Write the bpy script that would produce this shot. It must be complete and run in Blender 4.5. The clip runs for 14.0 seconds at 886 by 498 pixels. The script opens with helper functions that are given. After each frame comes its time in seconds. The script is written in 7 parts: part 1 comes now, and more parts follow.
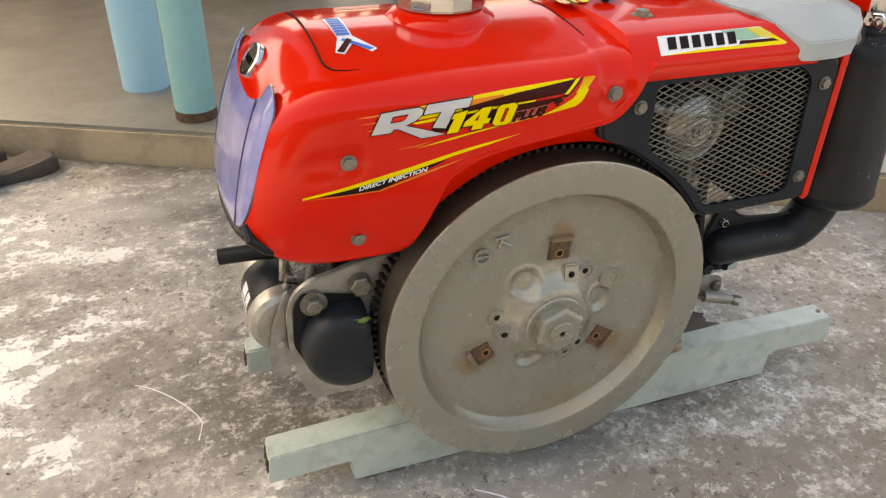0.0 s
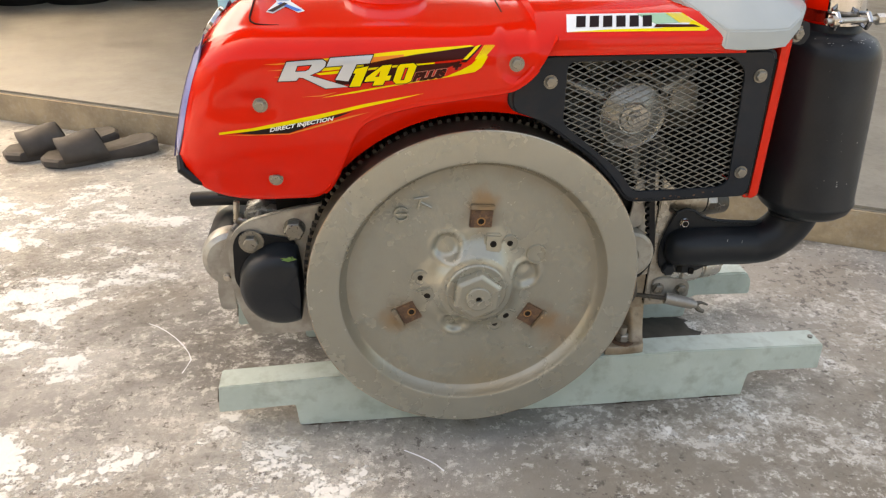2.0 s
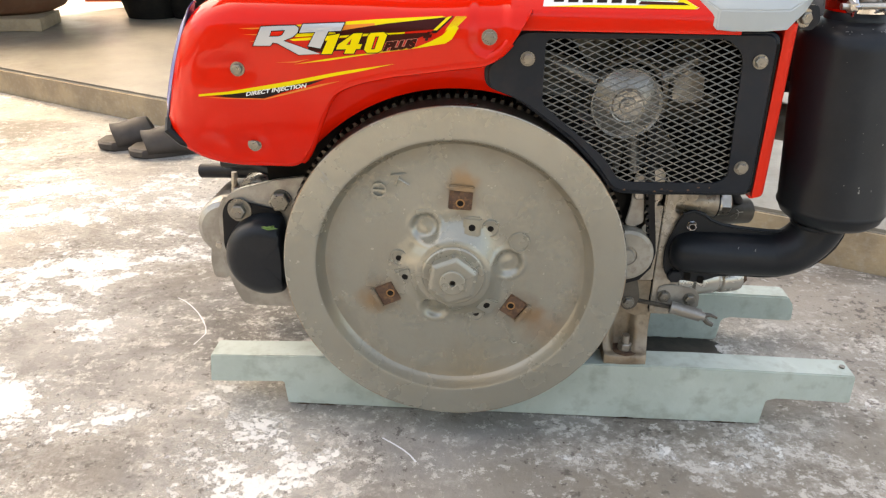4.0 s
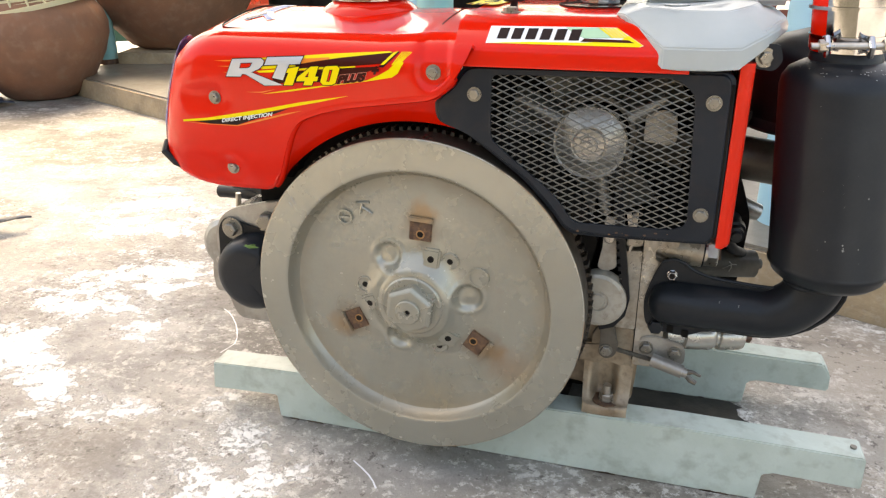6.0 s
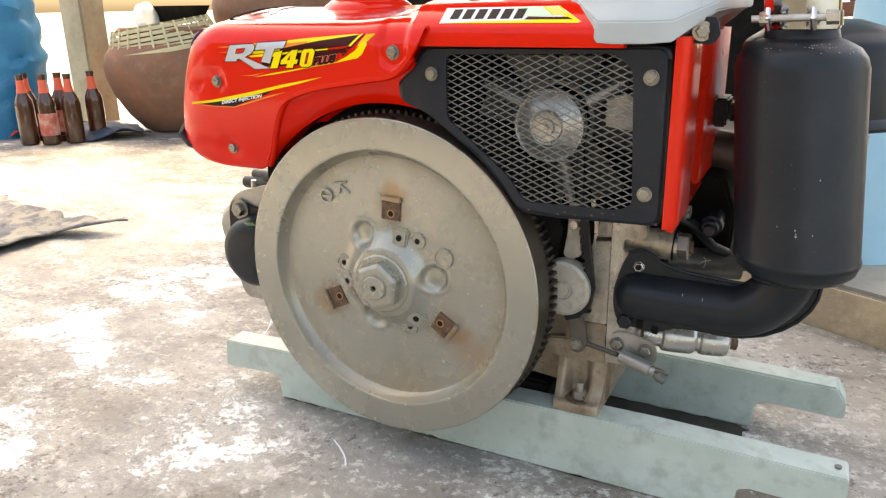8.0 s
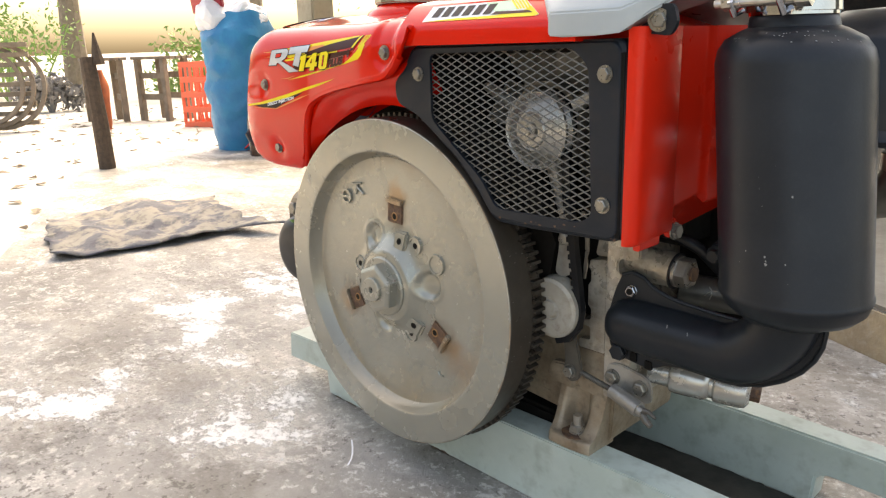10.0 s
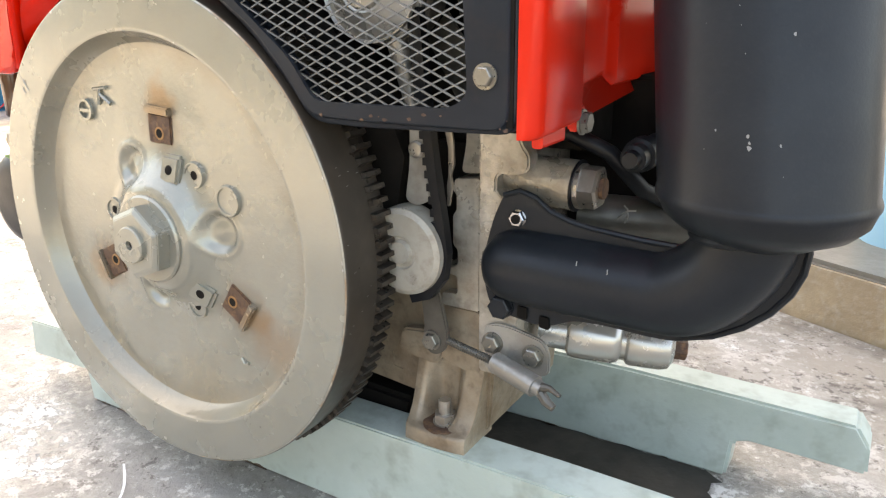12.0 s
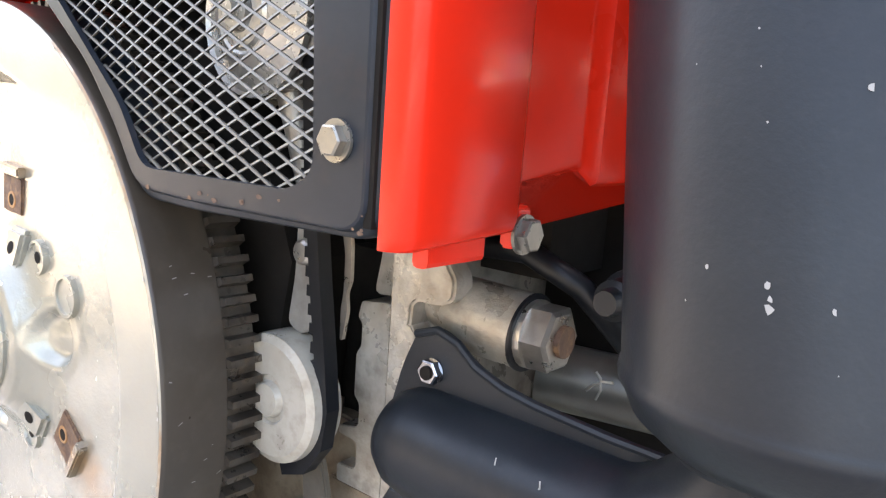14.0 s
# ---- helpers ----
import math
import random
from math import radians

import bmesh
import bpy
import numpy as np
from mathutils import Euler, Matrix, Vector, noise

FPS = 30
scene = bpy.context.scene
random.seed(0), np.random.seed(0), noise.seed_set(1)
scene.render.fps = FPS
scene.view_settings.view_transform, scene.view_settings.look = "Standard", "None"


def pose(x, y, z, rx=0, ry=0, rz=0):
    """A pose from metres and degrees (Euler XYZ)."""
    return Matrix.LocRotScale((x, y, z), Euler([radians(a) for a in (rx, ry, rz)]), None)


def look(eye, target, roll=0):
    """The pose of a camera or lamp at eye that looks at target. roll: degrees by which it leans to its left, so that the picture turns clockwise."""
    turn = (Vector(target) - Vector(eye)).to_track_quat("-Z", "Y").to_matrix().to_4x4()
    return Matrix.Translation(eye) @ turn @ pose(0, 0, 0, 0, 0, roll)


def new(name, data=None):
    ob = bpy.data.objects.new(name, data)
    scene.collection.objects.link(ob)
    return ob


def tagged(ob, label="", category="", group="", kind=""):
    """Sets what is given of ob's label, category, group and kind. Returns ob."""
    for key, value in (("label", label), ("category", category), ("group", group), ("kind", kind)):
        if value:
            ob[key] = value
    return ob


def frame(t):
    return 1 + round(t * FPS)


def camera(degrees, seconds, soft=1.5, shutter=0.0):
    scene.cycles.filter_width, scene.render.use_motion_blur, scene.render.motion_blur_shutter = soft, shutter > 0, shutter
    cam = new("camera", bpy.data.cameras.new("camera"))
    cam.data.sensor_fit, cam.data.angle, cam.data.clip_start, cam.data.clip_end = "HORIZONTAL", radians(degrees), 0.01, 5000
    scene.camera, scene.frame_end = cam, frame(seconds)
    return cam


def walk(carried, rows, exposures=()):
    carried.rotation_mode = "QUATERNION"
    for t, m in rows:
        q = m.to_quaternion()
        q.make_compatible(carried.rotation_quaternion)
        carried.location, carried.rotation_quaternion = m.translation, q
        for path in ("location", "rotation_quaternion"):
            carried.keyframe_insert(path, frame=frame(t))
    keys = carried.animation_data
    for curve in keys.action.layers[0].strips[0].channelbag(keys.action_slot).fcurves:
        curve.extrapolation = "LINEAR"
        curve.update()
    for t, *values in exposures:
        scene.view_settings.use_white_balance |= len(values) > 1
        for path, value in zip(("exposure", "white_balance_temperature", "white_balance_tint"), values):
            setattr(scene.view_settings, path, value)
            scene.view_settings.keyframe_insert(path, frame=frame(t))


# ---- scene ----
cam = camera(61.6, 14.0, soft=1.25)
PATH = [
    (0, (-0.331, -0.569, 0.702), (0.263, 1.033, -0.339), 1.1),
    (0.5, (-0.29, -0.587, 0.702), (0.277, 1.005, -0.368), 1.4),
    (1, (-0.264, -0.604, 0.71), (0.269, 1.005, -0.351), 0.5),
    (1.5, (-0.179, -0.663, 0.689), (0.135, 1.07, -0.26), -0.7),
    (2, (-0.123, -0.713, 0.653), (0.096, 1.04, -0.285), 0.8),
    (2.5, (-0.081, -0.75, 0.62), (0.009, 1.037, -0.272), 0.7),
    (3, (-0.04, -0.746, 0.607), (-0.005, 1.052, -0.267), 0.8),
    (3.2, (-0.028, -0.739, 0.606), (-0.017, 1.062, -0.263), 0.8),
    (5.3, (0.166, -0.72, 0.581), (-0.2, 1.074, -0.224), -0.1),
    (5.5, (0.193, -0.712, 0.582), (-0.234, 1.078, -0.201), -0.3),
    (6, (0.238, -0.702, 0.595), (-0.282, 1.068, -0.176), -0.5),
    (6.5, (0.276, -0.704, 0.579), (-0.304, 1.062, -0.158), -0.0),
    (7, (0.336, -0.697, 0.56), (-0.347, 1.063, -0.099), 0.2),
    (7.5, (0.375, -0.689, 0.547), (-0.399, 1.031, -0.118), -0.4),
    (7.7, (0.392, -0.688, 0.537), (-0.419, 1.023, -0.106), -0.6),
    (9.8, (0.617, -0.537, 0.487), (-0.737, 0.833, -0.051), -1.7),
    (10, (0.623, -0.514, 0.487), (-0.775, 0.813, -0.048), -1.7),
    (10.5, (0.619, -0.48, 0.484), (-0.729, 0.899, -0.045), -1.0),
    (11, (0.559, -0.441, 0.473), (-0.622, 1.058, -0.126), -0.1),
    (11.5, (0.514, -0.403, 0.429), (-0.535, 1.137, -0.297), -1.1),
    (12, (0.471, -0.357, 0.39), (-0.53, 1.261, -0.229), -0.6),
    (12.5, (0.466, -0.308, 0.382), (-0.539, 1.318, -0.206), -0.5),
    (13, (0.473, -0.246, 0.372), (-0.672, 1.302, -0.169), 1.1),
    (13.5, (0.456, -0.207, 0.368), (-0.764, 1.34, 0.022), 1.3),
    (14, (0.458, -0.173, 0.364), (-0.774, 1.366, 0.028), 4.1),
]
walk(cam, [(t, look(eye, target, roll)) for t, eye, target, roll in PATH],
     [(0, 1.98, 9600, 10), (1.5, 2.07, 9400, 10), (3, 2.22, 9000, 10), (7.7, 2.42, 8700, 10), (10, 2.2, 8600, 10), (11, 2.4, 8600, 10), (11.5, 2.7, 8600, 10), (12, 2.95, 8500, 10), (12.5, 3.15, 8350, 11), (13, 3.35, 8100, 12), (14, 3.68, 7800, 14)])

# ---- light ----
world = bpy.data.worlds.new("sky_world")
scene.world = world
world.use_nodes = True
wn = world.node_tree
sky = wn.nodes.new("ShaderNodeTexSky")
sky.sky_type, sky.sun_disc = "NISHITA", False
sky.sun_elevation, sky.sun_rotation = radians(56), radians(-33)
sky.air_density, sky.dust_density, sky.ozone_density = 1.0, 5.0, 1.0
wn.links.new(sky.outputs[0], wn.nodes["Background"].inputs[0])
wn.nodes["Background"].inputs[1].default_value = 0.15
sun = new("sun", bpy.data.lights.new("sun", "SUN"))
sun.data.energy, sun.data.angle, sun.data.color = 0.9, radians(20), (1.0, 0.97, 0.92)
sun.matrix_world = look((-6, 3, 8), (-6 + 0.305, 3 - 0.469, 8 - 0.829))


# ---- materials ----
def material(name, base, rough=0.5, metal=0.0, other=None, size=8.0, mix=0.5, fine=None, fine_size=90.0, fine_mix=0.3,
             bump=0.0, bump_size=120.0, rough_var=0.1, edge=0.08, coat=0.0, spec=0.5):
    m = bpy.data.materials.new(name)
    m.use_nodes = True
    nt = m.node_tree
    n, l = nt.nodes, nt.links
    p = n["Principled BSDF"]
    p.inputs["Roughness"].default_value, p.inputs["Metallic"].default_value = rough, metal
    p.inputs["Coat Weight"].default_value, p.inputs["Coat Roughness"].default_value = coat, 0.06
    p.inputs["Specular IOR Level"].default_value = spec
    co = n.new("ShaderNodeTexCoord")

    def noise_at(scale, detail=6.0, lo=0.4, hi=0.6):
        t = n.new("ShaderNodeTexNoise")
        t.inputs["Scale"].default_value, t.inputs["Detail"].default_value = scale, detail
        t.inputs["Roughness"].default_value = 0.62
        l.new(co.outputs["Object"], t.inputs["Vector"])
        r = n.new("ShaderNodeMapRange")
        r.inputs["From Min"].default_value, r.inputs["From Max"].default_value = lo, hi
        l.new(t.outputs["Fac"], r.inputs["Value"])
        return t.outputs["Fac"], r.outputs["Result"]

    def blend(fac, amount, a, b):
        k = n.new("ShaderNodeMath")
        k.operation = "MULTIPLY"
        k.inputs[1].default_value = amount
        l.new(fac, k.inputs[0])
        x = n.new("ShaderNodeMix")
        x.data_type = "RGBA"
        l.new(k.outputs[0], x.inputs[0])
        for v, i in ((a, 6), (b, 7)):
            if isinstance(v, tuple):
                x.inputs[i].default_value = (*v, 1)
            else:
                l.new(v, x.inputs[i])
        return x.outputs[2]

    col = tuple(base)
    big = None
    if other:
        big, ramp = noise_at(size, 8.0, 0.5 - edge, 0.5 + edge)
        col = blend(ramp, mix, col, tuple(other))
    if fine:
        _, ramp2 = noise_at(fine_size, 3.0, 0.5, 0.72)
        col = blend(ramp2, fine_mix, col, tuple(fine))
    if isinstance(col, tuple):
        p.inputs["Base Color"].default_value = (*col, 1)
    else:
        l.new(col, p.inputs["Base Color"])
    if rough_var:
        f, _ = noise_at(size * 2.3, 4.0)
        r = n.new("ShaderNodeMapRange")
        r.inputs["From Min"].default_value, r.inputs["From Max"].default_value = 0.3, 0.7
        r.inputs["To Min"].default_value, r.inputs["To Max"].default_value = max(0.02, rough - rough_var), min(1, rough + rough_var)
        l.new(f, r.inputs["Value"])
        l.new(r.outputs["Result"], p.inputs["Roughness"])
    if bump:
        f, _ = noise_at(bump_size, 4.0)
        b = n.new("ShaderNodeBump")
        b.inputs["Strength"].default_value, b.inputs["Distance"].default_value = 1.0, bump
        l.new(f, b.inputs["Height"])
        l.new(b.outputs["Normal"], p.inputs["Normal"])
    return m


RED = material("red_enamel", (0.68, 0.013, 0.0045), 0.14, other=(0.62, 0.011, 0.004), size=6, mix=0.4, rough_var=0.03, coat=0.35, spec=0.08, bump=0.00004, bump_size=200)
RED_PANEL = material("red_panel_paint", (0.7, 0.024, 0.01), 0.3, other=(0.63, 0.02, 0.008), size=6, mix=0.4, rough_var=0.04, coat=0.12, spec=0.14, bump=0.00004, bump_size=200)
GREY_PAINT = material("grey_wheel_paint", (0.318, 0.312, 0.264), 0.26, 0.45, other=(0.318, 0.298, 0.24), size=9, mix=0.5, fine=(0.18, 0.17, 0.135), fine_size=60, fine_mix=0.12, bump=0.00012, bump_size=330, rough_var=0.06, coat=0.2)
RIM_EDGE = material("dark_rim_paint", (0.05, 0.04, 0.03), 0.36, other=(0.03, 0.022, 0.016), size=14, fine=(0.14, 0.12, 0.09), fine_size=70, fine_mix=0.12)
GEAR_STEEL = material("oily_gear_steel", (0.085, 0.073, 0.06), 0.33, 0.5, other=(0.03, 0.023, 0.018), size=60, mix=0.7, fine=(0.12, 0.07, 0.035), fine_size=150, fine_mix=0.3)
RUST = material("rusty_steel", (0.12, 0.068, 0.042), 0.7, 0.1, other=(0.06, 0.03, 0.02), size=60, mix=0.8, fine=(0.32, 0.17, 0.07), fine_size=200, fine_mix=0.5, bump=0.0005, bump_size=300)
BLACK = material("matt_black_paint", (0.0118, 0.0146, 0.0182), 0.38, other=(0.017, 0.0205, 0.0245), size=16, mix=0.6, fine=(0.033, 0.034, 0.036), fine_size=300, fine_mix=0.12, spec=0.26, bump=0.00008, bump_size=500, rough_var=0.06)
GUARD_BLACK = material("charcoal_guard_paint", (0.011, 0.0152, 0.021), 0.36, other=(0.017, 0.0215, 0.028), size=20, mix=0.7, fine=(0.14, 0.07, 0.03), fine_size=55, fine_mix=0.06, rough_var=0.06, spec=0.2)
RUBBER = material("black_rubber", (0.006, 0.007, 0.009), 0.4, other=(0.011, 0.012, 0.014), size=30, spec=0.25)
CAST = material("stained_silver_casting", (0.56, 0.53, 0.465), 0.33, 0.4, other=(0.26, 0.21, 0.15), size=22, mix=0.8, edge=0.12, fine=(0.07, 0.05, 0.03), fine_size=80, fine_mix=0.45, bump=0.0005, bump_size=260, rough_var=0.12)
STEEL = material("dull_plated_steel", (0.5, 0.47, 0.42), 0.34, 0.85, other=(0.33, 0.29, 0.24), size=60, rough_var=0.1)
BOLT = material("zinc_bolt", (0.22, 0.21, 0.185), 0.33, 0.75, other=(0.28, 0.26, 0.22), size=120, rough_var=0.1)
CHROME = material("chrome", (0.46, 0.46, 0.47), 0.1, 1.0, other=(0.36, 0.36, 0.36), size=40, rough_var=0.04)
CAP_TOP = material("dark_reflection_steel", (0.1, 0.1, 0.105), 0.32, 0.7, other=(0.16, 0.16, 0.165), size=60, mix=0.7, rough_var=0.1)
SCREEN = material("galvanised_screen", (0.16, 0.15, 0.13), 0.4, 0.5, other=(0.11, 0.1, 0.085), size=40)
COVER_GREY = material("pale_grey_plastic", (0.38, 0.42, 0.425), 0.33, other=(0.33, 0.37, 0.375), size=10, rough_var=0.07, bump=0.00008, bump_size=600)
BEAM = material("pale_green_painted_timber", (0.5, 0.57, 0.515), 0.4, other=(0.39, 0.455, 0.4), size=14, mix=0.7, edge=0.14, fine=(0.19, 0.185, 0.135), fine_size=38, fine_mix=0.4, bump=0.0006, bump_size=90)
DARK_WOOD = material("bare_dirty_wood", (0.09, 0.06, 0.04), 0.85, other=(0.04, 0.03, 0.02), size=60)
LENS = material("lavender_lens", (0.25, 0.26, 0.5), 0.12, other=(0.13, 0.14, 0.34), size=18, mix=0.6, rough_var=0.05, coat=0.35, spec=0.35)
LENS_DARK = material("dark_lens_edge", (0.06, 0.055, 0.13), 0.15, rough_var=0, coat=0.5)
WHITE = material("white_print", (0.75, 0.76, 0.78), 0.3, rough_var=0)
SILVER = material("silver_print", (0.5, 0.52, 0.55), 0.25, 0.3, rough_var=0)
YELLOW = material("yellow_print", (0.8, 0.62, 0.01), 0.3, rough_var=0, spec=0.2)
INK = material("black_print", (0.016, 0.008, 0.008), 0.25, rough_var=0, spec=0.12)
MAROON = material("maroon_print", (0.045, 0.006, 0.004), 0.25, rough_var=0, spec=0.12)
BLUE = material("blue_print", (0.02, 0.13, 0.5), 0.3, rough_var=0, spec=0.2)
GREEN_FOIL = material("pale_green_foil", (0.3, 0.5, 0.34), 0.2, 0.3, rough_var=0)
# near-black: shade of holes and gaps put into the colour; also dark jars
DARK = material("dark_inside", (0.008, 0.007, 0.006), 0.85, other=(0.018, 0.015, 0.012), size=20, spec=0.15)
BRIGHT_ALU = material("bright_aluminium", (0.5, 0.485, 0.445), 0.26, 0.6, other=(0.33, 0.31, 0.27), size=25, mix=0.35)
FAN_BLADE = material("dusty_grey_fan_blade", (0.2, 0.19, 0.165), 0.42, 0.3, other=(0.1, 0.09, 0.075), size=30, mix=0.7)
BLADE = material("dull_fan_blade", (0.13, 0.12, 0.1), 0.4, 0.4, other=(0.07, 0.06, 0.05), size=40)
OIL_SHADE = material("shaded_oily_concrete", (0.02, 0.017, 0.013), 0.5, other=(0.05, 0.042, 0.033), size=14, mix=0.6, fine=(0.06, 0.05, 0.04), fine_size=60, fine_mix=0.4, bump=0.0008, bump_size=60)
FOOT_CAST = material("brown_stained_casting", (0.35, 0.285, 0.205), 0.4, 0.25, other=(0.19, 0.13, 0.08), size=32, mix=0.8, edge=0.14, fine=(0.08, 0.055, 0.035), fine_size=100, fine_mix=0.45, bump=0.0005, bump_size=220, rough_var=0.12)
PULLEY = material("worn_cream_pulley", (0.4, 0.375, 0.32), 0.36, 0.1, other=(0.3, 0.27, 0.215), size=30, mix=0.6, fine=(0.12, 0.08, 0.05), fine_size=120, fine_mix=0.25)
CHIP = material("pale_chip", (0.27, 0.27, 0.26), 0.6, rough_var=0)
WORN_EDGE = material("worn_rim_edge", (0.32, 0.31, 0.265), 0.34, 0.3, other=(0.26, 0.13, 0.05), size=18, mix=0.75, edge=0.06, fine=(0.6, 0.55, 0.45), fine_size=45, fine_mix=0.6)
ALU = material("dirty_aluminium", (0.4, 0.39, 0.36), 0.4, 0.6, other=(0.25, 0.23, 0.2), size=30, mix=0.7, bump=0.0003, bump_size=300)
PLATFORM = material("smooth_grey_concrete", (0.26, 0.235, 0.19), 0.42, other=(0.17, 0.15, 0.12), size=4.5, mix=0.8, edge=0.14, fine=(0.15, 0.13, 0.1), fine_size=45, fine_mix=0.5, bump=0.0005)
KERB = material("rough_kerb_concrete", (0.44, 0.335, 0.21), 0.85, other=(0.28, 0.21, 0.135), size=9, mix=0.7, fine=(0.5, 0.45, 0.38), fine_size=90, bump=0.003, bump_size=60)
DIRT = material("pale_gravel_ground", (0.5, 0.47, 0.42), 0.95, other=(0.36, 0.33, 0.28), size=3, mix=0.7, fine=(0.6, 0.58, 0.54), fine_size=30, fine_mix=0.6, bump=0.01, bump_size=25)
PALE_BLUE = material("pale_blue_column_paint", (0.3, 0.55, 0.68), 0.5, other=(0.36, 0.6, 0.7), size=8)
TEAL = material("teal_column_paint", (0.2, 0.45, 0.45), 0.5, other=(0.26, 0.5, 0.5), size=12, fine=(0.3, 0.2, 0.12), fine_size=40, fine_mix=0.2)
CLAY = material("terracotta", (0.27, 0.125, 0.07), 0.72, other=(0.16, 0.085, 0.055), size=5, mix=0.75, edge=0.14, fine=(0.3, 0.2, 0.14), fine_size=24, fine_mix=0.4, bump=0.002, bump_size=30)
WOOD = material("weathered_wood", (0.2, 0.16, 0.12), 0.8, other=(0.11, 0.085, 0.06), size=14)
PALE_POST = material("pale_weathered_timber", (0.4, 0.34, 0.24), 0.8, other=(0.3, 0.25, 0.17), size=6, mix=0.7, fine=(0.18, 0.14, 0.1), fine_size=40, fine_mix=0.3)
CEILING = material("dark_boards", (0.16, 0.12, 0.085), 0.8, other=(0.1, 0.075, 0.05), size=4)
WALL = material("weathered_wall_paint", (0.2, 0.19, 0.15), 0.8, other=(0.15, 0.14, 0.11), size=3)
LEAF = material("bright_leaves", (0.17, 0.28, 0.07), 0.6, other=(0.22, 0.33, 0.1), size=3)
DRY = material("dry_grey_twigs", (0.2, 0.19, 0.18), 0.9, other=(0.3, 0.28, 0.26), size=6)
CLOTH = material("grey_worn_cloth", (0.115, 0.115, 0.13), 0.95, other=(0.28, 0.258, 0.215), size=13, mix=0.85, edge=0.04, fine=(0.04, 0.04, 0.055), fine_size=34, fine_mix=0.65, bump=0.002, bump_size=45)
SANDAL = material("brown_foam_rubber", (0.06, 0.048, 0.04), 0.7, other=(0.085, 0.07, 0.058), size=20)
BLUE_SACK = material("blue_woven_plastic", (0.004, 0.17, 0.36), 0.45, other=(0.008, 0.24, 0.42), size=12, bump=0.004, bump_size=20)
RED_PLASTIC = material("red_orange_plastic", (0.7, 0.12, 0.06), 0.45, rough_var=0)
BOTTLE = material("brown_glass", (0.06, 0.02, 0.008), 0.1, rough_var=0, coat=0.5)
RED_WOOD = material("red_stained_wood", (0.25, 0.06, 0.03), 0.4, other=(0.18, 0.045, 0.025), size=15)


def concrete_floor():
    """Worn concrete: grey and sandy clouds, dark grime, pale flaked patches with grainy edges, polished zones."""
    m = bpy.data.materials.new("worn_concrete")
    m.use_nodes = True
    n, l = m.node_tree.nodes, m.node_tree.links
    p = n["Principled BSDF"]
    co = n.new("ShaderNodeTexCoord").outputs["Object"]
    grain = n.new("ShaderNodeMapping")
    grain.inputs["Rotation"].default_value, grain.inputs["Scale"].default_value = (0, 0, radians(-38)), (0.62, 1, 1)
    l.new(co, grain.inputs["Vector"])
    along = grain.outputs["Vector"]

    def raw(scale, detail, rough=0.6, warp=0.0, seed=0.0, at=None):
        v = n.new("ShaderNodeVectorMath")
        v.inputs[1].default_value = (seed, seed * 0.7, seed * 0.3)
        l.new(at or co, v.inputs[0])
        t = n.new("ShaderNodeTexNoise")
        t.inputs["Scale"].default_value, t.inputs["Detail"].default_value = scale, detail
        t.inputs["Roughness"].default_value, t.inputs["Distortion"].default_value = rough, warp
        l.new(v.outputs[0], t.inputs["Vector"])
        return t.outputs["Fac"]

    def span(f, lo, hi, a=0.0, b=1.0):
        r = n.new("ShaderNodeMapRange")
        for name, v in (("From Min", lo), ("From Max", hi), ("To Min", a), ("To Max", b)):
            r.inputs[name].default_value = v
        l.new(f, r.inputs["Value"])
        return r.outputs["Result"]

    def calc(kind, a, b):
        k = n.new("ShaderNodeMath")
        k.operation = kind
        for v, i in ((a, 0), (b, 1)):
            if isinstance(v, float):
                k.inputs[i].default_value = v
            else:
                l.new(v, k.inputs[i])
        return k.outputs[0]

    def mix(f, a, b):
        x = n.new("ShaderNodeMix")
        x.data_type = "RGBA"
        l.new(f, x.inputs[0])
        for v, i in ((a, 6), (b, 7)):
            if isinstance(v, tuple):
                x.inputs[i].default_value = (*v, 1)
            else:
                l.new(v, x.inputs[i])
        return x.outputs[2]

    def near(x, y, r):
        d = n.new("ShaderNodeVectorMath")
        d.operation = "DISTANCE"
        d.inputs[1].default_value = (x, y, 0)
        l.new(co, d.inputs[0])
        return span(d.outputs["Value"], r, r * 0.25)

    # where the skin of the slab has flaked off
    worn = None
    for x, y, r in ((-0.46, -0.05, 0.13), (-0.55, 0.0, 0.12), (-0.27, -0.11, 0.19), (-0.74, 0.12, 0.2), (-0.5, -0.27, 0.16), (-0.7, 0.3, 0.3), (-0.8, 0.62, 0.4)):
        worn = near(x, y, r) if worn is None else calc("MAXIMUM", worn, near(x, y, r))
    coarse = raw(7.5, 14, 0.72, 0.2, 3.1, along)
    gritty = raw(110, 6, 0.75)
    sandy = raw(30, 12, 0.74, 0.0, 7.7)
    level = calc("ADD", calc("ADD", coarse, calc("SUBTRACT", calc("MULTIPLY", worn, 0.15), 0.03)), calc("ADD", calc("MULTIPLY", gritty, 0.4), calc("MULTIPLY", sandy, 0.45)))
    flake = span(level, 1.015, 1.05)
    haze = span(level, 0.9, 1.03)
    crumb = span(calc("ADD", raw(60, 12, 0.78, 0.0, 1.3), calc("MULTIPLY", coarse, 0.4)), 0.745, 0.785)
    pits = span(calc("ADD", raw(90, 6, 0.7, 0.0, 5.5), calc("MULTIPLY", raw(4, 6, 0.6, 0.0, 9.9), 0.3)), 0.735, 0.77)
    grime = span(calc("ADD", raw(3.2, 12, 0.68, 0.3, 12.4, along), calc("MULTIPLY", sandy, 0.25)), 0.6, 0.72)
    warm = span(raw(2.3, 8, 0.6, 0.0, 21.0), 0.46, 0.62)
    cloud = span(raw(5, 10, 0.65, 0.2, 15.0, along), 0.38, 0.62)
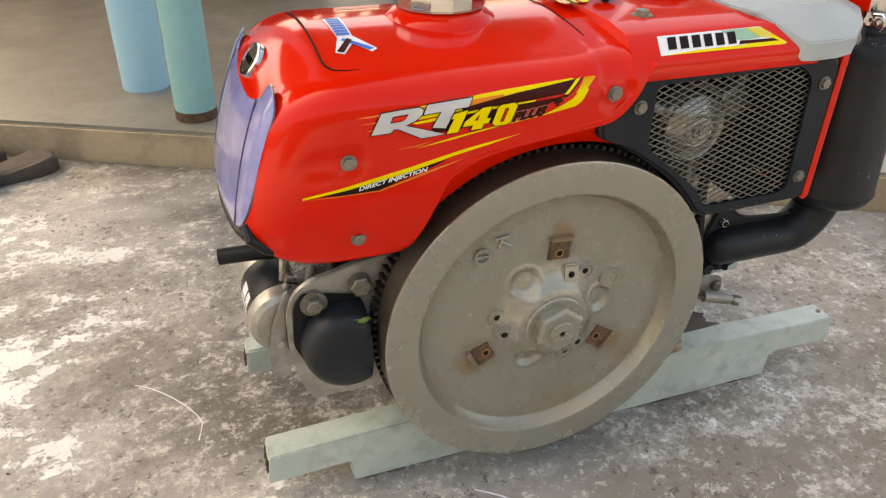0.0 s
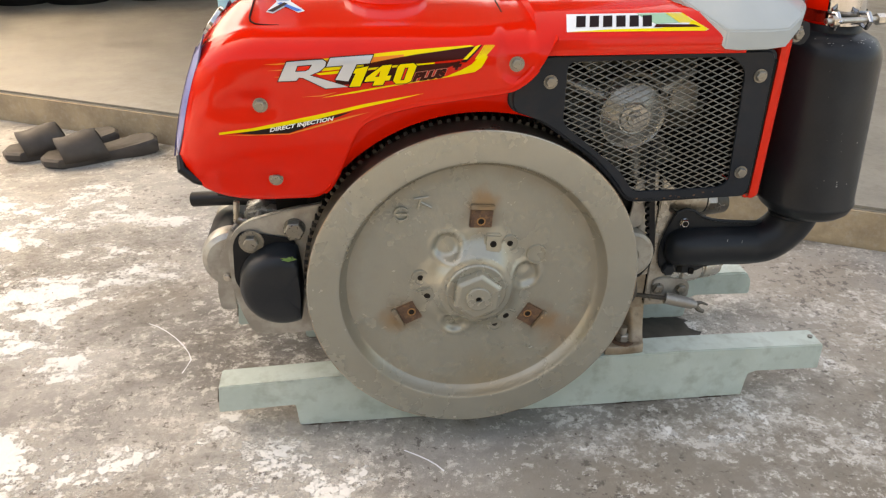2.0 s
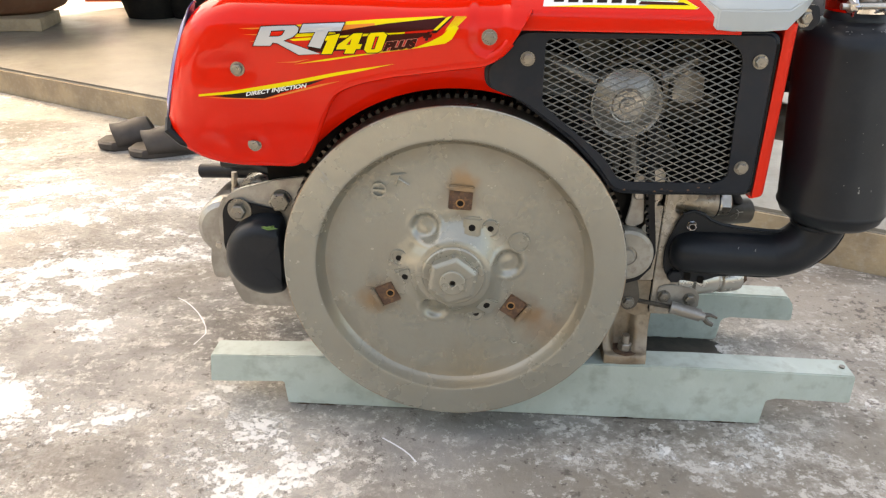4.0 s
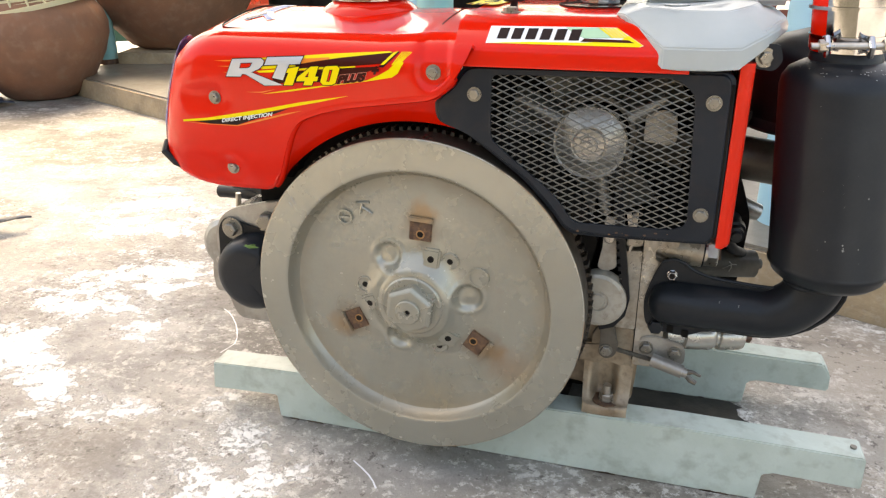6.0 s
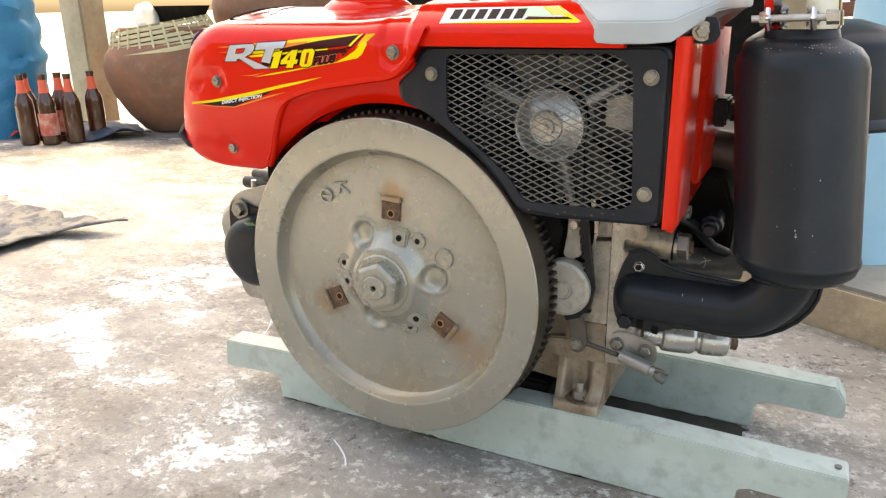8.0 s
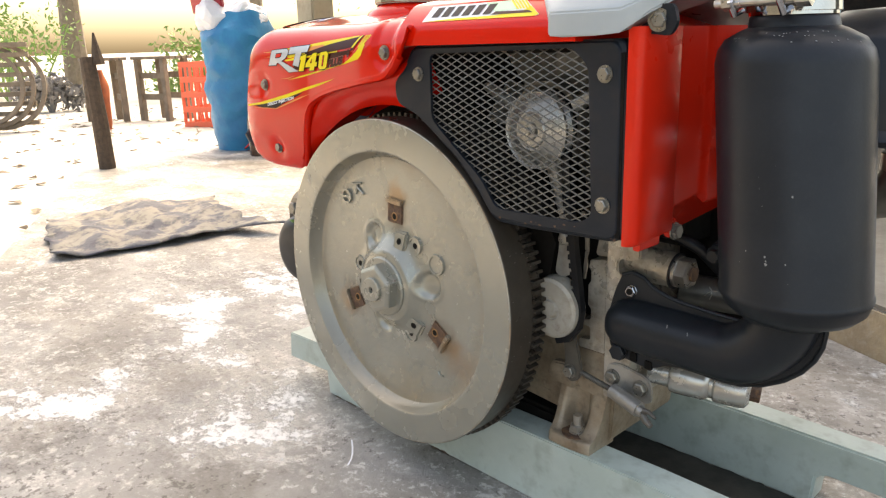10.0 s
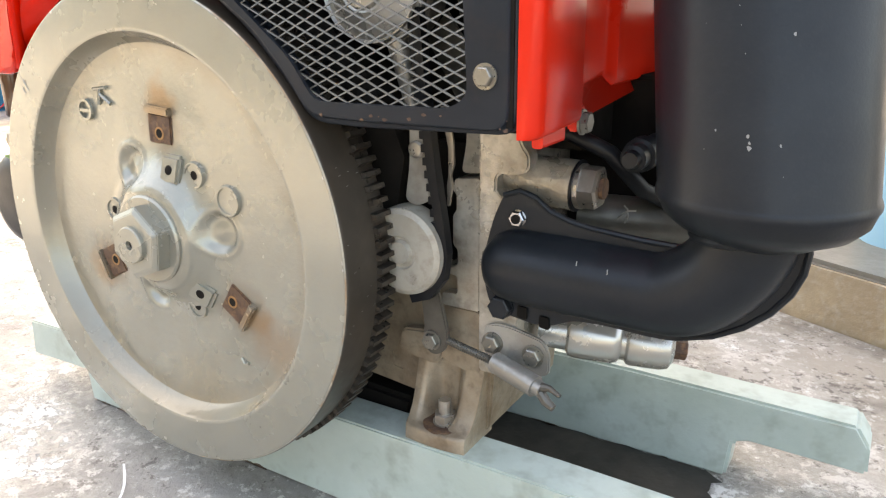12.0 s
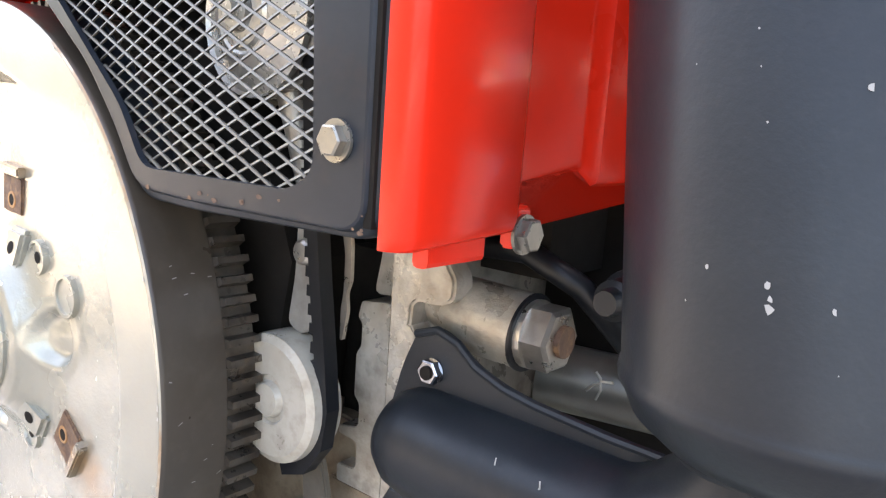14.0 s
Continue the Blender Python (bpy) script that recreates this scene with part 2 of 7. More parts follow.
    polish = span(raw(2.8, 4, 0.5, 0.0, 30.0), 0.5, 0.62)
    c = mix(cloud, (0.2, 0.188, 0.174), (0.41, 0.39, 0.36))
    c = mix(calc("MULTIPLY", warm, 0.5), c, (0.37, 0.3, 0.22))
    c = mix(calc("MULTIPLY", grime, 0.85), c, (0.105, 0.09, 0.075))
    # browner, darker towards the front right, broken up by noise
    brown_zone = calc("MULTIPLY", near(0.35, -0.32, 0.75), span(raw(3.0, 10, 0.65, 0.4, 41.0, along), 0.3, 0.56))
    c = mix(calc("MULTIPLY", brown_zone, 0.75), c, (0.2, 0.172, 0.13))
    # mottled dark zone at left: over-strong light there is offset in the colour
    left_dim = calc("MULTIPLY", near(-0.85, 0.0, 0.95), span(raw(6.0, 12, 0.7, 0.3, 52.0, along), 0.36, 0.58))
    c = mix(calc("MULTIPLY", left_dim, 0.65), c, (0.165, 0.155, 0.145))
    c = mix(calc("MULTIPLY", haze, 0.5), c, (0.62, 0.58, 0.52))
    c = mix(calc("MULTIPLY", crumb, 0.75), c, (0.62, 0.59, 0.54))
    c = mix(calc("MULTIPLY", pits, 0.75), c, (0.085, 0.07, 0.058))
    c = mix(calc("MULTIPLY", flake, 0.95), c, (0.82, 0.8, 0.76))
    l.new(c, p.inputs["Base Color"])
    gloss = calc("SUBTRACT", 0.5, calc("MULTIPLY", polish, 0.2))
    l.new(calc("ADD", calc("ADD", gloss, calc("MULTIPLY", flake, 0.25)), calc("MULTIPLY", sandy, 0.12)), p.inputs["Roughness"])
    b = n.new("ShaderNodeBump")
    b.inputs["Strength"].default_value, b.inputs["Distance"].default_value = 1.0, 0.0022
    l.new(calc("ADD", gritty, calc("MULTIPLY", flake, 0.35)), b.inputs["Height"])
    l.new(b.outputs["Normal"], p.inputs["Normal"])
    return m


FLOOR = concrete_floor()


def stained_paint():
    """Grey wheel paint with rust halos round the three pads and brown grime in the rim's corner."""
    m = material("stained_wheel_paint", (0.318, 0.312, 0.264), 0.26, 0.45, other=(0.318, 0.298, 0.24), size=9, mix=0.5, fine=(0.18, 0.17, 0.135), fine_size=70, fine_mix=0.14, coat=0.2, bump=0.0003, bump_size=210, rough_var=0.06)
    n, l = m.node_tree.nodes, m.node_tree.links
    p = n["Principled BSDF"]
    colour = p.inputs["Base Color"].links[0].from_socket
    co = n.new("ShaderNodeTexCoord").outputs["Object"]
    rough = n.new("ShaderNodeTexNoise")
    rough.inputs["Scale"].default_value, rough.inputs["Detail"].default_value = 45, 8
    l.new(co, rough.inputs["Vector"])

    def near(place, lo, hi):
        d = n.new("ShaderNodeVectorMath")
        d.operation = "DISTANCE"
        l.new(co, d.inputs[0])
        d.inputs[1].default_value = place
        w = n.new("ShaderNodeMath")
        w.operation = "MULTIPLY_ADD"
        w.inputs[1].default_value, w.inputs[2].default_value = 0.03, -0.015
        l.new(rough.outputs["Fac"], w.inputs[0])
        a = n.new("ShaderNodeMath")
        l.new(d.outputs["Value"], a.inputs[0])
        l.new(w.outputs[0], a.inputs[1])
        r = n.new("ShaderNodeMapRange")
        r.inputs["From Min"].default_value, r.inputs["From Max"].default_value = lo, hi
        l.new(a.outputs[0], r.inputs["Value"])
        return r.outputs["Result"]

    def over(fac, amount, base, top):
        k = n.new("ShaderNodeMath")
        k.operation = "MULTIPLY"
        k.inputs[1].default_value = amount
        l.new(fac, k.inputs[0])
        x = n.new("ShaderNodeMix")
        x.data_type = "RGBA"
        l.new(k.outputs[0], x.inputs[0])
        l.new(base, x.inputs[6])
        x.inputs[7].default_value = (*top, 1)
        return x.outputs[2]

    c = colour
    for a in (86, 205, 326):
        place = (0.0015 + 0.087 * math.cos(radians(a)), 0, 0.226 + 0.087 * math.sin(radians(a)))
        c = over(near(place, 0.027, 0.014), 0.42, c, (0.15, 0.1, 0.06))
        above = (place[0] + 0.014 * math.cos(radians(a)), 0, place[2] + 0.014 * math.sin(radians(a)))
        c = over(near(above, 0.02, 0.006), 0.6, c, (0.3, 0.175, 0.075))
    ring = near((0.001, 0.0, 0.226), 0.127, 0.145)
    c = over(ring, 0.4, c, (0.22, 0.17, 0.105))
    low = near((0.02, 0.0, 0.09), 0.055, 0.01)
    c = over(low, 0.5, c, (0.3, 0.24, 0.15))
    streak = near((0.105, 0.0, 0.155), 0.03, 0.004)
    c = over(streak, 0.45, c, (0.28, 0.16, 0.08))
    l.new(c, p.inputs["Base Color"])
    return m


STAINED = stained_paint()


# ---- mesh helpers ----
def part(name, bm, mat, parent=None, label="", smooth=False, bevel=0.0, angle=35):
    bmesh.ops.recalc_face_normals(bm, faces=bm.faces)
    if bevel:
        bmesh.ops.bevel(bm, geom=[e for e in bm.edges if len(e.link_faces) == 2 and e.calc_face_angle(0) > 0.5], offset=bevel, segments=2, affect="EDGES", clamp_overlap=True)
    if smooth:
        for f in bm.faces:
            f.smooth = True
        for e in bm.edges:
            if len(e.link_faces) == 2 and e.calc_face_angle(0) > radians(angle):
                e.smooth = False
    me = bpy.data.meshes.new(name)
    bm.to_mesh(me)
    bm.free()
    for m in mat if isinstance(mat, (list, tuple)) else [mat]:
        me.materials.append(m)
    ob = new(name, me)
    if parent:
        ob.parent = parent
        if parent.type == "EMPTY":
            ob.matrix_parent_inverse = parent.matrix_basis.inverted()
    if label:
        ob["label"] = label
    return ob


def thing(name, place, label, category, group=""):
    ob = new(name)
    ob.empty_display_size = 0.05
    ob.matrix_basis = Matrix.Translation(place)
    return tagged(ob, label, category, group)


def toward(a, b):
    """The matrix that takes z to the way from a to b, at a."""
    a, b = Vector(a), Vector(b)
    return Matrix.Translation(a) @ (b - a).to_track_quat("Z", "Y").to_matrix().to_4x4()


def box(bm, lo, hi, m=None):
    c = [(lo[i] + hi[i]) / 2 for i in range(3)]
    g = bmesh.ops.create_cube(bm, size=1.0, matrix=(m or Matrix()) @ Matrix.Translation(c) @ Matrix.Diagonal((*[hi[i] - lo[i] for i in range(3)], 1)))
    return g["verts"]


def rod(bm, a, b, r, r2=None, seg=20):
    n = (Vector(b) - Vector(a)).length
    return bmesh.ops.create_cone(bm, cap_ends=True, segments=seg, radius1=r, radius2=r if r2 is None else r2, depth=n,
                                 matrix=toward(a, b) @ Matrix.Translation((0, 0, n / 2)))["verts"]


def lathe(bm, profile, m, seg=48, close=False):
    """Turns (radius, height) round the z of m."""
    rings = []
    for r, h in profile:
        if r < 1e-6:
            rings.append([bm.verts.new(m @ Vector((0, 0, h)))])
        else:
            rings.append([bm.verts.new(m @ Vector((r * math.cos(2 * math.pi * k / seg), r * math.sin(2 * math.pi * k / seg), h))) for k in range(seg)])
    pairs = list(zip(rings, rings[1:])) + ([(rings[-1], rings[0])] if close else [])
    for a, b in pairs:
        for k in range(seg):
            j = (k + 1) % seg
            if len(a) == 1 and len(b) == 1:
                continue
            if len(a) == 1:
                bm.faces.new((a[0], b[j], b[k]))
            elif len(b) == 1:
                bm.faces.new((a[k], a[j], b[0]))
            else:
                bm.faces.new((a[k], a[j], b[j], b[k]))


def prism(bm, pts, y0, y1):
    """A polygon of (x, z), from y0 to y1."""
    a = [bm.verts.new((x, y0, z)) for x, z in pts]
    b = [bm.verts.new((x, y1, z)) for x, z in pts]
    bm.faces.new(a)
    bm.faces.new(b[::-1])
    for k in range(len(pts)):
        j = (k + 1) % len(pts)
        bm.faces.new((a[k], a[j], b[j], b[k]))


def tube(bm, pts, r, seg=16, cap=True):
    """A round tube along points; r may be a list."""
    pts = [Vector(p) for p in pts]
    rs = r if isinstance(r, (list, tuple)) else [r] * len(pts)
    rings, side = [], None
    for k, p in enumerate(pts):
        d = (pts[min(k + 1, len(pts) - 1)] - pts[max(k - 1, 0)]).normalized()
        if side is None:
            side = d.orthogonal().normalized()
        side = (side - d * side.dot(d)).normalized()
        up = d.cross(side)
        rings.append([bm.verts.new(p + rs[k] * (math.cos(2 * math.pi * j / seg) * side + math.sin(2 * math.pi * j / seg) * up)) for j in range(seg)])
    for a, b in zip(rings, rings[1:]):
        for k in range(seg):
            j = (k + 1) % seg
            bm.faces.new((a[k], a[j], b[j], b[k]))
    if cap:
        bm.faces.new(rings[0][::-1])
        bm.faces.new(rings[-1])


def rounded(pts, r, n=5):
    """A polygon with its corners rounded by r."""
    out = []
    for k, p in enumerate(pts):
        p, a, b = Vector(p), Vector(pts[k - 1]), Vector(pts[(k + 1) % len(pts)])
        ea, eb = (a - p), (b - p)
        d = min(r, ea.length * 0.45, eb.length * 0.45)
        s, e = p + ea.normalized() * d, p + eb.normalized() * d
        for i in range(n + 1):
            t = i / n
            out.append(tuple((1 - t) ** 2 * s + 2 * t * (1 - t) * p + t * t * e))
    return out


def hex_bolt(name, place, way, r, parent, mat=BOLT, washer=1.45, high=0.65, label=""):
    """A hexagon head on a washer."""
    place, way = Vector(place), Vector(way).normalized()
    bm = bmesh.new()
    lathe(bm, [(0, 0), (r * washer, 0), (r * washer, r * 0.22), (0, r * 0.22)], toward(place, place + way), 24)
    lathe(bm, [(0, r * 0.2), (r, r * 0.2), (r, r * (high + 0.1)), (r * 0.86, r * (high + 0.2)), (0, r * (high + 0.2))], toward(place, place + way), 6)
    return part(name, bm, mat, parent, label)


def smooth_step(t):
    t = max(0.0, min(1.0, t))
    return t * t * (3 - 2 * t)


FRONT = pose(0, 0, 0, 90, 0, 0)  # z of this frame looks along -y


def facing(x, y, z):
    """A frame whose z looks to -y, at a place."""
    return Matrix.Translation((x, y, z)) @ FRONT


# ---- the place ----
U, V = Vector((-0.898, 0.44, 0)), Vector((0.44, 0.898, 0))  # along the kerb, and from the yard to the platform
PLAN = Matrix(((U.x, V.x, 0, 0), (U.y, V.y, 0, 0), (0, 0, 1, 0), (0, 0, 0, 1)))


def slab(name, u0, u1, v0, v1, z0, z1, mat, label="", category="", bevel=0.0):
    bm = bmesh.new()
    box(bm, (u0, v0, z0), (u1, v1, z1), PLAN)
    return tagged(part(name, bm, mat, bevel=bevel), label, category, kind="structure")


bm = bmesh.new()
bmesh.ops.create_grid(bm, x_segments=2, y_segments=2, size=400)
bmesh.ops.translate(bm, verts=bm.verts, vec=(0, 0, -0.1))
tagged(part("ground", bm, DIRT), "pale gravel and dirt yard littered with leaves", "ground", kind="structure")
slab("floor", -6, 3.3, -0.72, 0.762, -0.3, 0.0, FLOOR, "worn concrete floor with pale scuffed patches", "floor", 0.01)
slab("pavement", -6, 2.92, 0.762, 5.5, -0.3, 0.08, PLATFORM, "raised smooth grey concrete platform", "platform", 0.006)
slab("trim", -6, 2.92, 0.756, 0.7615, -0.2, 0.073, KERB, "rough stained concrete kerb face of the platform", "kerb")
# out of view: the boards' edges are set to shape the daylight below
slab("ceiling", -0.25, 2.93, -0.15, 5.5, 2.8, 2.95, CEILING, "unseen dark timber boards of the house above", "ceiling")
slab("ceiling", 2.93, 3.9, 1.95, 5.5, 2.8, 2.95, CEILING, "unseen dark timber boards of the house above", "ceiling")
# two unseen light blockers: one shades the yard, one dims reflections from the front
slab("wall_upper", -0.25, 2.93, -0.15, 5.5, 2.955, 6.5, WALL, "unseen upper wall block added to shade the yard", "wall")
slab("wall_front", -3.5, 2.2, -3.6, -3.5, -0.1, 1.7, WALL, "unseen plain wall added to darken light and reflections from the front", "wall")
slab("wall_back", -2.4, -0.9, 5.4, 5.5, 0.08, 3.0, WALL, "pale cream-green painted wall", "wall")


def column(name, x, y, r, z0, mat, label, foot=None):
    ob = thing(name, (x, y, z0), label, "column", "house columns")
    bm = bmesh.new()
    rod(bm, (x, y, z0), (x, y, 2.8), r, seg=40)
    shaft = part("shaft", bm, mat, ob, smooth=True)
    if foot:
        bm = bmesh.new()
        rod(bm, (x, y, z0), (x, y, z0 + 0.022), r + 0.0012, seg=40)
        part("foot_band", bm, foot, ob, "rusty paintless foot", smooth=True)
    return ob


column("house_column", -0.409, 1.346, 0.0546, 0.08, PALE_BLUE, "pale blue painted round house column on the platform")
column("house_column", -0.306, 1.10, 0.0444, 0.08, TEAL, "teal painted round steel column with a rusty foot", RUST)
column("house_column", 0.504, 0.80, 0.062, 0.08, PALE_BLUE, "pale blue painted round house column near the kerb")
column("house_column", -2.2, 2.2, 0.045, 0.08, TEAL, "slim teal painted steel column at the platform corner", RUST)
column("house_column", -0.75, 3.4, 0.075, 0.08, PALE_BLUE, "pale blue painted round house column far back")

# ---- timber skids ----
def skid(y0, y1, label, nail, tip=0.0):
    ob = thing("wooden_skid_beam", (0.09, (y0 + y1) / 2, 0), label, "skid beam", "skid beams under the engine")
    bm = bmesh.new()
    low = [(-0.309, 0.03), (-0.214, 0.034), (-0.211, 0.001)] + [(-0.211 + 0.598 * k / 24, 0.001) for k in range(1, 25)]
    prism(bm, low + [(0.39, 0.036), (0.402, 0.04), (0.49, 0.038), (0.489, 0.076 - tip), (0.487 - tip * 0.6, 0.078), (0.3, 0.081), (-0.1, 0.077), (-0.305, 0.07)], y0, y1)
    part("beam", bm, BEAM, ob, bevel=0.0025)
    bm = bmesh.new()
    rnd = random.Random(int(y0 * 1000))
    for mid, n in ((0.34, 5), (0.22, 3), (0.02, 3), (-0.17, 2)):
        for k in range(n):
            x = mid + rnd.gauss(0, 0.014)
            w, h = rnd.uniform(0.004, 0.013), rnd.uniform(0.001, 0.0042)
            prism(bm, [(x - w, 0.0008), (x + w, 0.0008), (x + w * 0.7, h * 0.6), (x + w * 0.15, h), (x - w * 0.5, h * 0.8)], y0 - 0.0003, y0 + 0.001)
    part("bare_edge", bm, DARK_WOOD, ob, "bare dirty timber where the paint has worn off")
    for k in range(5):
        bm = bmesh.new()
        yy = y0 + 0.006 + 0.006 * k
        z0 = 0.034 + rnd.uniform(0, 0.012)
        prism(bm, [(-0.31, z0), (-0.3075, z0), (-0.3055, z0 + 0.018), (-0.3075, z0 + 0.02)], yy, yy + rnd.uniform(0.0006, 0.0014))
        part("end_crack", bm, DARK_WOOD, ob)
    if nail:
        bm = bmesh.new()
        lathe(bm, [(0, 0.0805), (0.0035, 0.0805), (0.003, 0.077), (0.0, 0.077)], Matrix.Translation((0.479, (y0 + y1) / 2, 0.0)), 12)
        part("nail", bm, BOLT, ob)
    return ob


skid(0.042, 0.078, "pale green painted timber skid beam with stepped ends", True)
skid(0.238, 0.272, "pale green painted timber skid beam, scuffed, behind the first", False, 0.014)

# dark patch between the skids: oil, with the engine's shade put into its colour
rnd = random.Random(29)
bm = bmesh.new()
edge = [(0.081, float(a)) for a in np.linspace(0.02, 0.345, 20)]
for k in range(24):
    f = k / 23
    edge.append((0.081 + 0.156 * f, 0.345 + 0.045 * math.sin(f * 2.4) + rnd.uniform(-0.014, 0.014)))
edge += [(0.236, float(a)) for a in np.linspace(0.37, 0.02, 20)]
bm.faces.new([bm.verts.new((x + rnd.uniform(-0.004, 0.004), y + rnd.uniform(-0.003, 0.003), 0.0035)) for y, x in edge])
tagged(part("oil_stain", bm, OIL_SHADE), "dark patch between the skids, oil and the engine's shade in one colour", "oil stain", kind="stuff")

# ---- the engine ----
engine = thing("diesel_engine", (0.05, 0.12, 0.075), "red single-cylinder diesel engine, grey flywheel, black muffler, on timber skids", "engine")
CY = 0.115
HUB = (0.0015, 0.0, 0.226)
PADS = ((86, 0.0202, 0.279, 0.040, 0.276), (205, -0.052, 0.2175, -0.059, 0.2375), (326, 0.039, 0.1855, 0.0275, 0.1715))  # bearing of each pad, its screw tab, its screw seat


def side_y(x, z):
    y = -0.021 - 0.007 * smooth_step((x + 0.12) / 0.15)
    for bx, bz, deep, wide in ((-0.211, 0.443, 0.003, 0.016), (-0.204, 0.365, 0.003, 0.016), (0.031, 0.479, 0.004, 0.02)):
        d = math.hypot(x - bx, z - bz) / wide
        y += deep * (1 - smooth_step((d - 0.55) / 0.45))
    return y + (0.016 * ((0.43 - z) / 0.09) ** 2 if z < 0.43 else 0)


def nose_x(y, z):
    lean = (0.51 - z) / 0.13
    lean = min(lean, 1.0) if z > 0.375 else 1.0 - ((0.375 - z) / 0.05) ** 2 * 0.6
    return -0.254 - 0.041 * max(lean, -0.1) - 0.005 * math.sin(math.pi * max(0.0, min(1.0, lean))) - 0.016 * (0.35 + 0.65 * max(lean, 0.0)) * (1 - ((y - CY) / 0.13) ** 2)


ARCH = [(-0.4, 0.385), (-0.262, 0.375), (-0.245, 0.356), (-0.225, 0.346), (-0.2, 0.341), (-0.155, 0.341), (-0.142, 0.372), (-0.133, 0.393), (-0.127, 0.411), (-0.114, 0.424),
        (-0.09, 0.433), (-0.06, 0.44), (0.0, 0.449), (0.03, 0.453), (0.045, 0.463), (0.06, 0.485), (0.072, 0.508), (0.077, 0.518)]


def arch_z(x):
    """The arch's lower edge, with its corners eased."""
    xs, zs = [a[0] for a in ARCH], [a[1] for a in ARCH]
    d = 0.011
    return sum(float(np.interp(x + d * k / 4, xs, zs)) * (5 - abs(k)) for k in range(-4, 5)) / 25


def swell(x, y):
    """The bonnet's rear end rises over the body behind it, most at its sides."""
    return 0.004 * smooth_step((x + 0.035) / 0.085) * (1 - 0.75 * smooth_step((CY - abs(y - CY)) / 0.09))


def bonnet_shell():
    rows = []
    stations = [(-0.254 + 0.05 * (1 - math.cos(a)), 0.034 * (1 - math.sin(a))) for a in np.linspace(0.12, math.pi / 2, 10)]
    stations += [(float(x), 0) for x in np.linspace(-0.2, 0.0, 50)] + [(float(x), 0) for x in np.linspace(0.004, 0.0685, 22)]
    for x, inset in stations:
        w = smooth_step((-0.14 - x) / 0.1)
        zb = arch_z(x) + inset * 0.5
        half = []
        zc, rc = 0.478 - inset * 0.25, 0.032
        zb = min(zb, zc + 0.026)
        side = max(zc, zb + 0.004)
        half = [(side_y(x, zb) + 0.006 + inset, zb + 0.0005), (side_y(x, zb) + 0.0018 + inset, zb - 0.001)]
        for k in range(27):
            z = zb + (side - zb) * k / 26
            if z <= zc + 1e-9:
                y = side_y(x, z)
            else:
                y = side_y(x, zc) + rc * (1 - math.sqrt(max(0, 1 - ((z - zc) / rc) ** 2)))
            half.append((y + inset, z))
        y0, a0 = side_y(x, zc) + inset, math.asin(min(1, (side - zc) / rc))
        for k in range(1, 11):
            a = a0 + (math.pi / 2 - a0) * k / 10
            half.append((y0 + rc * (1 - math.cos(a)), zc + (rc - inset * 0.6) * math.sin(a)))
        yt, zt = half[-1]
        for k in range(1, 13):
            f = k / 12
            half.append((yt + (CY - yt) * f, zt + (0.0135 - 0.2 * inset) * math.sin(f * math.pi / 2)))
        full = half + [(2 * CY - y, z) for y, z in half[-2::-1]]
        row = []
        for y, z in full:
            xf = x + w * (nose_x(y, z) + 0.254)
            dy = side_y(xf, min(z, zc)) - side_y(x, min(z, zc)) if w and not inset else 0
            f = max(0.0, min(1.0, (abs(y - CY) - 0.1) / 0.03))
            up = swell(x, y) * max(0.0, min(1.0, (z - zc) / rc))
            row.append(Vector((xf, y + dy * f * (1 if y < CY else -1), z + up)))
        rows.append(row)
    rows.append([Vector((p.x + 0.0015, CY + (p.y - CY) * 0.985, p.z - 0.002)) for p in rows[-1]])
    rows.append([Vector((p.x - 0.002, CY + (p.y - CY) * 0.96, p.z - 0.005)) for p in rows[-1]])
    bm = bmesh.new()
    vs = [[bm.verts.new(p) for p in row] for row in rows]
    for a, b in zip(vs, vs[1:]):
        for k in range(len(a) - 1):
            bm.faces.new((a[k], a[k + 1], b[k + 1], b[k]))
    last = vs[0]
    c = Vector((0, CY, 0.395))
    for f in (0.94, 0.85, 0.65, 0.4, 0.15):
        ring = []
        for p in rows[0]:
            y, z = c.y + (p.y - c.y) * f, c.z + (p.z - c.z) * f
            ring.append(bm.verts.new((nose_x(y, z) - 0.0005, y, z)))
        for k in range(len(ring) - 1):
            bm.faces.new((last[k], last[k + 1], ring[k + 1], ring[k]))
        last = ring
    bm.faces.new(last)
    return bm


bonnet = part("bonnet", bonnet_shell(), RED, engine, "glossy red steel bonnet", smooth=True, angle=60)

# rolled lip along the arch
bm = bmesh.new()
lip = [(float(x), arch_z(float(x))) for x in np.linspace(-0.158, 0.05, 60)]
tube(bm, [(x, side_y(x, z) + 0.005, z + 0.0042) for x, z in lip], 0.0053, 16)
part("rolled_lip", bm, RED, bonnet, smooth=True)
# recessed arch above the flywheel: it slopes back from the lip to a rolled edge round the ring gear
bm = bmesh.new()
rows = []
for x in np.linspace(-0.152, 0.075, 70):
    top = Vector((float(x), min(arch_z(float(x)), 0.462) + 0.004))
    way = (top - Vector((HUB[0], HUB[2]))).normalized()
    low = Vector((HUB[0], HUB[2])) + way * 0.1985
    if (top - low).dot(way) < 0.004:
        low = top - way * 0.004
    sec = [(top + way * 0.006, -0.008)]
    for k in range(9):
        f = k / 8
        sec.append((top.lerp(low, f), -0.0115 + 0.0145 * f ** 1.5))
    sec += [(low + way * 0.0006, 0.0042), (low + way * 0.002, 0.0052), (low + way * 0.004, 0.034), (low + way * 0.006, 0.034), (top + way * 0.008, -0.006)]
    rows.append([bm.verts.new((q.x, y, q.y)) for q, y in sec])
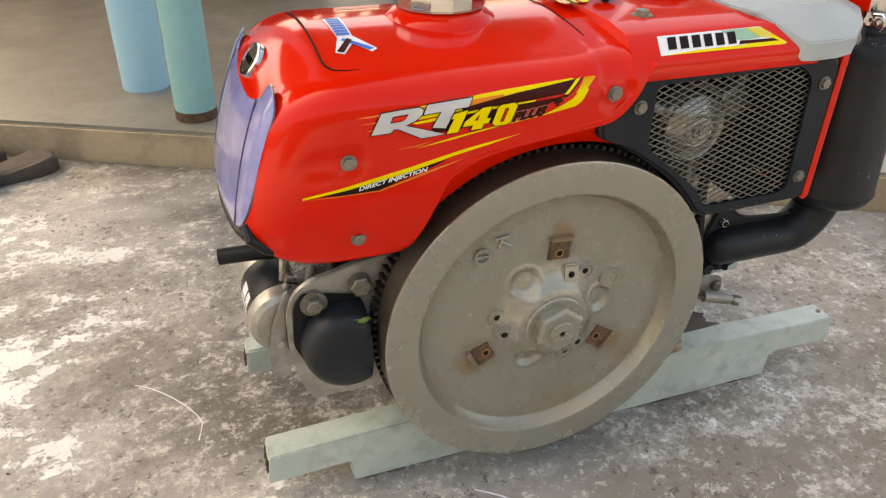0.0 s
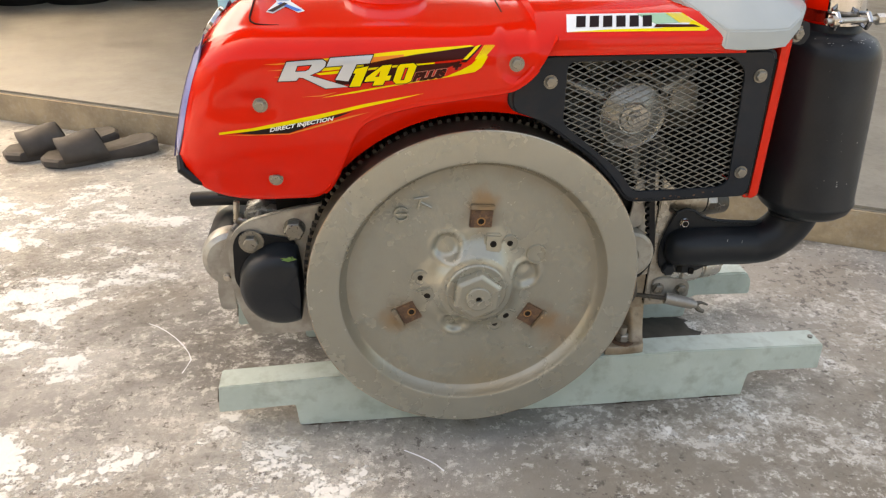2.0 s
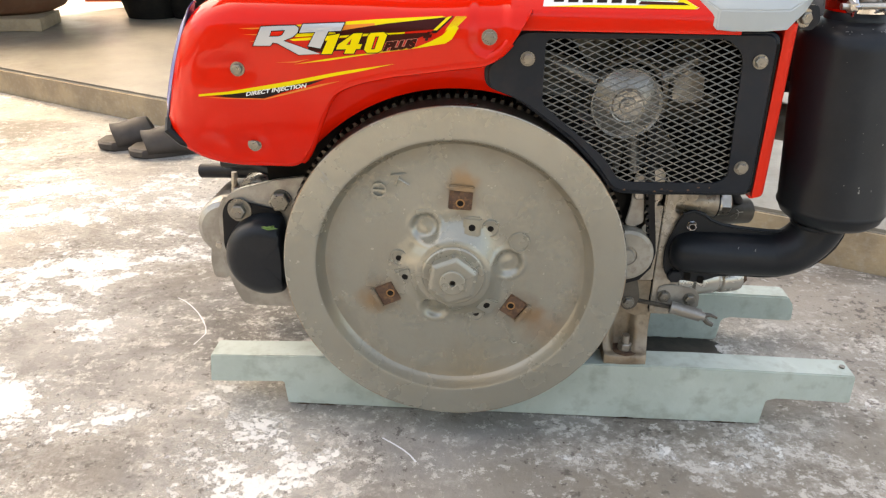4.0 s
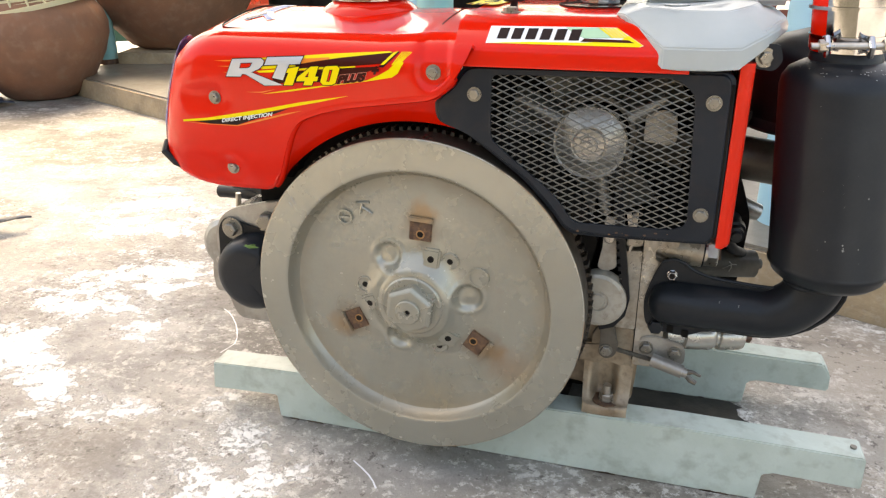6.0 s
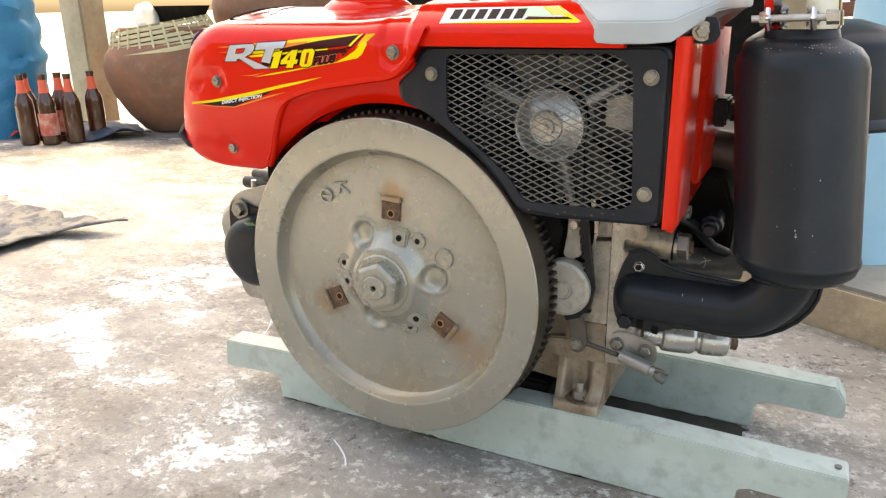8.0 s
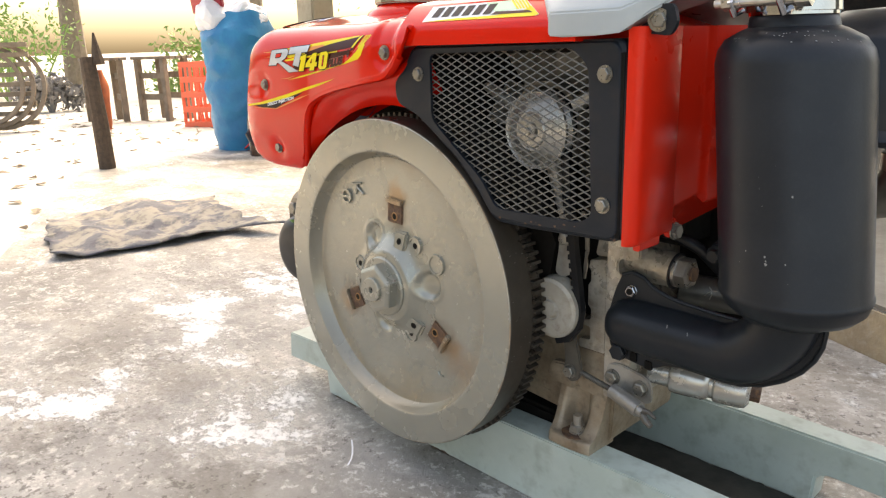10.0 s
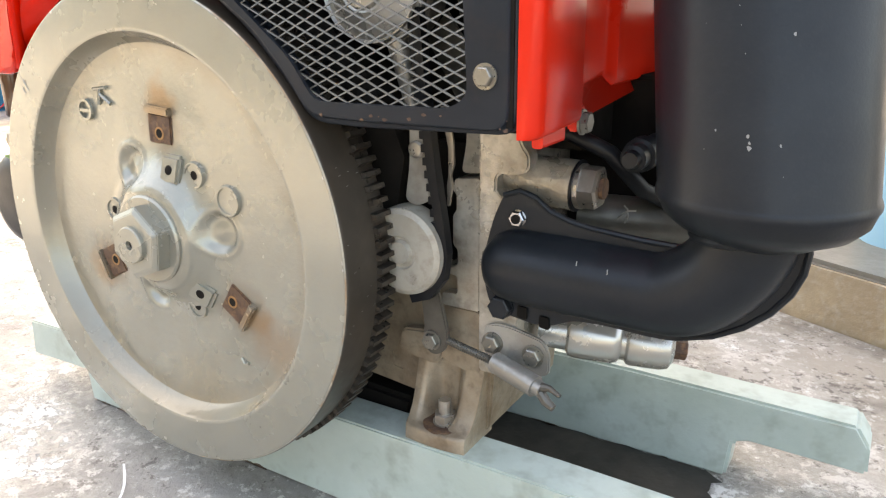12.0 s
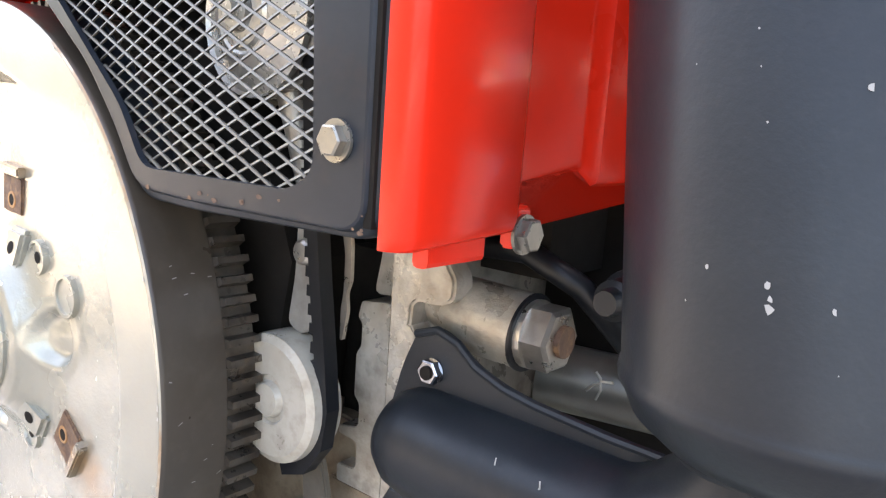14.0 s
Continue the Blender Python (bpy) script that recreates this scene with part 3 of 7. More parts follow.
for a, b in zip(rows, rows[1:]):
    for k in range(len(a)):
        j = (k + 1) % len(a)
        bm.faces.new((a[k], a[j], b[j], b[k]))
bm.faces.new(rows[0]), bm.faces.new(rows[-1][::-1])
part("inner_arch", bm, RED, bonnet, smooth=True, angle=50)
bm = bmesh.new()
box(bm, (-0.24, 0.012, 0.352), (-0.15, 0.218, 0.362))
part("under_tray", bm, DARK, bonnet)

# near-black backing added behind the ring gear; the gap's shade is its colour
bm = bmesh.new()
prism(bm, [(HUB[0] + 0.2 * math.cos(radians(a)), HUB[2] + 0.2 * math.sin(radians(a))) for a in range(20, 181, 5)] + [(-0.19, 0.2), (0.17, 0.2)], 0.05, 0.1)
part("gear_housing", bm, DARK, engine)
# headlight lens: horns beside a red tongue, wrapped round the nose
def nose_skin(y, z):
    d = max(0.0, 1 - (CY - abs(y - CY) + 0.021) / 0.034)
    return nose_x(y, z) + 0.05 * (1 - math.sqrt(1 - min(1, d) ** 2))


bm = bmesh.new()
EDGE = [0.002, 0.0035, 0.006, 0.01, 0.015, 0.021, 0.027, 0.031, 0.033, 0.035, 0.039, 0.043, 0.05, 0.058, 0.066, 0.074, 0.088, 0.1]
TOP = [0.482, 0.487, 0.491, 0.4945, 0.4975, 0.4995, 0.4995, 0.498, 0.4965, 0.494, 0.488, 0.484, 0.481, 0.479, 0.477, 0.476, 0.475, 0.4745]
LOW = [0.43, 0.41, 0.397, 0.388, 0.382, 0.378, 0.376, 0.375, 0.3745, 0.374, 0.3735, 0.373, 0.373, 0.3725, 0.3725, 0.372, 0.372, 0.372]
ys = EDGE + [CY] + [2 * CY - v for v in EDGE[::-1]]
grid = []
for v in ys:
    a = CY - abs(v - CY)
    top, low = float(np.interp(a, EDGE, TOP)), float(np.interp(a, EDGE, LOW))
    row = []
    for k in range(19):
        f = k / 18
        z = low + (top - low) * f
        rim = min(1.0, min(f, 1 - f) * 7, (a - 0.002) / 0.006)
        row.append(bm.verts.new((nose_skin(v, z) - 0.0004 - 0.0026 * smooth_step(rim), v, z)))
    grid.append(row)
for a, b in zip(grid, grid[1:]):
    for k in range(18):
        bm.faces.new((a[k], b[k], b[k + 1], a[k + 1]))
lens = part("headlight_lens", bm, LENS, bonnet, "lavender tinted clear headlight lens", smooth=True)
for side in (1, -1):
    bm = bmesh.new()
    rib = []
    for k in range(13):
        f = k / 12
        v, z = 0.04 - 0.017 * f, 0.485 - 0.105 * f
        v = v if side > 0 else 2 * CY - v
        rib.append((nose_skin(v, z) - 0.0032, v, z))
    tube(bm, rib, 0.0009, 6)
    part("lens_rib", bm, LENS_DARK, lens, smooth=True)
    bm = bmesh.new()
    rib = []
    for v, z in zip(EDGE[7::-1] + EDGE[1:7], TOP[7::-1] + LOW[1:7]):
        v = v if side > 0 else 2 * CY - v
        rib.append((nose_skin(v, z) + 0.0002, v, z))
    tube(bm, rib, 0.0009, 6)
    part("lens_gasket", bm, LENS_DARK, lens, smooth=True)
bm = bmesh.new()
pts = []
for i in range(21):
    y = 0.0 + 0.23 * i / 20
    pts.append((nose_x(y, 0.368) + 0.002 + 0.02 * (abs(y - CY) / 0.115) ** 10, y, 0.368 - 0.004 * (1 - (abs(y - CY) / 0.115) ** 4)))
tube(bm, pts, 0.004, 8)
tube(bm, [(-0.298, 0.01, 0.384), (-0.296, 0.0, 0.374), (-0.284, -0.001, 0.363), (-0.265, 0.004, 0.353), (-0.235, 0.012, 0.348)], [0.004, 0.005, 0.0045, 0.0035, 0.002], 8)
part("lower_trim", bm, RUBBER, bonnet, "black rubber lower trim")
# emblem
m = Matrix.Translation((nose_x(0.112, 0.494) + 0.0005, 0.112, 0.4965)) @ pose(0, 0, 0, 0, -52, 0)
bm = bmesh.new()
lathe(bm, [(0.021, -0.003), (0.021, 0.0008), (0.0195, 0.0016), (0.0165, 0.0016), (0.016, 0.0006), (0.0, 0.0006)], m @ Matrix.Diagonal((0.8, 1.15, 1, 1)), 32)
emblem = part("emblem", bm, CHROME, bonnet, "oval chrome and black emblem", smooth=True)
bm = bmesh.new()
lathe(bm, [(0.0, 0.001), (0.0155, 0.001), (0.0, 0.0011)], m @ Matrix.Diagonal((0.8, 1.15, 1, 1)), 32)
part("emblem_face", bm, INK, emblem)
bm = bmesh.new()
box(bm, (-0.003, -0.012, 0.001), (0.003, 0.012, 0.0018), m)
part("emblem_bar", bm, CHROME, emblem)

# seams of the tank panel on the top
def top_z(y):
    return 0.51 + 0.0135 * math.sin(max(0, min(1, (CY - abs(y - CY) - 0.011) / 0.104)) * math.pi / 2)
bm = bmesh.new()
gap = [(-0.19, 0.0125), (-0.204, 0.0128), (-0.2125, 0.0155), (-0.217, 0.022)] + [(-0.2185, 0.03 + 0.17 * k / 18) for k in range(19)]
tube(bm, [(x, y, top_z(y) - 0.0001) for x, y in gap], [0.0003] + [0.0009] * (len(gap) - 1), 6)
part("panel_gap", bm, DARK, bonnet)
bm = bmesh.new()
tube(bm, [(0.0245, 0.03 + 0.17 * k / 20, top_z(0.03 + 0.17 * k / 20) + swell(0.0245, 0.03 + 0.17 * k / 20)) for k in range(21)], 0.0009, 6)
part("panel_gap", bm, DARK, bonnet)

# fuel cap
bm = bmesh.new()
lathe(bm, [(0, 0.516), (0.056, 0.518), (0.052, 0.5245), (0.046, 0.529), (0.04, 0.533), (0, 0.533)], Matrix.Translation((-0.085, 0.117, 0)), 40)
part("filler_neck", bm, RED, bonnet, smooth=True)
bm = bmesh.new()
lathe(bm, [(0, 0.5325), (0.043, 0.5325), (0.0445, 0.534), (0.0445, 0.5465), (0.0425, 0.549), (0.0405, 0.5495), (0, 0.5495)], Matrix.Translation((-0.085, 0.117, 0)) @ Matrix.Rotation(radians(9), 4, "Z"), 14)
cap = part("fuel_cap", bm, CHROME, engine, "chrome screw fuel cap with flats round its rim", bevel=0.0009)
# the top is chrome too; the dark overhead it mirrors is painted in
bm = bmesh.new()
lathe(bm, [(0, 0.5502), (0.036, 0.5502), (0.0395, 0.5497)], Matrix.Translation((-0.085, 0.117, 0)), 48)
part("cap_top", bm, CAP_TOP, cap, "brushed top, its dark reflection put into the colour", smooth=True)

# upper body behind the bonnet
bm = bmesh.new()
prof = [(-0.02, 0.485), (-0.0205, 0.5), (-0.0185, 0.5035), (-0.001, 0.521), (0.004, 0.5235), (0.03, 0.528), (CY, 0.53), (0.2, 0.528), (0.23, 0.522), (0.25, 0.502), (0.25, 0.485)]
a = [bm.verts.new((0.05, y, z)) for y, z in prof]
b = [bm.verts.new((0.26, y, z)) for y, z in prof]
bm.faces.new(a), bm.faces.new(b[::-1])
for k in range(len(prof)):
    j = (k + 1) % len(prof)
    bm.faces.new((a[k], a[j], b[j], b[k]))
upper = part("upper_body", bm, RED, engine, smooth=True, angle=40)
hex_bolt("top_bolt", (0.091, 0.04, 0.5275), (0, 0, 1), 0.007, upper)
bm = bmesh.new()
lathe(bm, [(0, 0.528), (0.004, 0.528), (0.004, 0.534), (0.011, 0.5345), (0.0115, 0.537), (0.009, 0.539), (0, 0.5395)], Matrix.Translation((0.083, 0.095, 0)), 24)
part("rubber_stop", bm, RUBBER, upper, "black rubber bonnet stop", smooth=True)
bm = bmesh.new()
lathe(bm, [(0.042, 0.5285), (0.042, 0.531), (0.04, 0.531), (0.036, 0.529), (0, 0.529)], Matrix.Translation((0.168, 0.125, 0)), 32)
part("cap_recess", bm, DARK, upper, smooth=True)
bm = bmesh.new()
lathe(bm, [(0, 0.529), (0.02, 0.529), (0.02, 0.536), (0.036, 0.537), (0.0375, 0.541), (0.036, 0.5445), (0.022, 0.5455), (0.02, 0.549), (0, 0.549)], Matrix.Translation((0.168, 0.125, 0)), 12)
part("radiator_cap", bm, CHROME, engine, "chrome radiator cap", smooth=True, angle=20)

# grey cover
bm = bmesh.new()
half = [(0.192, CY), (0.192, 0.03), (0.2, 0.012), (0.236, -0.023), (0.25, -0.0245), (0.28, -0.024), (0.3, -0.02), (0.318, -0.008), (0.331, 0.01), (0.34, 0.035), (0.343, 0.065), (0.344, CY)]
ring_xy = half + [(x, 2 * CY - y) for x, y in half[-2:0:-1]]
loops = []
for f, z in ((0.0, 0.4885), (0.0, 0.507), (0.03, 0.5115), (0.3, 0.531), (0.36, 0.5355), (0.6, 0.5365)):
    ring = []
    for x, y in ring_xy:
        q = Vector((x, y)).lerp(Vector((0.268, min(max(y, 0.06), 0.17))), f)
        if x < 0.21:
            base = 0.527 if f < 0.01 else 0.527 + 0.004 * (f > 0.02) + 0.005 * (f > 0.25)
            zz = base + (0.004 if f == 0 and z > 0.5 else 0)
        else:
            up = smooth_step((x - 0.296) / 0.04)
            zz = z + (0.028 * up if z < 0.5 else 0.016 * up if z < 0.52 else 0.004 * up)
        ring.append(bm.verts.new((q.x, q.y, zz)))
    loops.append(ring)
bm.faces.new(loops[0][::-1]), bm.faces.new(loops[-1])
for a, b in zip(loops, loops[1:]):
    for k in range(len(a)):
        j = (k + 1) % len(a)
        bm.faces.new((a[k], a[j], b[j], b[k]))
cover = part("rear_cover", bm, COVER_GREY, engine, "pale grey moulded cover", smooth=True, angle=28, bevel=0.0012)
bm = bmesh.new()
lathe(bm, [(0, 0.5368), (0.011, 0.5362), (0.012, 0.5372), (0.0, 0.5376)], Matrix.Translation((0.245, 0.05, 0)), 24)
part("dimple", bm, COVER_GREY, cover, smooth=True)
bm = bmesh.new()
box(bm, (0.215, 0.075, 0.535), (0.345, 0.17, 0.545))
part("raised_back", bm, COVER_GREY, cover, bevel=0.004, smooth=True)

# screen guard
outer = [(0.029, 0.452), (0.03, 0.43), (0.06, 0.419), (0.078, 0.407), (0.118, 0.378), (0.145, 0.35), (0.163, 0.326), (0.2, 0.325), (0.3, 0.327), (0.3, 0.4), (0.2985, 0.4855), (0.058, 0.484), (0.045, 0.463)]
window = [(0.084, 0.477), (0.252, 0.48), (0.268, 0.466), (0.274, 0.345), (0.262, 0.338), (0.168, 0.337), (0.15, 0.362), (0.084, 0.415)]


def plate_with_hole(bm, ring, hole, y0, y1):
    """A plate of (x, z) with a hole, from y0 to y1."""
    sets = []
    for y in (y0, y1):
        o = [bm.verts.new((x, y, z)) for x, z in ring]
        i = [bm.verts.new((x, y, z)) for x, z in hole]
        es = [bm.edges.new((l[k], l[(k + 1) % len(l)])) for l in (o, i) for k in range(len(l))]
        bmesh.ops.triangle_fill(bm, use_beauty=True, edges=es)
        sets.append((o, i))
    for n in (0, 1):
        a, b = sets[0][n], sets[1][n]
        for k in range(len(a)):
            j = (k + 1) % len(a)
            bm.faces.new((a[k], a[j], b[j], b[k]))


bm = bmesh.new()
ring = rounded(outer, 0.011, 5)
mid = Vector((0.17, 0.41))
inner = [tuple(Vector(p) - (Vector(p) - mid).normalized() * 0.0038) for p in ring]
plate_with_hole(bm, inner, rounded(window, 0.008, 4), -0.013, -0.01)
guard = part("guard", bm, GUARD_BLACK, engine, "charcoal steel guard with expanded metal screen")
bm = bmesh.new()
lips = [(-0.0038, -0.013), (-0.0028, -0.0127), (-0.0022, -0.0118), (-0.0018, -0.0106), (-0.0011, -0.0101), (0.0008, -0.0099), (0.0017, -0.0092), (0.0021, -0.008), (0.0021, 0.012), (0.0, 0.012)]
rows = [[bm.verts.new((*(Vector(p) + (Vector(p) - mid).normalized() * o).to_tuple(), 0)) for p in ring] for o, _ in lips]
for row, (_, y) in zip(rows, lips):
    for v in row:
        v.co = (v.co.x, y, v.co.y)
for a, b in zip(rows, rows[1:]):
    for k in range(len(a)):
        j = (k + 1) % len(a)
        bm.faces.new((a[k], a[j], b[j], b[k]))
part("flange", bm, GUARD_BLACK, guard, smooth=True)


def inside(poly, x, z):
    hit = False
    for k in range(len(poly)):
        (x0, z0), (x1, z1) = poly[k - 1], poly[k]
        if (z0 > z) != (z1 > z) and x < x0 + (z - z0) / (z1 - z0) * (x1 - x0):
            hit = not hit
    return hit


bm = bmesh.new()
cell_w, cell_h = 0.0147, 0.0067
for family in (1, -1):
    slope = cell_h / cell_w * family
    for k in range(-60, 90):
        z_at = 0.3 + k * cell_h
        run = [x for x in np.arange(0.075, 0.285, 0.0008) if inside(window, x, z_at + slope * (x - 0.08))]
        if len(run) < 3:
            continue
        x0, x1 = float(run[0]) - 0.003, float(run[-1]) + 0.003
        a = Vector((x0, -0.0083 + 0.0003 * family, z_at + slope * (x0 - 0.08)))
        b = Vector((x1, -0.0083 + 0.0003 * family, z_at + slope * (x1 - 0.08)))
        up = Vector((-slope, 0.35, 1)).normalized() * 0.00048
        deep = Vector((0, 0.0005, 0))
        v8 = [bm.verts.new(p + s * up + t * deep) for p in (a, b) for s, t in ((-1, -1), (1, -1), (1, 1), (-1, 1))]
        for q in ((0, 1, 5, 4), (1, 2, 6, 5), (2, 3, 7, 6), (3, 0, 4, 7)):
            bm.faces.new([v8[i] for i in q])
tagged(part("screen", bm, SCREEN, guard, "grey expanded metal screen"), kind="stuff")
for x, z in ((0.068, 0.458), (0.284, 0.46), (0.285, 0.356)):
    hex_bolt("bolt", (x, -0.013, z), (0, -1, 0), 0.0054, guard, washer=1.28)

bm = bmesh.new()
rnd = random.Random(17)
for k in range(14):
    x, z, r = rnd.uniform(0.17, 0.298), rnd.choice((0.3285, 0.3295, 0.331, 0.334)), rnd.uniform(0.0003, 0.0011)
    bm.faces.new([bm.verts.new((x + r * 1.5 * rnd.uniform(0.7, 1.3) * math.cos(a), -0.0133, z + r * rnd.uniform(0.7, 1.3) * math.sin(a))) for a in np.linspace(0, 5.5, 7)])
tagged(part("rust_spot", bm, RUST, guard, "small rust spots along the lower edge"), kind="stuff")

# fan and pulley behind the screen; added near-black boxes carry the cowl's inner shade
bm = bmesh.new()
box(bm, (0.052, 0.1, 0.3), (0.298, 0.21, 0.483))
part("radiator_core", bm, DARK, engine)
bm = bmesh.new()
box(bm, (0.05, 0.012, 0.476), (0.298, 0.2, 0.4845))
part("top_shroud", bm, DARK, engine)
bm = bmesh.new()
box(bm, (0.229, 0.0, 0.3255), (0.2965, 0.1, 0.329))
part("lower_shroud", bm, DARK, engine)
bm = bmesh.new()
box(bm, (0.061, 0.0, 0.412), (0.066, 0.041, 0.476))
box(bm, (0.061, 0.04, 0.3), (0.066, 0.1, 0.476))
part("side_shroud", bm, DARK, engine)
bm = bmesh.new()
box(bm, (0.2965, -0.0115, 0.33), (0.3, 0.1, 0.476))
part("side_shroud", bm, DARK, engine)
bm = bmesh.new()
lathe(bm, [(0, 0.008), (0.004, 0.008), (0.004, 0.004), (0.008, 0.004), (0.009, 0.001), (0.015, 0.0005), (0.0165, -0.001), (0.018, -0.0005), (0.0345, -0.0075), (0.0365, -0.009), (0.0365, -0.006), (0.031, -0.011), (0.0365, -0.016), (0.0365, -0.02), (0, -0.02)], facing(0.175, 0.029, 0.405), 48)
fan = part("fan_pulley", bm, BRIGHT_ALU, engine, "dull aluminium fan pulley", smooth=True, angle=25)
bm = bmesh.new()
lathe(bm, [(0.036, 0.0), (0.041, 0.001), (0.043, -0.002), (0.043, -0.012), (0.036, -0.012)], facing(0.178, 0.048, 0.409), 48, close=True)
part("fan_ring", bm, BLADE, fan, smooth=True)
for a, n in ((31, 0.078), (157, 0.088), (-78, 0.085)):
    c, s = math.cos(radians(a)), math.sin(radians(a))
    bm = bmesh.new()
    tube(bm, [(0.178 + 0.038 * c, 0.05, 0.409 + 0.038 * s), (0.178 + n * c, 0.054, 0.409 + n * s)], [0.0075, 0.005], 12)
    part("bracket_arm", bm, ALU, fan, smooth=True)
for k in range(8):
    bm = bmesh.new()
    m = Matrix.Translation((0.178, 0.082, 0.408)) @ Matrix.Rotation(radians(45 * k + 12), 4, "Y") @ Matrix.Rotation(radians(32), 4, "Z")
    box(bm, (-0.02, -0.0008, 0.035), (0.02, 0.0008, 0.094), m)
    for v in bm.verts:
        q = m.inverted() @ v.co
        if q.z > 0.08:
            v.co = m @ Vector((q.x * 1.25, q.y, q.z))
    part("blade", bm, FAN_BLADE, fan)

bm = bmesh.new()
prism(bm, rounded([(0.226, 0.404), (0.25, 0.401), (0.259, 0.405), (0.257, 0.43), (0.246, 0.437), (0.227, 0.433)], 0.004, 3), 0.06, 0.076)
part("fan_cover_plate", bm, ALU, fan, "pale plate beside the fan", bevel=0.002)
# rear panel
bm = bmesh.new()
sec = [(-0.0105, 0.302), (-0.0112, 0.3065), (-0.0106, 0.31), (-0.0088, 0.3128), (-0.0062, 0.3142), (-0.003, 0.3147), (0.045, 0.3155), (0.049, 0.3135), (0.052, 0.307), (0.1, 0.307), (0.103, 0.309), (0.106, 0.314), (0.112, 0.3155), (0.245, 0.3155), (0.25, 0.311), (0.25, 0.303)]
cols = []
for y, x in sec:
    zl = 0.324 + (0.006 if x < 0.31 and 0.04 < y < 0.11 else 0) + (0.018 * smooth_step((y - 0.04) / 0.02))
    cols.append([bm.verts.new((x - ((0.0035 if k == 0 else 0.001 if k == 1 else 0) if x > 0.306 else 0), y, z)) for k, z in enumerate( (zl, zl + 0.0015, zl + 0.0045, 0.42, 0.491, 0.4945))])
for a, b in zip(cols, cols[1:]):
    for k in range(5):
        bm.faces.new((a[k], b[k], b[k + 1], a[k + 1]))
for k in range(5):
    bm.faces.new((cols[-1][k], cols[0][k], cols[0][k + 1], cols[-1][k + 1]))
bm.faces.new([c[0] for c in cols]), bm.faces.new([c[-1] for c in cols][::-1])
rear = part("rear_panel", bm, RED_PANEL, engine, "red rear side panel", smooth=True, angle=40)
bm = bmesh.new()
prism(bm, rounded([(0.304, 0.3175), (0.3105, 0.3175), (0.3105, 0.335), (0.304, 0.335)], 0.002, 2), 0.004, 0.034)
part("lower_tab", bm, RED_PANEL, rear)
bm = bmesh.new()
prism(bm, rounded([(0.3045, 0.32), (0.3115, 0.32), (0.3115, 0.336), (0.3045, 0.336)], 0.002, 2), 0.051, 0.061)
part("bolt_lug", bm, RED_PANEL, rear, bevel=0.001)
hex_bolt("bolt", (0.3115, 0.056, 0.3255), (1, 0, 0), 0.0066, rear, BOLT, washer=1.15)
bm = bmesh.new()
box(bm, (0.316, 0.155, 0.395), (0.33, 0.2, 0.425))
box(bm, (0.33, 0.165, 0.4), (0.337, 0.19, 0.42))
part("latch", bm, RUBBER, rear, "dark latch block", bevel=0.002)
bm = bmesh.new()
prism(bm, rounded([(0.306, 0.49), (0.308, 0.51), (0.332, 0.51), (0.336, 0.496), (0.33, 0.487)], 0.004, 3), 0.0, 0.004)
bracket = part("cover_bracket", bm, GUARD_BLACK, cover, "dark bracket under the cover")
hex_bolt("bolt", (0.321, 0.0, 0.4985), (0.25, -1, 0), 0.0058, bracket)

# ---- flywheel ----
WHEEL = Matrix.Translation(HUB) @ FRONT
bm = bmesh.new()
prof = [(0.036, 0.017), (0.041, 0.015), (0.048, 0.0085), (0.058, 0.0028), (0.07, 0.0), (0.136, -0.001)]
fine = [(float(r), float(np.interp(r, [a for a, _ in prof], [b for _, b in prof]))) for r in np.arange(0.0375, 0.1, 0.001)]
fine = [(r, sum(float(np.interp(r + d, [a for a, _ in prof], [b for _, b in prof])) for d in (-0.004, -0.002, 0, 0.002, 0.004)) / 5 if r > 0.042 else h) for r, h in fine]
lathe(bm, [(0.0, 0.017), (0.036, 0.017)] + fine + [(0.136, -0.001), (0.1425, 0.0005), (0.1465, 0.005), (0.149, 0.0115), (0.1505, 0.0142), (0.152, 0.0148), (0.1532, 0.0148), (0.183, 0.0148), (0.1842, 0.0147), (0.1852, 0.0141), (0.1857, 0.013), (0.1857, 0.0118), (0.1857, -0.0168), (0.1857, -0.0178), (0.17, -0.0178), (0, -0.0178)], WHEEL, 200)
hs, rs = [a for _, a in fine], [a for a, _ in fine]
for v in bm.verts:
    # the hub runs out in three lobes, towards the screw tabs
    r = math.hypot(v.co.x - HUB[0], v.co.z - HUB[2])
    if v.co.y < 0.003 and 0.0378 < r < 0.099:
        k = 1.12 - 0.2 * math.cos(3 * (math.atan2(v.co.z - HUB[2], v.co.x - HUB[0]) - radians(74)))
        v.co.y = -float(np.interp(0.0375 + (r - 0.0375) * k, rs, hs))
for v in bm.verts:
    if v.co.y < 0.003:
        for x, z, r in ((-0.03, 0.2755, 0.0165), (0.0605, 0.2355, 0.0165), (-0.0185, 0.1785, 0.0165)):
            d = math.hypot(v.co.x - x, v.co.z - z) / r
            if d < 1.35:
                f = 1 - smooth_step((d - 0.62) / 0.36)
                v.co.y += (0.0042 - 0.0016 * max(0, 1 - d * 2)) * f - 0.0012 * math.exp(-((d - 1.08) / 0.15) ** 2)
wheel = part("flywheel", bm, [STAINED, RIM_EDGE, GREY_PAINT, WORN_EDGE], engine, "grey painted cast flywheel with rust stains", smooth=True, angle=32)
for f in wheel.data.polygons:
    c = f.center
    if math.hypot(c.x - HUB[0], c.z - HUB[2]) > 0.1854:
        f.material_index = 1
    elif math.hypot(c.x - HUB[0], c.z - HUB[2]) > 0.1836:
        f.material_index = 3
    elif math.hypot(c.x - HUB[0], c.z - HUB[2]) > 0.151:
        f.material_index = 2
bm = bmesh.new()
n_teeth = 126
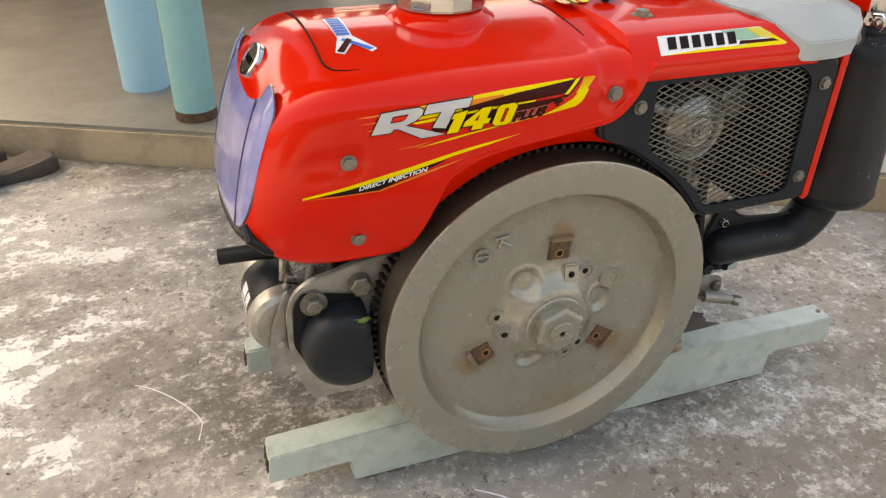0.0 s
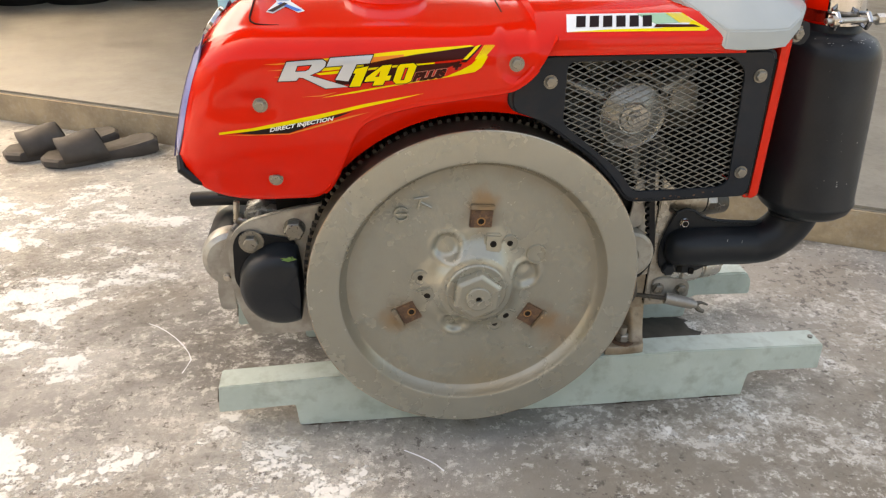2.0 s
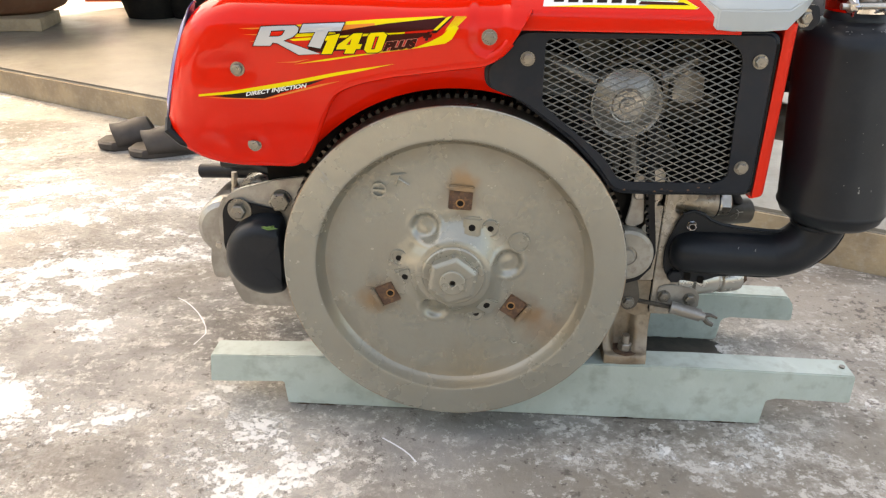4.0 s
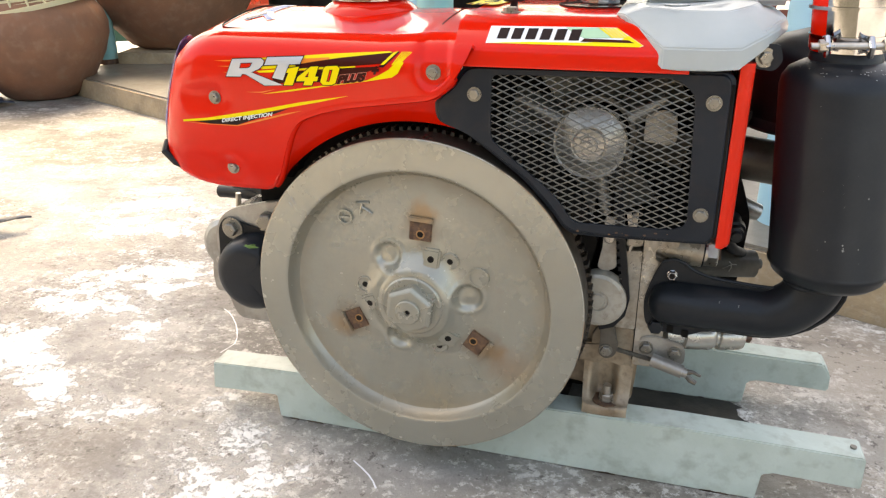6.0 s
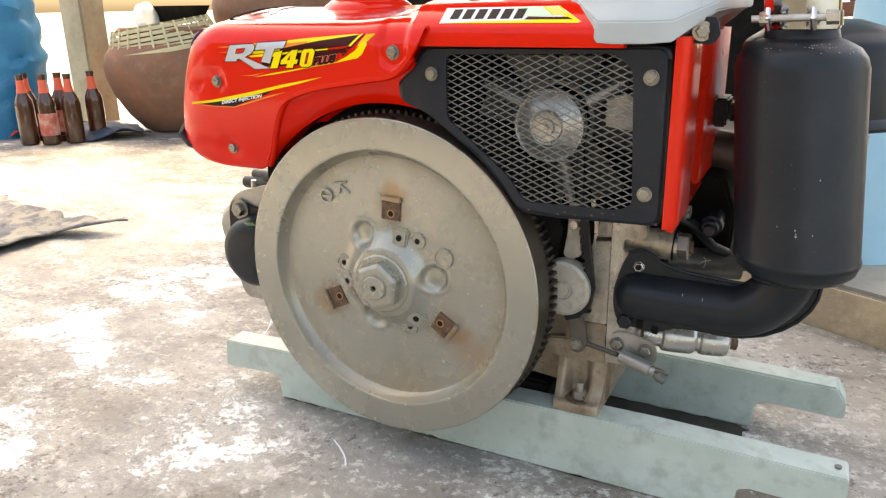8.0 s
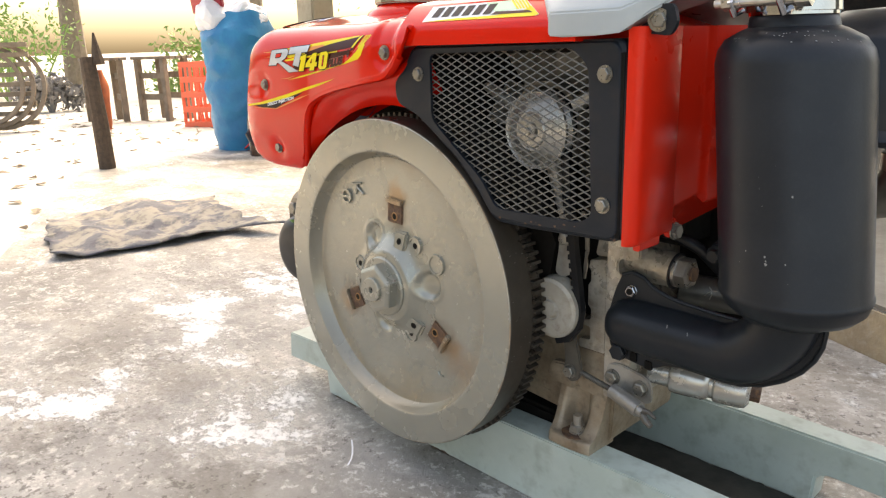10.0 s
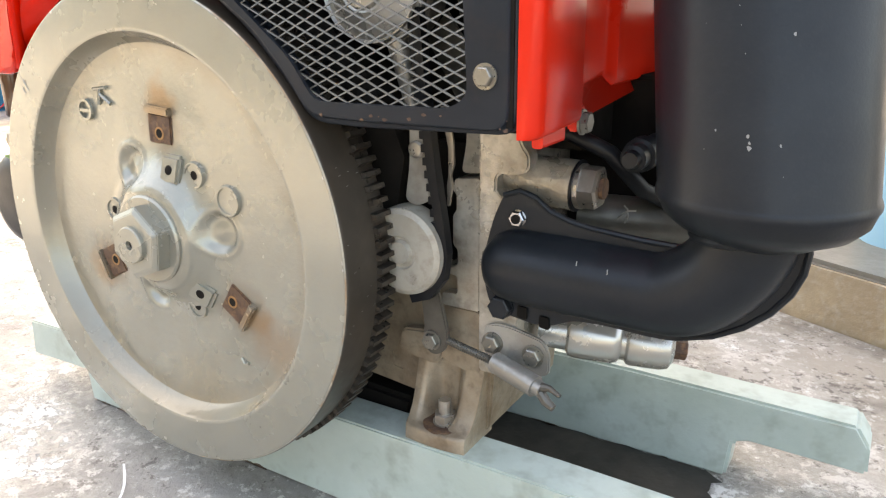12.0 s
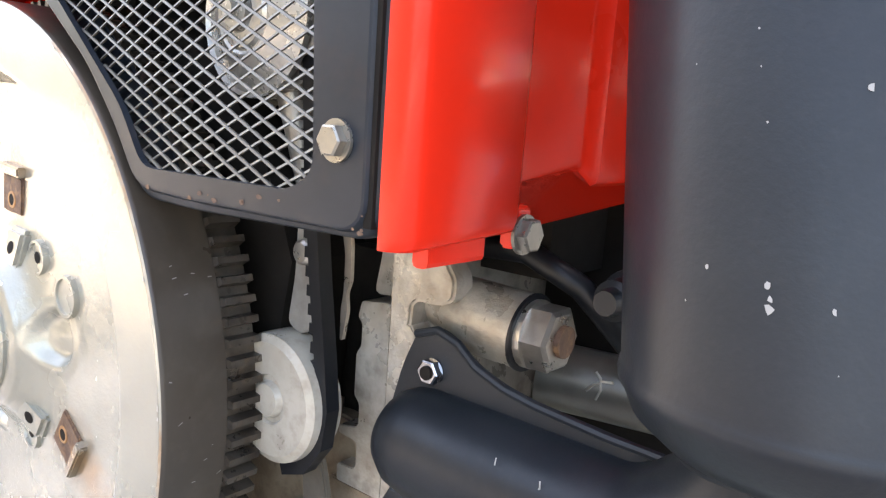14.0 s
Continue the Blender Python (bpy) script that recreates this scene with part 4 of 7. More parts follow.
edge = []
for k in range(n_teeth):
    for f, r in ((0.0, 0.184), (0.34, 0.184), (0.45, 0.1895), (0.78, 0.1895), (0.89, 0.184)):
        a = 2 * math.pi * (k + f) / n_teeth
        edge.append((HUB[0] + r * math.cos(a), HUB[2] + r * math.sin(a)))
faces = []
for y in (0.018, 0.0345):
    faces.append(([bm.verts.new((x, y, z)) for x, z in edge], bm.verts.new((HUB[0], y, HUB[2]))))
for ring, c in faces:
    for k in range(len(ring)):
        bm.faces.new((ring[k], ring[(k + 1) % len(ring)], c))
for k in range(len(edge)):
    j = (k + 1) % len(edge)
    bm.faces.new((faces[0][0][k], faces[0][0][j], faces[1][0][j], faces[1][0][k]))
part("ring_gear", bm, GEAR_STEEL, wheel, "dark oily steel starter ring gear")
bm = bmesh.new()
lathe(bm, [(0.0, 0.018), (0.034, 0.016), (0.034, 0.0188), (0.0325, 0.0202), (0, 0.0202)], WHEEL, 48)
part("washer", bm, GREY_PAINT, wheel, smooth=True)
bm = bmesh.new()
lathe(bm, [(0.0, 0.0195), (0.0285, 0.0195), (0.0285, 0.0305), (0.0245, 0.0328), (0, 0.0328)], WHEEL @ Matrix.Rotation(radians(22), 4, "Z"), 6)
nut = part("hub_nut", bm, GREY_PAINT, wheel, bevel=0.0006)
bm = bmesh.new()
lathe(bm, [(0, 0.0325), (0.0138, 0.0325), (0.0138, 0.0355), (0.013, 0.0362), (0.0035, 0.0362), (0.003, 0.0335), (0, 0.0335)], WHEEL, 32)
part("shaft_end", bm, GREY_PAINT, wheel, smooth=True, angle=25)
bm = bmesh.new()
prism(bm, rounded([(HUB[0] - 0.026, 0.234), (HUB[0] - 0.001, 0.2535), (HUB[0] + 0.001, 0.2515), (HUB[0] - 0.022, 0.2335)], 0.001, 2), -0.0295, -0.0195)
part("lock_tab", bm, GREY_PAINT, wheel)
bm = bmesh.new()
lathe(bm, [(0.0, 0.0337), (0.0028, 0.0337), (0, 0.0339)], WHEEL, 16)
part("centre_hole", bm, DARK, wheel)
# a flat cast ring
bm = bmesh.new()
lathe(bm, [(0.0, 0.0012), (0.0092, 0.0012), (0.0095, 0.0024), (0.0112, 0.0024), (0.012, -0.001)], facing(0.0715, 0.0, 0.2605), 36)
part("boss", bm, GREY_PAINT, wheel, smooth=True, angle=25)
# three sets of pads with screw holes
for deg, tab_x, tab_z, seat_x, seat_z in PADS:
    c, s = math.cos(radians(deg)), math.sin(radians(deg))

    lift = Matrix(((c, -s, 0, HUB[0]), (0, 0, -1, 0), (s, c, 0, HUB[2]), (0, 0, 0, 1)))
    bm = bmesh.new()
    box(bm, (0.07, -0.0125, -0.002), (0.092, 0.0125, 0.0014), lift)
    pad = part("rusty_pad", bm, RUST, wheel, "rust-brown bare steel pad with a tapped hole", bevel=0.001)
    bm = bmesh.new()
    box(bm, (0.0922, -0.0132, -0.002), (0.098, 0.0132, 0.0042), lift)
    part("pad_stop", bm, STAINED, pad, bevel=0.001)
    bm = bmesh.new()
    lathe(bm, [(0.0034, 0.0015), (0.0034, 0.0019), (0.0047, 0.0019), (0.005, 0.0015)], lift @ Matrix.Translation((0.078, 0, 0)), 20)
    part("hole", bm, material("rusty_thread", (0.34, 0.17, 0.06), 0.6, other=(0.2, 0.09, 0.03), size=300) if deg == 86 else bpy.data.materials["rusty_thread"], pad)
    bm = bmesh.new()
    lathe(bm, [(0.0, 0.00165), (0.0034, 0.00165), (0.0, 0.0017)], lift @ Matrix.Translation((0.078, 0, 0)), 16)
    part("hole", bm, DARK, pad)
    q = lift.inverted() @ Vector((tab_x, 0, tab_z))
    bm = bmesh.new()
    for v in box(bm, (q.x - 0.0105, q.y - 0.0098, -0.004), (q.x + 0.0105, q.y + 0.0098, 0.002), lift):
        w = lift.inverted() @ v.co
        if w.z > 0:
            v.co = lift @ Vector((w.x, w.y, 0.0108 - 0.0055 * (w.x - q.x + 0.0115) / 0.023))
    tab = part("screw_tab", bm, STAINED, wheel, bevel=0.0022, smooth=True)
    bm = bmesh.new()
    lathe(bm, [(0.0, 0.0), (0.0037, 0.0), (0.0, 0.0001)], lift @ Matrix.Translation((q.x, q.y, 0.0082)) @ Matrix.Rotation(radians(13.4), 4, "Y"), 16)
    part("hole", bm, DARK, tab)
    q = lift.inverted() @ Vector((seat_x, 0, seat_z))
    bm = bmesh.new()
    lathe(bm, [(0.0, 0.002), (0.0078, 0.002), (0.0082, 0.0032), (0.0096, 0.0032), (0.0104, -0.001)], lift @ Matrix.Translation((q.x, q.y, 0)), 28)
    screw = part("screw_seat", bm, GREY_PAINT, wheel, smooth=True, angle=25)
    bm = bmesh.new()
    lathe(bm, [(0.0, 0.0023), (0.0034, 0.0023), (0.0, 0.0024)], lift @ Matrix.Translation((q.x, q.y, 0)), 16)
    part("hole", bm, DARK, screw)
# cast marks
bm = bmesh.new()
lathe(bm, [(0.0065, 0.0), (0.0065, 0.0022), (0.0085, 0.0022), (0.0085, 0.0)], facing(-0.079, -0.0002, 0.316), 24)
box(bm, (-0.085, -0.0022, 0.3145), (-0.073, 0.0, 0.317))
part("cast_mark", bm, GREY_PAINT, wheel, "raised ring mark cast in the disc")
bm = bmesh.new()
for a, b in (((-0.066, 0.3325), (-0.05, 0.3345)), ((-0.0575, 0.334), (-0.0615, 0.321)), ((-0.0585, 0.329), (-0.047, 0.322))):
    tube(bm, [(a[0], -0.0008, a[1]), (b[0], -0.0008, b[1])], 0.0014, 6)
part("cast_mark", bm, GREY_PAINT, wheel, "raised strokes cast in the disc")
bm = bmesh.new()
tube(bm, [(0.068, 0.0, 0.1365), (0.071, 0.0, 0.132), (0.0755, 0.0, 0.1335)], 0.0013, 6)
part("cast_mark", bm, GREY_PAINT, wheel)
# bare chips on the rim
rnd = random.Random(5)
bm = bmesh.new()
for k in range(20):
    a = rnd.uniform(0, 2 * math.pi)
    r = rnd.choice((0.1835, 0.1838, 0.152, 0.1515, rnd.uniform(0.155, 0.182)))
    n = rnd.uniform(0.0005, 0.0017)
    da = n / r * rnd.uniform(0.6, 2.2)
    c4 = [(r - n * 0.4, a), (r - n * 0.2, a + da), (r + min(n, 0.1841 - r), a + da * 0.8), (r + min(n * 0.6, 0.184 - r), a - da * 0.2)]
    bm.faces.new([bm.verts.new((HUB[0] + q * math.cos(w), -0.0151, HUB[2] + q * math.sin(w))) for q, w in c4])
for a, n in ((141, 0.011), (143, 0.006)):
    p = Vector((HUB[0] + 0.172 * math.cos(radians(a)), -0.0151, HUB[2] + 0.172 * math.sin(radians(a))))
    d = Vector((0.55, 0, -0.83))
    w = Vector((0.83, 0, 0.55)) * 0.0009
    bm.faces.new([bm.verts.new(q) for q in (p - d * n / 2 - w, p + d * n / 2 - w * 0.4, p + d * n / 2 + w, p - d * n / 2 + w)])
for k in range(22):
    a, y0, n = rnd.uniform(-1.1, 1.0), rnd.uniform(-0.011, 0.014), rnd.uniform(0.0006, 0.0022)
    lean = rnd.uniform(-0.6, 0.6)
    c4 = [(a, y0), (a + 0.0022, y0 + 0.0002), (a + 0.0022 + lean * n / 0.186, y0 + n), (a + lean * n / 0.186, y0 + n * 1.1)]
    bm.faces.new([bm.verts.new((HUB[0] + 0.186 * math.cos(w), y, HUB[2] + 0.186 * math.sin(w))) for w, y in c4])
tagged(part("paint_chip", bm, CHIP, wheel, "pale paint chips along the rim"), kind="stuff")

# ---- muffler and exhaust ----
MX, MY = 0.4066, 0.058
bm = bmesh.new()
lathe(bm, [(0, 0.2685), (0.027, 0.2695), (0.033, 0.2725), (0.0445, 0.2775), (0.0515, 0.2838), (0.0542, 0.2905), (0.0555, 0.2925), (0.0557, 0.2945), (0.0552, 0.2965), (0.0546, 0.298), (0.0546, 0.466), (0.0525, 0.475), (0.047, 0.483), (0.036, 0.489), (0.031, 0.491), (0.0298, 0.498), (0.028, 0.5), (0, 0.5)], Matrix.Translation((MX, MY, 0)), 72)
muffler = part("muffler", bm, BLACK, engine, "matt black cylindrical muffler with pale paint chips", smooth=True)
bm = bmesh.new()
rnd = random.Random(11)
spots = [(290.8, 0.3775, 0.0009), (256.2, 0.3342, 0.0005), (271.6, 0.3324, 0.0007), (272.3, 0.3296, 0.0006), (272.2, 0.3274, 0.001), (286, 0.329, 0.0006), (250, 0.3247, 0.0003), (269.9, 0.3691, 0.0003)]
spots += [(rnd.uniform(240, 300), rnd.uniform(0.3, 0.46), rnd.uniform(0.00012, 0.00025)) for _ in range(7)]
for a, z, r in spots:
    a = radians(a)
    c = Vector((MX + 0.0549 * math.cos(a), MY + 0.0549 * math.sin(a), z))
    t1, t2 = Vector((-math.sin(a), math.cos(a), 0)), Vector((0, 0, 1))
    bm.faces.new([bm.verts.new(c + r * rnd.uniform(0.6, 1.3) * (math.cos(w) * t1 + 1.3 * math.sin(w) * t2)) for w in np.linspace(0, 5.4, 7)])
for _ in range(30):
    a, r0 = radians(rnd.uniform(190, 350)), rnd.uniform(0.038, 0.05)
    z0 = float(np.interp(r0, [0.036, 0.047, 0.0525], [0.489, 0.483, 0.475])) + 0.0006
    c = Vector((MX + r0 * math.cos(a), MY + r0 * math.sin(a), z0))
    bm.faces.new([bm.verts.new(c + rnd.uniform(0.0003, 0.0009) * Vector((math.cos(w), math.sin(w), -0.5 * (math.cos(w) * math.cos(a) + math.sin(w) * math.sin(a))))) for w in np.linspace(0, 5.4, 6)])
tagged(part("paint_chip", bm, CHIP, muffler, "pale flecks of chipped paint"), kind="stuff")
bm = bmesh.new()
lathe(bm, [(0.0, 0.499), (0.0268, 0.499), (0.0268, 0.63), (0.0245, 0.63), (0.0245, 0.51), (0, 0.51)], Matrix.Translation((MX, MY, 0)), 48)
tail = part("tail_pipe", bm, [CHROME, RED], muffler, "chrome tail pipe, red at one side", smooth=True)
for f in tail.data.polygons:
    c = f.center
    a = math.degrees(math.atan2(c.y - MY, c.x - MX)) % 360
    if a < 225 and a > 100 or c.z < 0.505:
        f.material_index = 1
bm = bmesh.new()
lathe(bm, [(0.0272, 0.5015), (0.0282, 0.5015), (0.0282, 0.5135), (0.0272, 0.5135)], Matrix.Translation((MX, MY, 0)), 48, close=True)
lathe(bm, [(0.0272, 0.535), (0.0292, 0.535), (0.0292, 0.538), (0.0272, 0.538)], Matrix.Translation((MX, MY, 0)), 48, close=True)
SHIFT = Vector((MX - 0.404, MY - 0.064, 0))
clamp = part("clamp_band", bm, CHROME, muffler, "bright plated pipe clamp", smooth=True, angle=25)
for x in (0.383, 0.413):
    bm = bmesh.new()
    tube(bm, [(x, 0.037, 0.503), (x, 0.026, 0.5), (x, 0.021, 0.508), (x, 0.026, 0.515), (x, 0.037, 0.513)], 0.0022, 8)
    bmesh.ops.translate(bm, verts=bm.verts, vec=SHIFT)
    part("clamp_loop", bm, CHROME, clamp, smooth=True)
bm = bmesh.new()
rod(bm, (0.372, 0.0245, 0.5075), (0.428, 0.0265, 0.509), 0.003, seg=12)
rod(bm, (0.421, 0.0262, 0.5088), (0.429, 0.0266, 0.509), 0.0058, seg=6)
rod(bm, (0.3775, 0.0247, 0.5076), (0.3835, 0.0248, 0.5077), 0.0056, seg=6)
bmesh.ops.translate(bm, verts=bm.verts, vec=SHIFT)
part("clamp_bolt", bm, STEEL, clamp)

bm = bmesh.new()
bend = [(0.3585 + 0.0512 * math.sin(radians(a)), 0.062 - 0.003 * a / 90, 0.2795 - 0.0495 * math.cos(radians(a))) for a in range(0, 91, 5)]
path = [(0.2505, 0.064, 0.232), (0.252, 0.0635, 0.232), (0.256, 0.0628, 0.232), (0.262, 0.062, 0.2315), (0.27, 0.062, 0.2312), (0.3, 0.061, 0.231)] + bend + [(0.4085, 0.0585, 0.288)]
tube(bm, path, [0.009, 0.0145, 0.0198, 0.0232, 0.0246, 0.0248] + [0.0248 + 0.0026 * smooth_step(k / 7) for k in range(19)] + [0.027], 40)
exhaust = part("exhaust_pipe", bm, BLACK, muffler, "matt black pressed exhaust elbow", smooth=True, angle=60)
bm = bmesh.new()
lathe(bm, [(0.0262, 0.2725), (0.0292, 0.2738), (0.0302, 0.276), (0.0292, 0.2782), (0.0262, 0.279)], Matrix.Translation((0.4078, 0.0588, -0.0035)), 48, close=True)
part("neck_bead", bm, BLACK, exhaust, smooth=True)
# the two pressed halves meet in a thin seam all round, wider where it is bolted on
bm = bmesh.new()
web = [(0.243, 0.232), (0.2445, 0.212), (0.248, 0.2), (0.256, 0.1945), (0.284, 0.1905), (0.296, 0.193), (0.308, 0.1992), (0.33, 0.201), (0.3535, 0.1995), (0.3745, 0.2), (0.3955, 0.2055), (0.412, 0.2138), (0.4258, 0.2253), (0.435, 0.2385), (0.4398, 0.2515), (0.4412, 0.264), (0.4398, 0.2715), (0.43, 0.273), (0.4, 0.262), (0.386, 0.2635), (0.378, 0.2605), (0.35, 0.262), (0.32, 0.2645), (0.305, 0.267), (0.291, 0.272), (0.281, 0.2795), (0.27, 0.283), (0.259, 0.279), (0.251, 0.262)]
prism(bm, rounded(web, 0.012, 4), 0.0622, 0.0652)
part("flange", bm, BLACK, exhaust, bevel=0.0012)
bm = bmesh.new()
tube(bm, [(0.2585, 0.0625, 0.277), (0.27, 0.0625, 0.2812), (0.281, 0.0625, 0.278), (0.291, 0.0625, 0.2705), (0.305, 0.0625, 0.2655), (0.32, 0.0625, 0.263), (0.35, 0.0625, 0.2605), (0.377, 0.0625, 0.2595), (0.386, 0.0615, 0.263)], 0.0019, 8)
tube(bm, [(0.3745, 0.0625, 0.2015), (0.3955, 0.0625, 0.2068), (0.412, 0.0625, 0.2151), (0.4248, 0.0625, 0.2263), (0.4338, 0.0625, 0.239), (0.4386, 0.0625, 0.2517), (0.4399, 0.0625, 0.264), (0.4385, 0.0625, 0.271)], [0.0008, 0.0017, 0.0021, 0.0021, 0.0021, 0.0021, 0.0021, 0.0018], 8)
part("pressed_lip", bm, BLACK, exhaust, smooth=True)
bm = bmesh.new()
for x, z, lean in ((0.318, 0.2455, 0.2), (0.3375, 0.2435, -0.1), (0.3365, 0.241, 0.4)):
    bm.faces.new([bm.verts.new((x + a, 0.0405, z + b)) for a, b in ((0, 0), (0.0006, 0), (0.0006 + 0.002 * lean, 0.0032), (0.002 * lean, 0.003))])
part("paint_chip", bm, CHIP, exhaust, "pale scratches in the black paint")
hex_bolt("nut", (0.2695, 0.0625, 0.2635), (0, -1, 0), 0.0056, exhaust, CHROME, washer=1.0, high=0.75)
bm = bmesh.new()
rod(bm, (0.2695, 0.06, 0.2635), (0.2695, 0.0563, 0.2635), 0.0034, 0.003, seg=14)
part("stud", bm, DARK, exhaust)
hex_bolt("bolt", (0.2585, 0.0625, 0.2), (0, -1, 0), 0.0082, exhaust, BLACK, washer=1.05, high=0.7)
# two slots in the flange, drawn as near-black blocks for their inner shade
for x, z in ((0.274, 0.1985), (0.29, 0.1945)):
    bm = bmesh.new()
    prism(bm, rounded([(x - 0.0035, z - 0.0035), (x + 0.0035, z - 0.0045), (x + 0.0035, z + 0.004), (x - 0.0035, z + 0.0045)], 0.0012, 2), 0.0605, 0.064)
    part("weld_tab", bm, DARK, exhaust)

for ob in [exhaust, *exhaust.children]:
    for v in ob.data.vertices:
        v.co.z -= 0.0032 * smooth_step((0.42 - v.co.x) / 0.05)
# the muffler leans on its neck, and its tail pipe is a little wider than the clamp below
for ob in [muffler] + [c for c in muffler.children_recursive if c != exhaust and c not in exhaust.children]:
    wide = 1.14 if ob in (tail, clamp) or ob.parent == clamp else 1.0
    for v in ob.data.vertices:
        v.co.x = MX + (v.co.x - MX) * wide + (0.375 - v.co.z) * 0.095
        v.co.y = MY + (v.co.y - MY) * wide

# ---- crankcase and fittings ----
# shade between flywheel and belt is put into this box's near-black colour
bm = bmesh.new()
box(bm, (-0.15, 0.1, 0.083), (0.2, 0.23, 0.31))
part("crankcase_back", bm, DARK, engine, "crankcase behind the flywheel, near-black for the shade there")
bm = bmesh.new()
prism(bm, rounded([(0.2375, 0.14), (0.266, 0.14), (0.268, 0.2), (0.2625, 0.262), (0.262, 0.27), (0.2525, 0.2715), (0.2505, 0.275), (0.2375, 0.275)], 0.003, 3), 0.0675, 0.08)
block = part("crankcase", bm, CAST, engine, "oil-stained cast crankcase", bevel=0.0012, smooth=True)
bm = bmesh.new()
prism(bm, [(0.239, 0.14), (0.264, 0.14), (0.262, 0.322), (0.239, 0.322)], 0.0795, 0.22)
part("cylinder_block", bm, CAST, block)
bm = bmesh.new()
prism(bm, rounded([(0.2375, 0.2725), (0.2502, 0.2725), (0.2505, 0.2835), (0.253, 0.2862), (0.2665, 0.2868), (0.2735, 0.29), (0.2738, 0.3), (0.2685, 0.306), (0.2635, 0.324), (0.2375, 0.324)], 0.0035, 4), 0.0667, 0.0805)
part("upper_pad", bm, CAST, block, "raised cast pad with a rounded tongue", bevel=0.0014, smooth=True)
bm = bmesh.new()
prism(bm, rounded([(0.2366, 0.1845), (0.2366, 0.281), (0.2175, 0.279), (0.2155, 0.2705), (0.2185, 0.268), (0.2185, 0.2565), (0.2155, 0.253), (0.2155, 0.2315), (0.2192, 0.2285), (0.2192, 0.2165), (0.206, 0.214), (0.206, 0.2095), (0.2188, 0.2085), (0.2188, 0.1945), (0.206, 0.194), (0.206, 0.1845)], 0.0022, 3), 0.0692, 0.2)
part("side_cover", bm, CAST, block, "stained cover joined along a vertical seam", bevel=0.0012, smooth=True)
bm = bmesh.new()
prism(bm, rounded([(0.218, 0.2815), (0.2368, 0.283), (0.2368, 0.322), (0.223, 0.322), (0.2215, 0.3)], 0.004, 3), 0.0765, 0.2)
part("upper_cover", bm, CAST, block, bevel=0.003, smooth=True)
bm = bmesh.new()
prism(bm, [(0.2364, 0.145), (0.2377, 0.145), (0.2377, 0.318), (0.2364, 0.318)], 0.0705, 0.079)
part("gasket_line", bm, DARK, block, "dark gasket line between the castings")
bm = bmesh.new()
prism(bm, rounded([(0.19, 0.1445), (0.2368, 0.13), (0.2368, 0.1838), (0.198, 0.1838), (0.19, 0.17)], 0.004, 3), 0.0712, 0.085)
part("lower_cover", bm, FOOT_CAST, block, "brown-stained flange over the mounting foot", bevel=0.002, smooth=True)
# wall behind the belt, near-black: the recess's shade is its colour
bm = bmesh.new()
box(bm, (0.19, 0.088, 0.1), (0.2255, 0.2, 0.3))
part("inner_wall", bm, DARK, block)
bm = bmesh.new()
prism(bm, rounded([(0.11, 0.107), (0.184, 0.1), (0.19, 0.083), (0.24, 0.083), (0.243, 0.12), (0.2445, 0.182), (0.225, 0.208), (0.2, 0.214), (0.11, 0.205)], 0.006, 3), 0.079, 0.2)
lower = part("lower_case", bm, FOOT_CAST, block, "brown-stained lower half of the casting", bevel=0.004, smooth=True)
bm = bmesh.new()
prism(bm, rounded([(0.164, 0.14), (0.17, 0.158), (0.205, 0.162), (0.2065, 0.143), (0.2, 0.1335), (0.18, 0.1355)], 0.005, 4), 0.0695, 0.082)
part("raised_boss", bm, FOOT_CAST, lower, bevel=0.0018, smooth=True)
bm = bmesh.new()
tube(bm, [(0.1535, 0.079, 0.131), (0.154, 0.079, 0.118), (0.163, 0.079, 0.1165)], 0.0008, 6)
part("cast_mark", bm, FOOT_CAST, lower)
# mounting foot: a cast skirt that runs out into a pad, hollowed round the bolt
bm = bmesh.new()
rows = []
for i in range(25):
    a = -1 + 2 * i / 24
    x = 0.2115 + 0.0255 * a
    hollow = smooth_step((0.62 - abs(a + 0.14)) / 0.36)
    row = [bm.verts.new((x, 0.0445 + 0.002 * a * a, 0.0795)), bm.verts.new((x, 0.0435 + 0.004 * a ** 4, 0.0905)), bm.verts.new((x, 0.0452 + 0.004 * a ** 4, 0.0925))]
    for k in range(1, 15):
        f = k / 14
        rib = Vector((0.046 + 0.027 * f ** 0.9, 0.0925 + 0.05 * f ** 2.0))
        pit = Vector((0.046 + 0.029 * min(1, f * 1.8) + 0.0045 * f, 0.0925 + 0.05 * smooth_step((f - 0.42) / 0.58)))
        q = rib.lerp(pit, hollow)
        row.append(bm.verts.new((x + 0.003 * a * f, q.x, q.y)))
    row.append(bm.verts.new((x, 0.09, 0.143)))
    rows.append(row)
for a, b in zip(rows, rows[1:]):
    for k in range(len(a) - 1):
        bm.faces.new((a[k], a[k + 1], b[k + 1], b[k]))
for row in (rows[0], rows[-1]):
    bm.faces.new(row + [bm.verts.new((row[0].co.x, 0.09, 0.0795))])
part("foot", bm, FOOT_CAST, lower, "brown-stained mounting foot", smooth=True, angle=50)
bm = bmesh.new()
lathe(bm, [(0, 0.0913), (0.0165, 0.0913), (0.0165, 0.0935), (0.0, 0.0935)], Matrix.Translation((0.2125, 0.061, 0)), 28)
part("washer", bm, RUST, block)
hex_bolt("foot_bolt", (0.2125, 0.061, 0.0933), (0, 0, 1), 0.0085, block, STEEL, washer=1.05, high=0.8)
bm = bmesh.new()
rod(bm, (0.2125, 0.061, 0.1), (0.2125, 0.061, 0.1125), 0.0048, seg=14)
part("stud", bm, STEEL, block)
# added near-black block that darkens the gap under the engine
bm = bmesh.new()
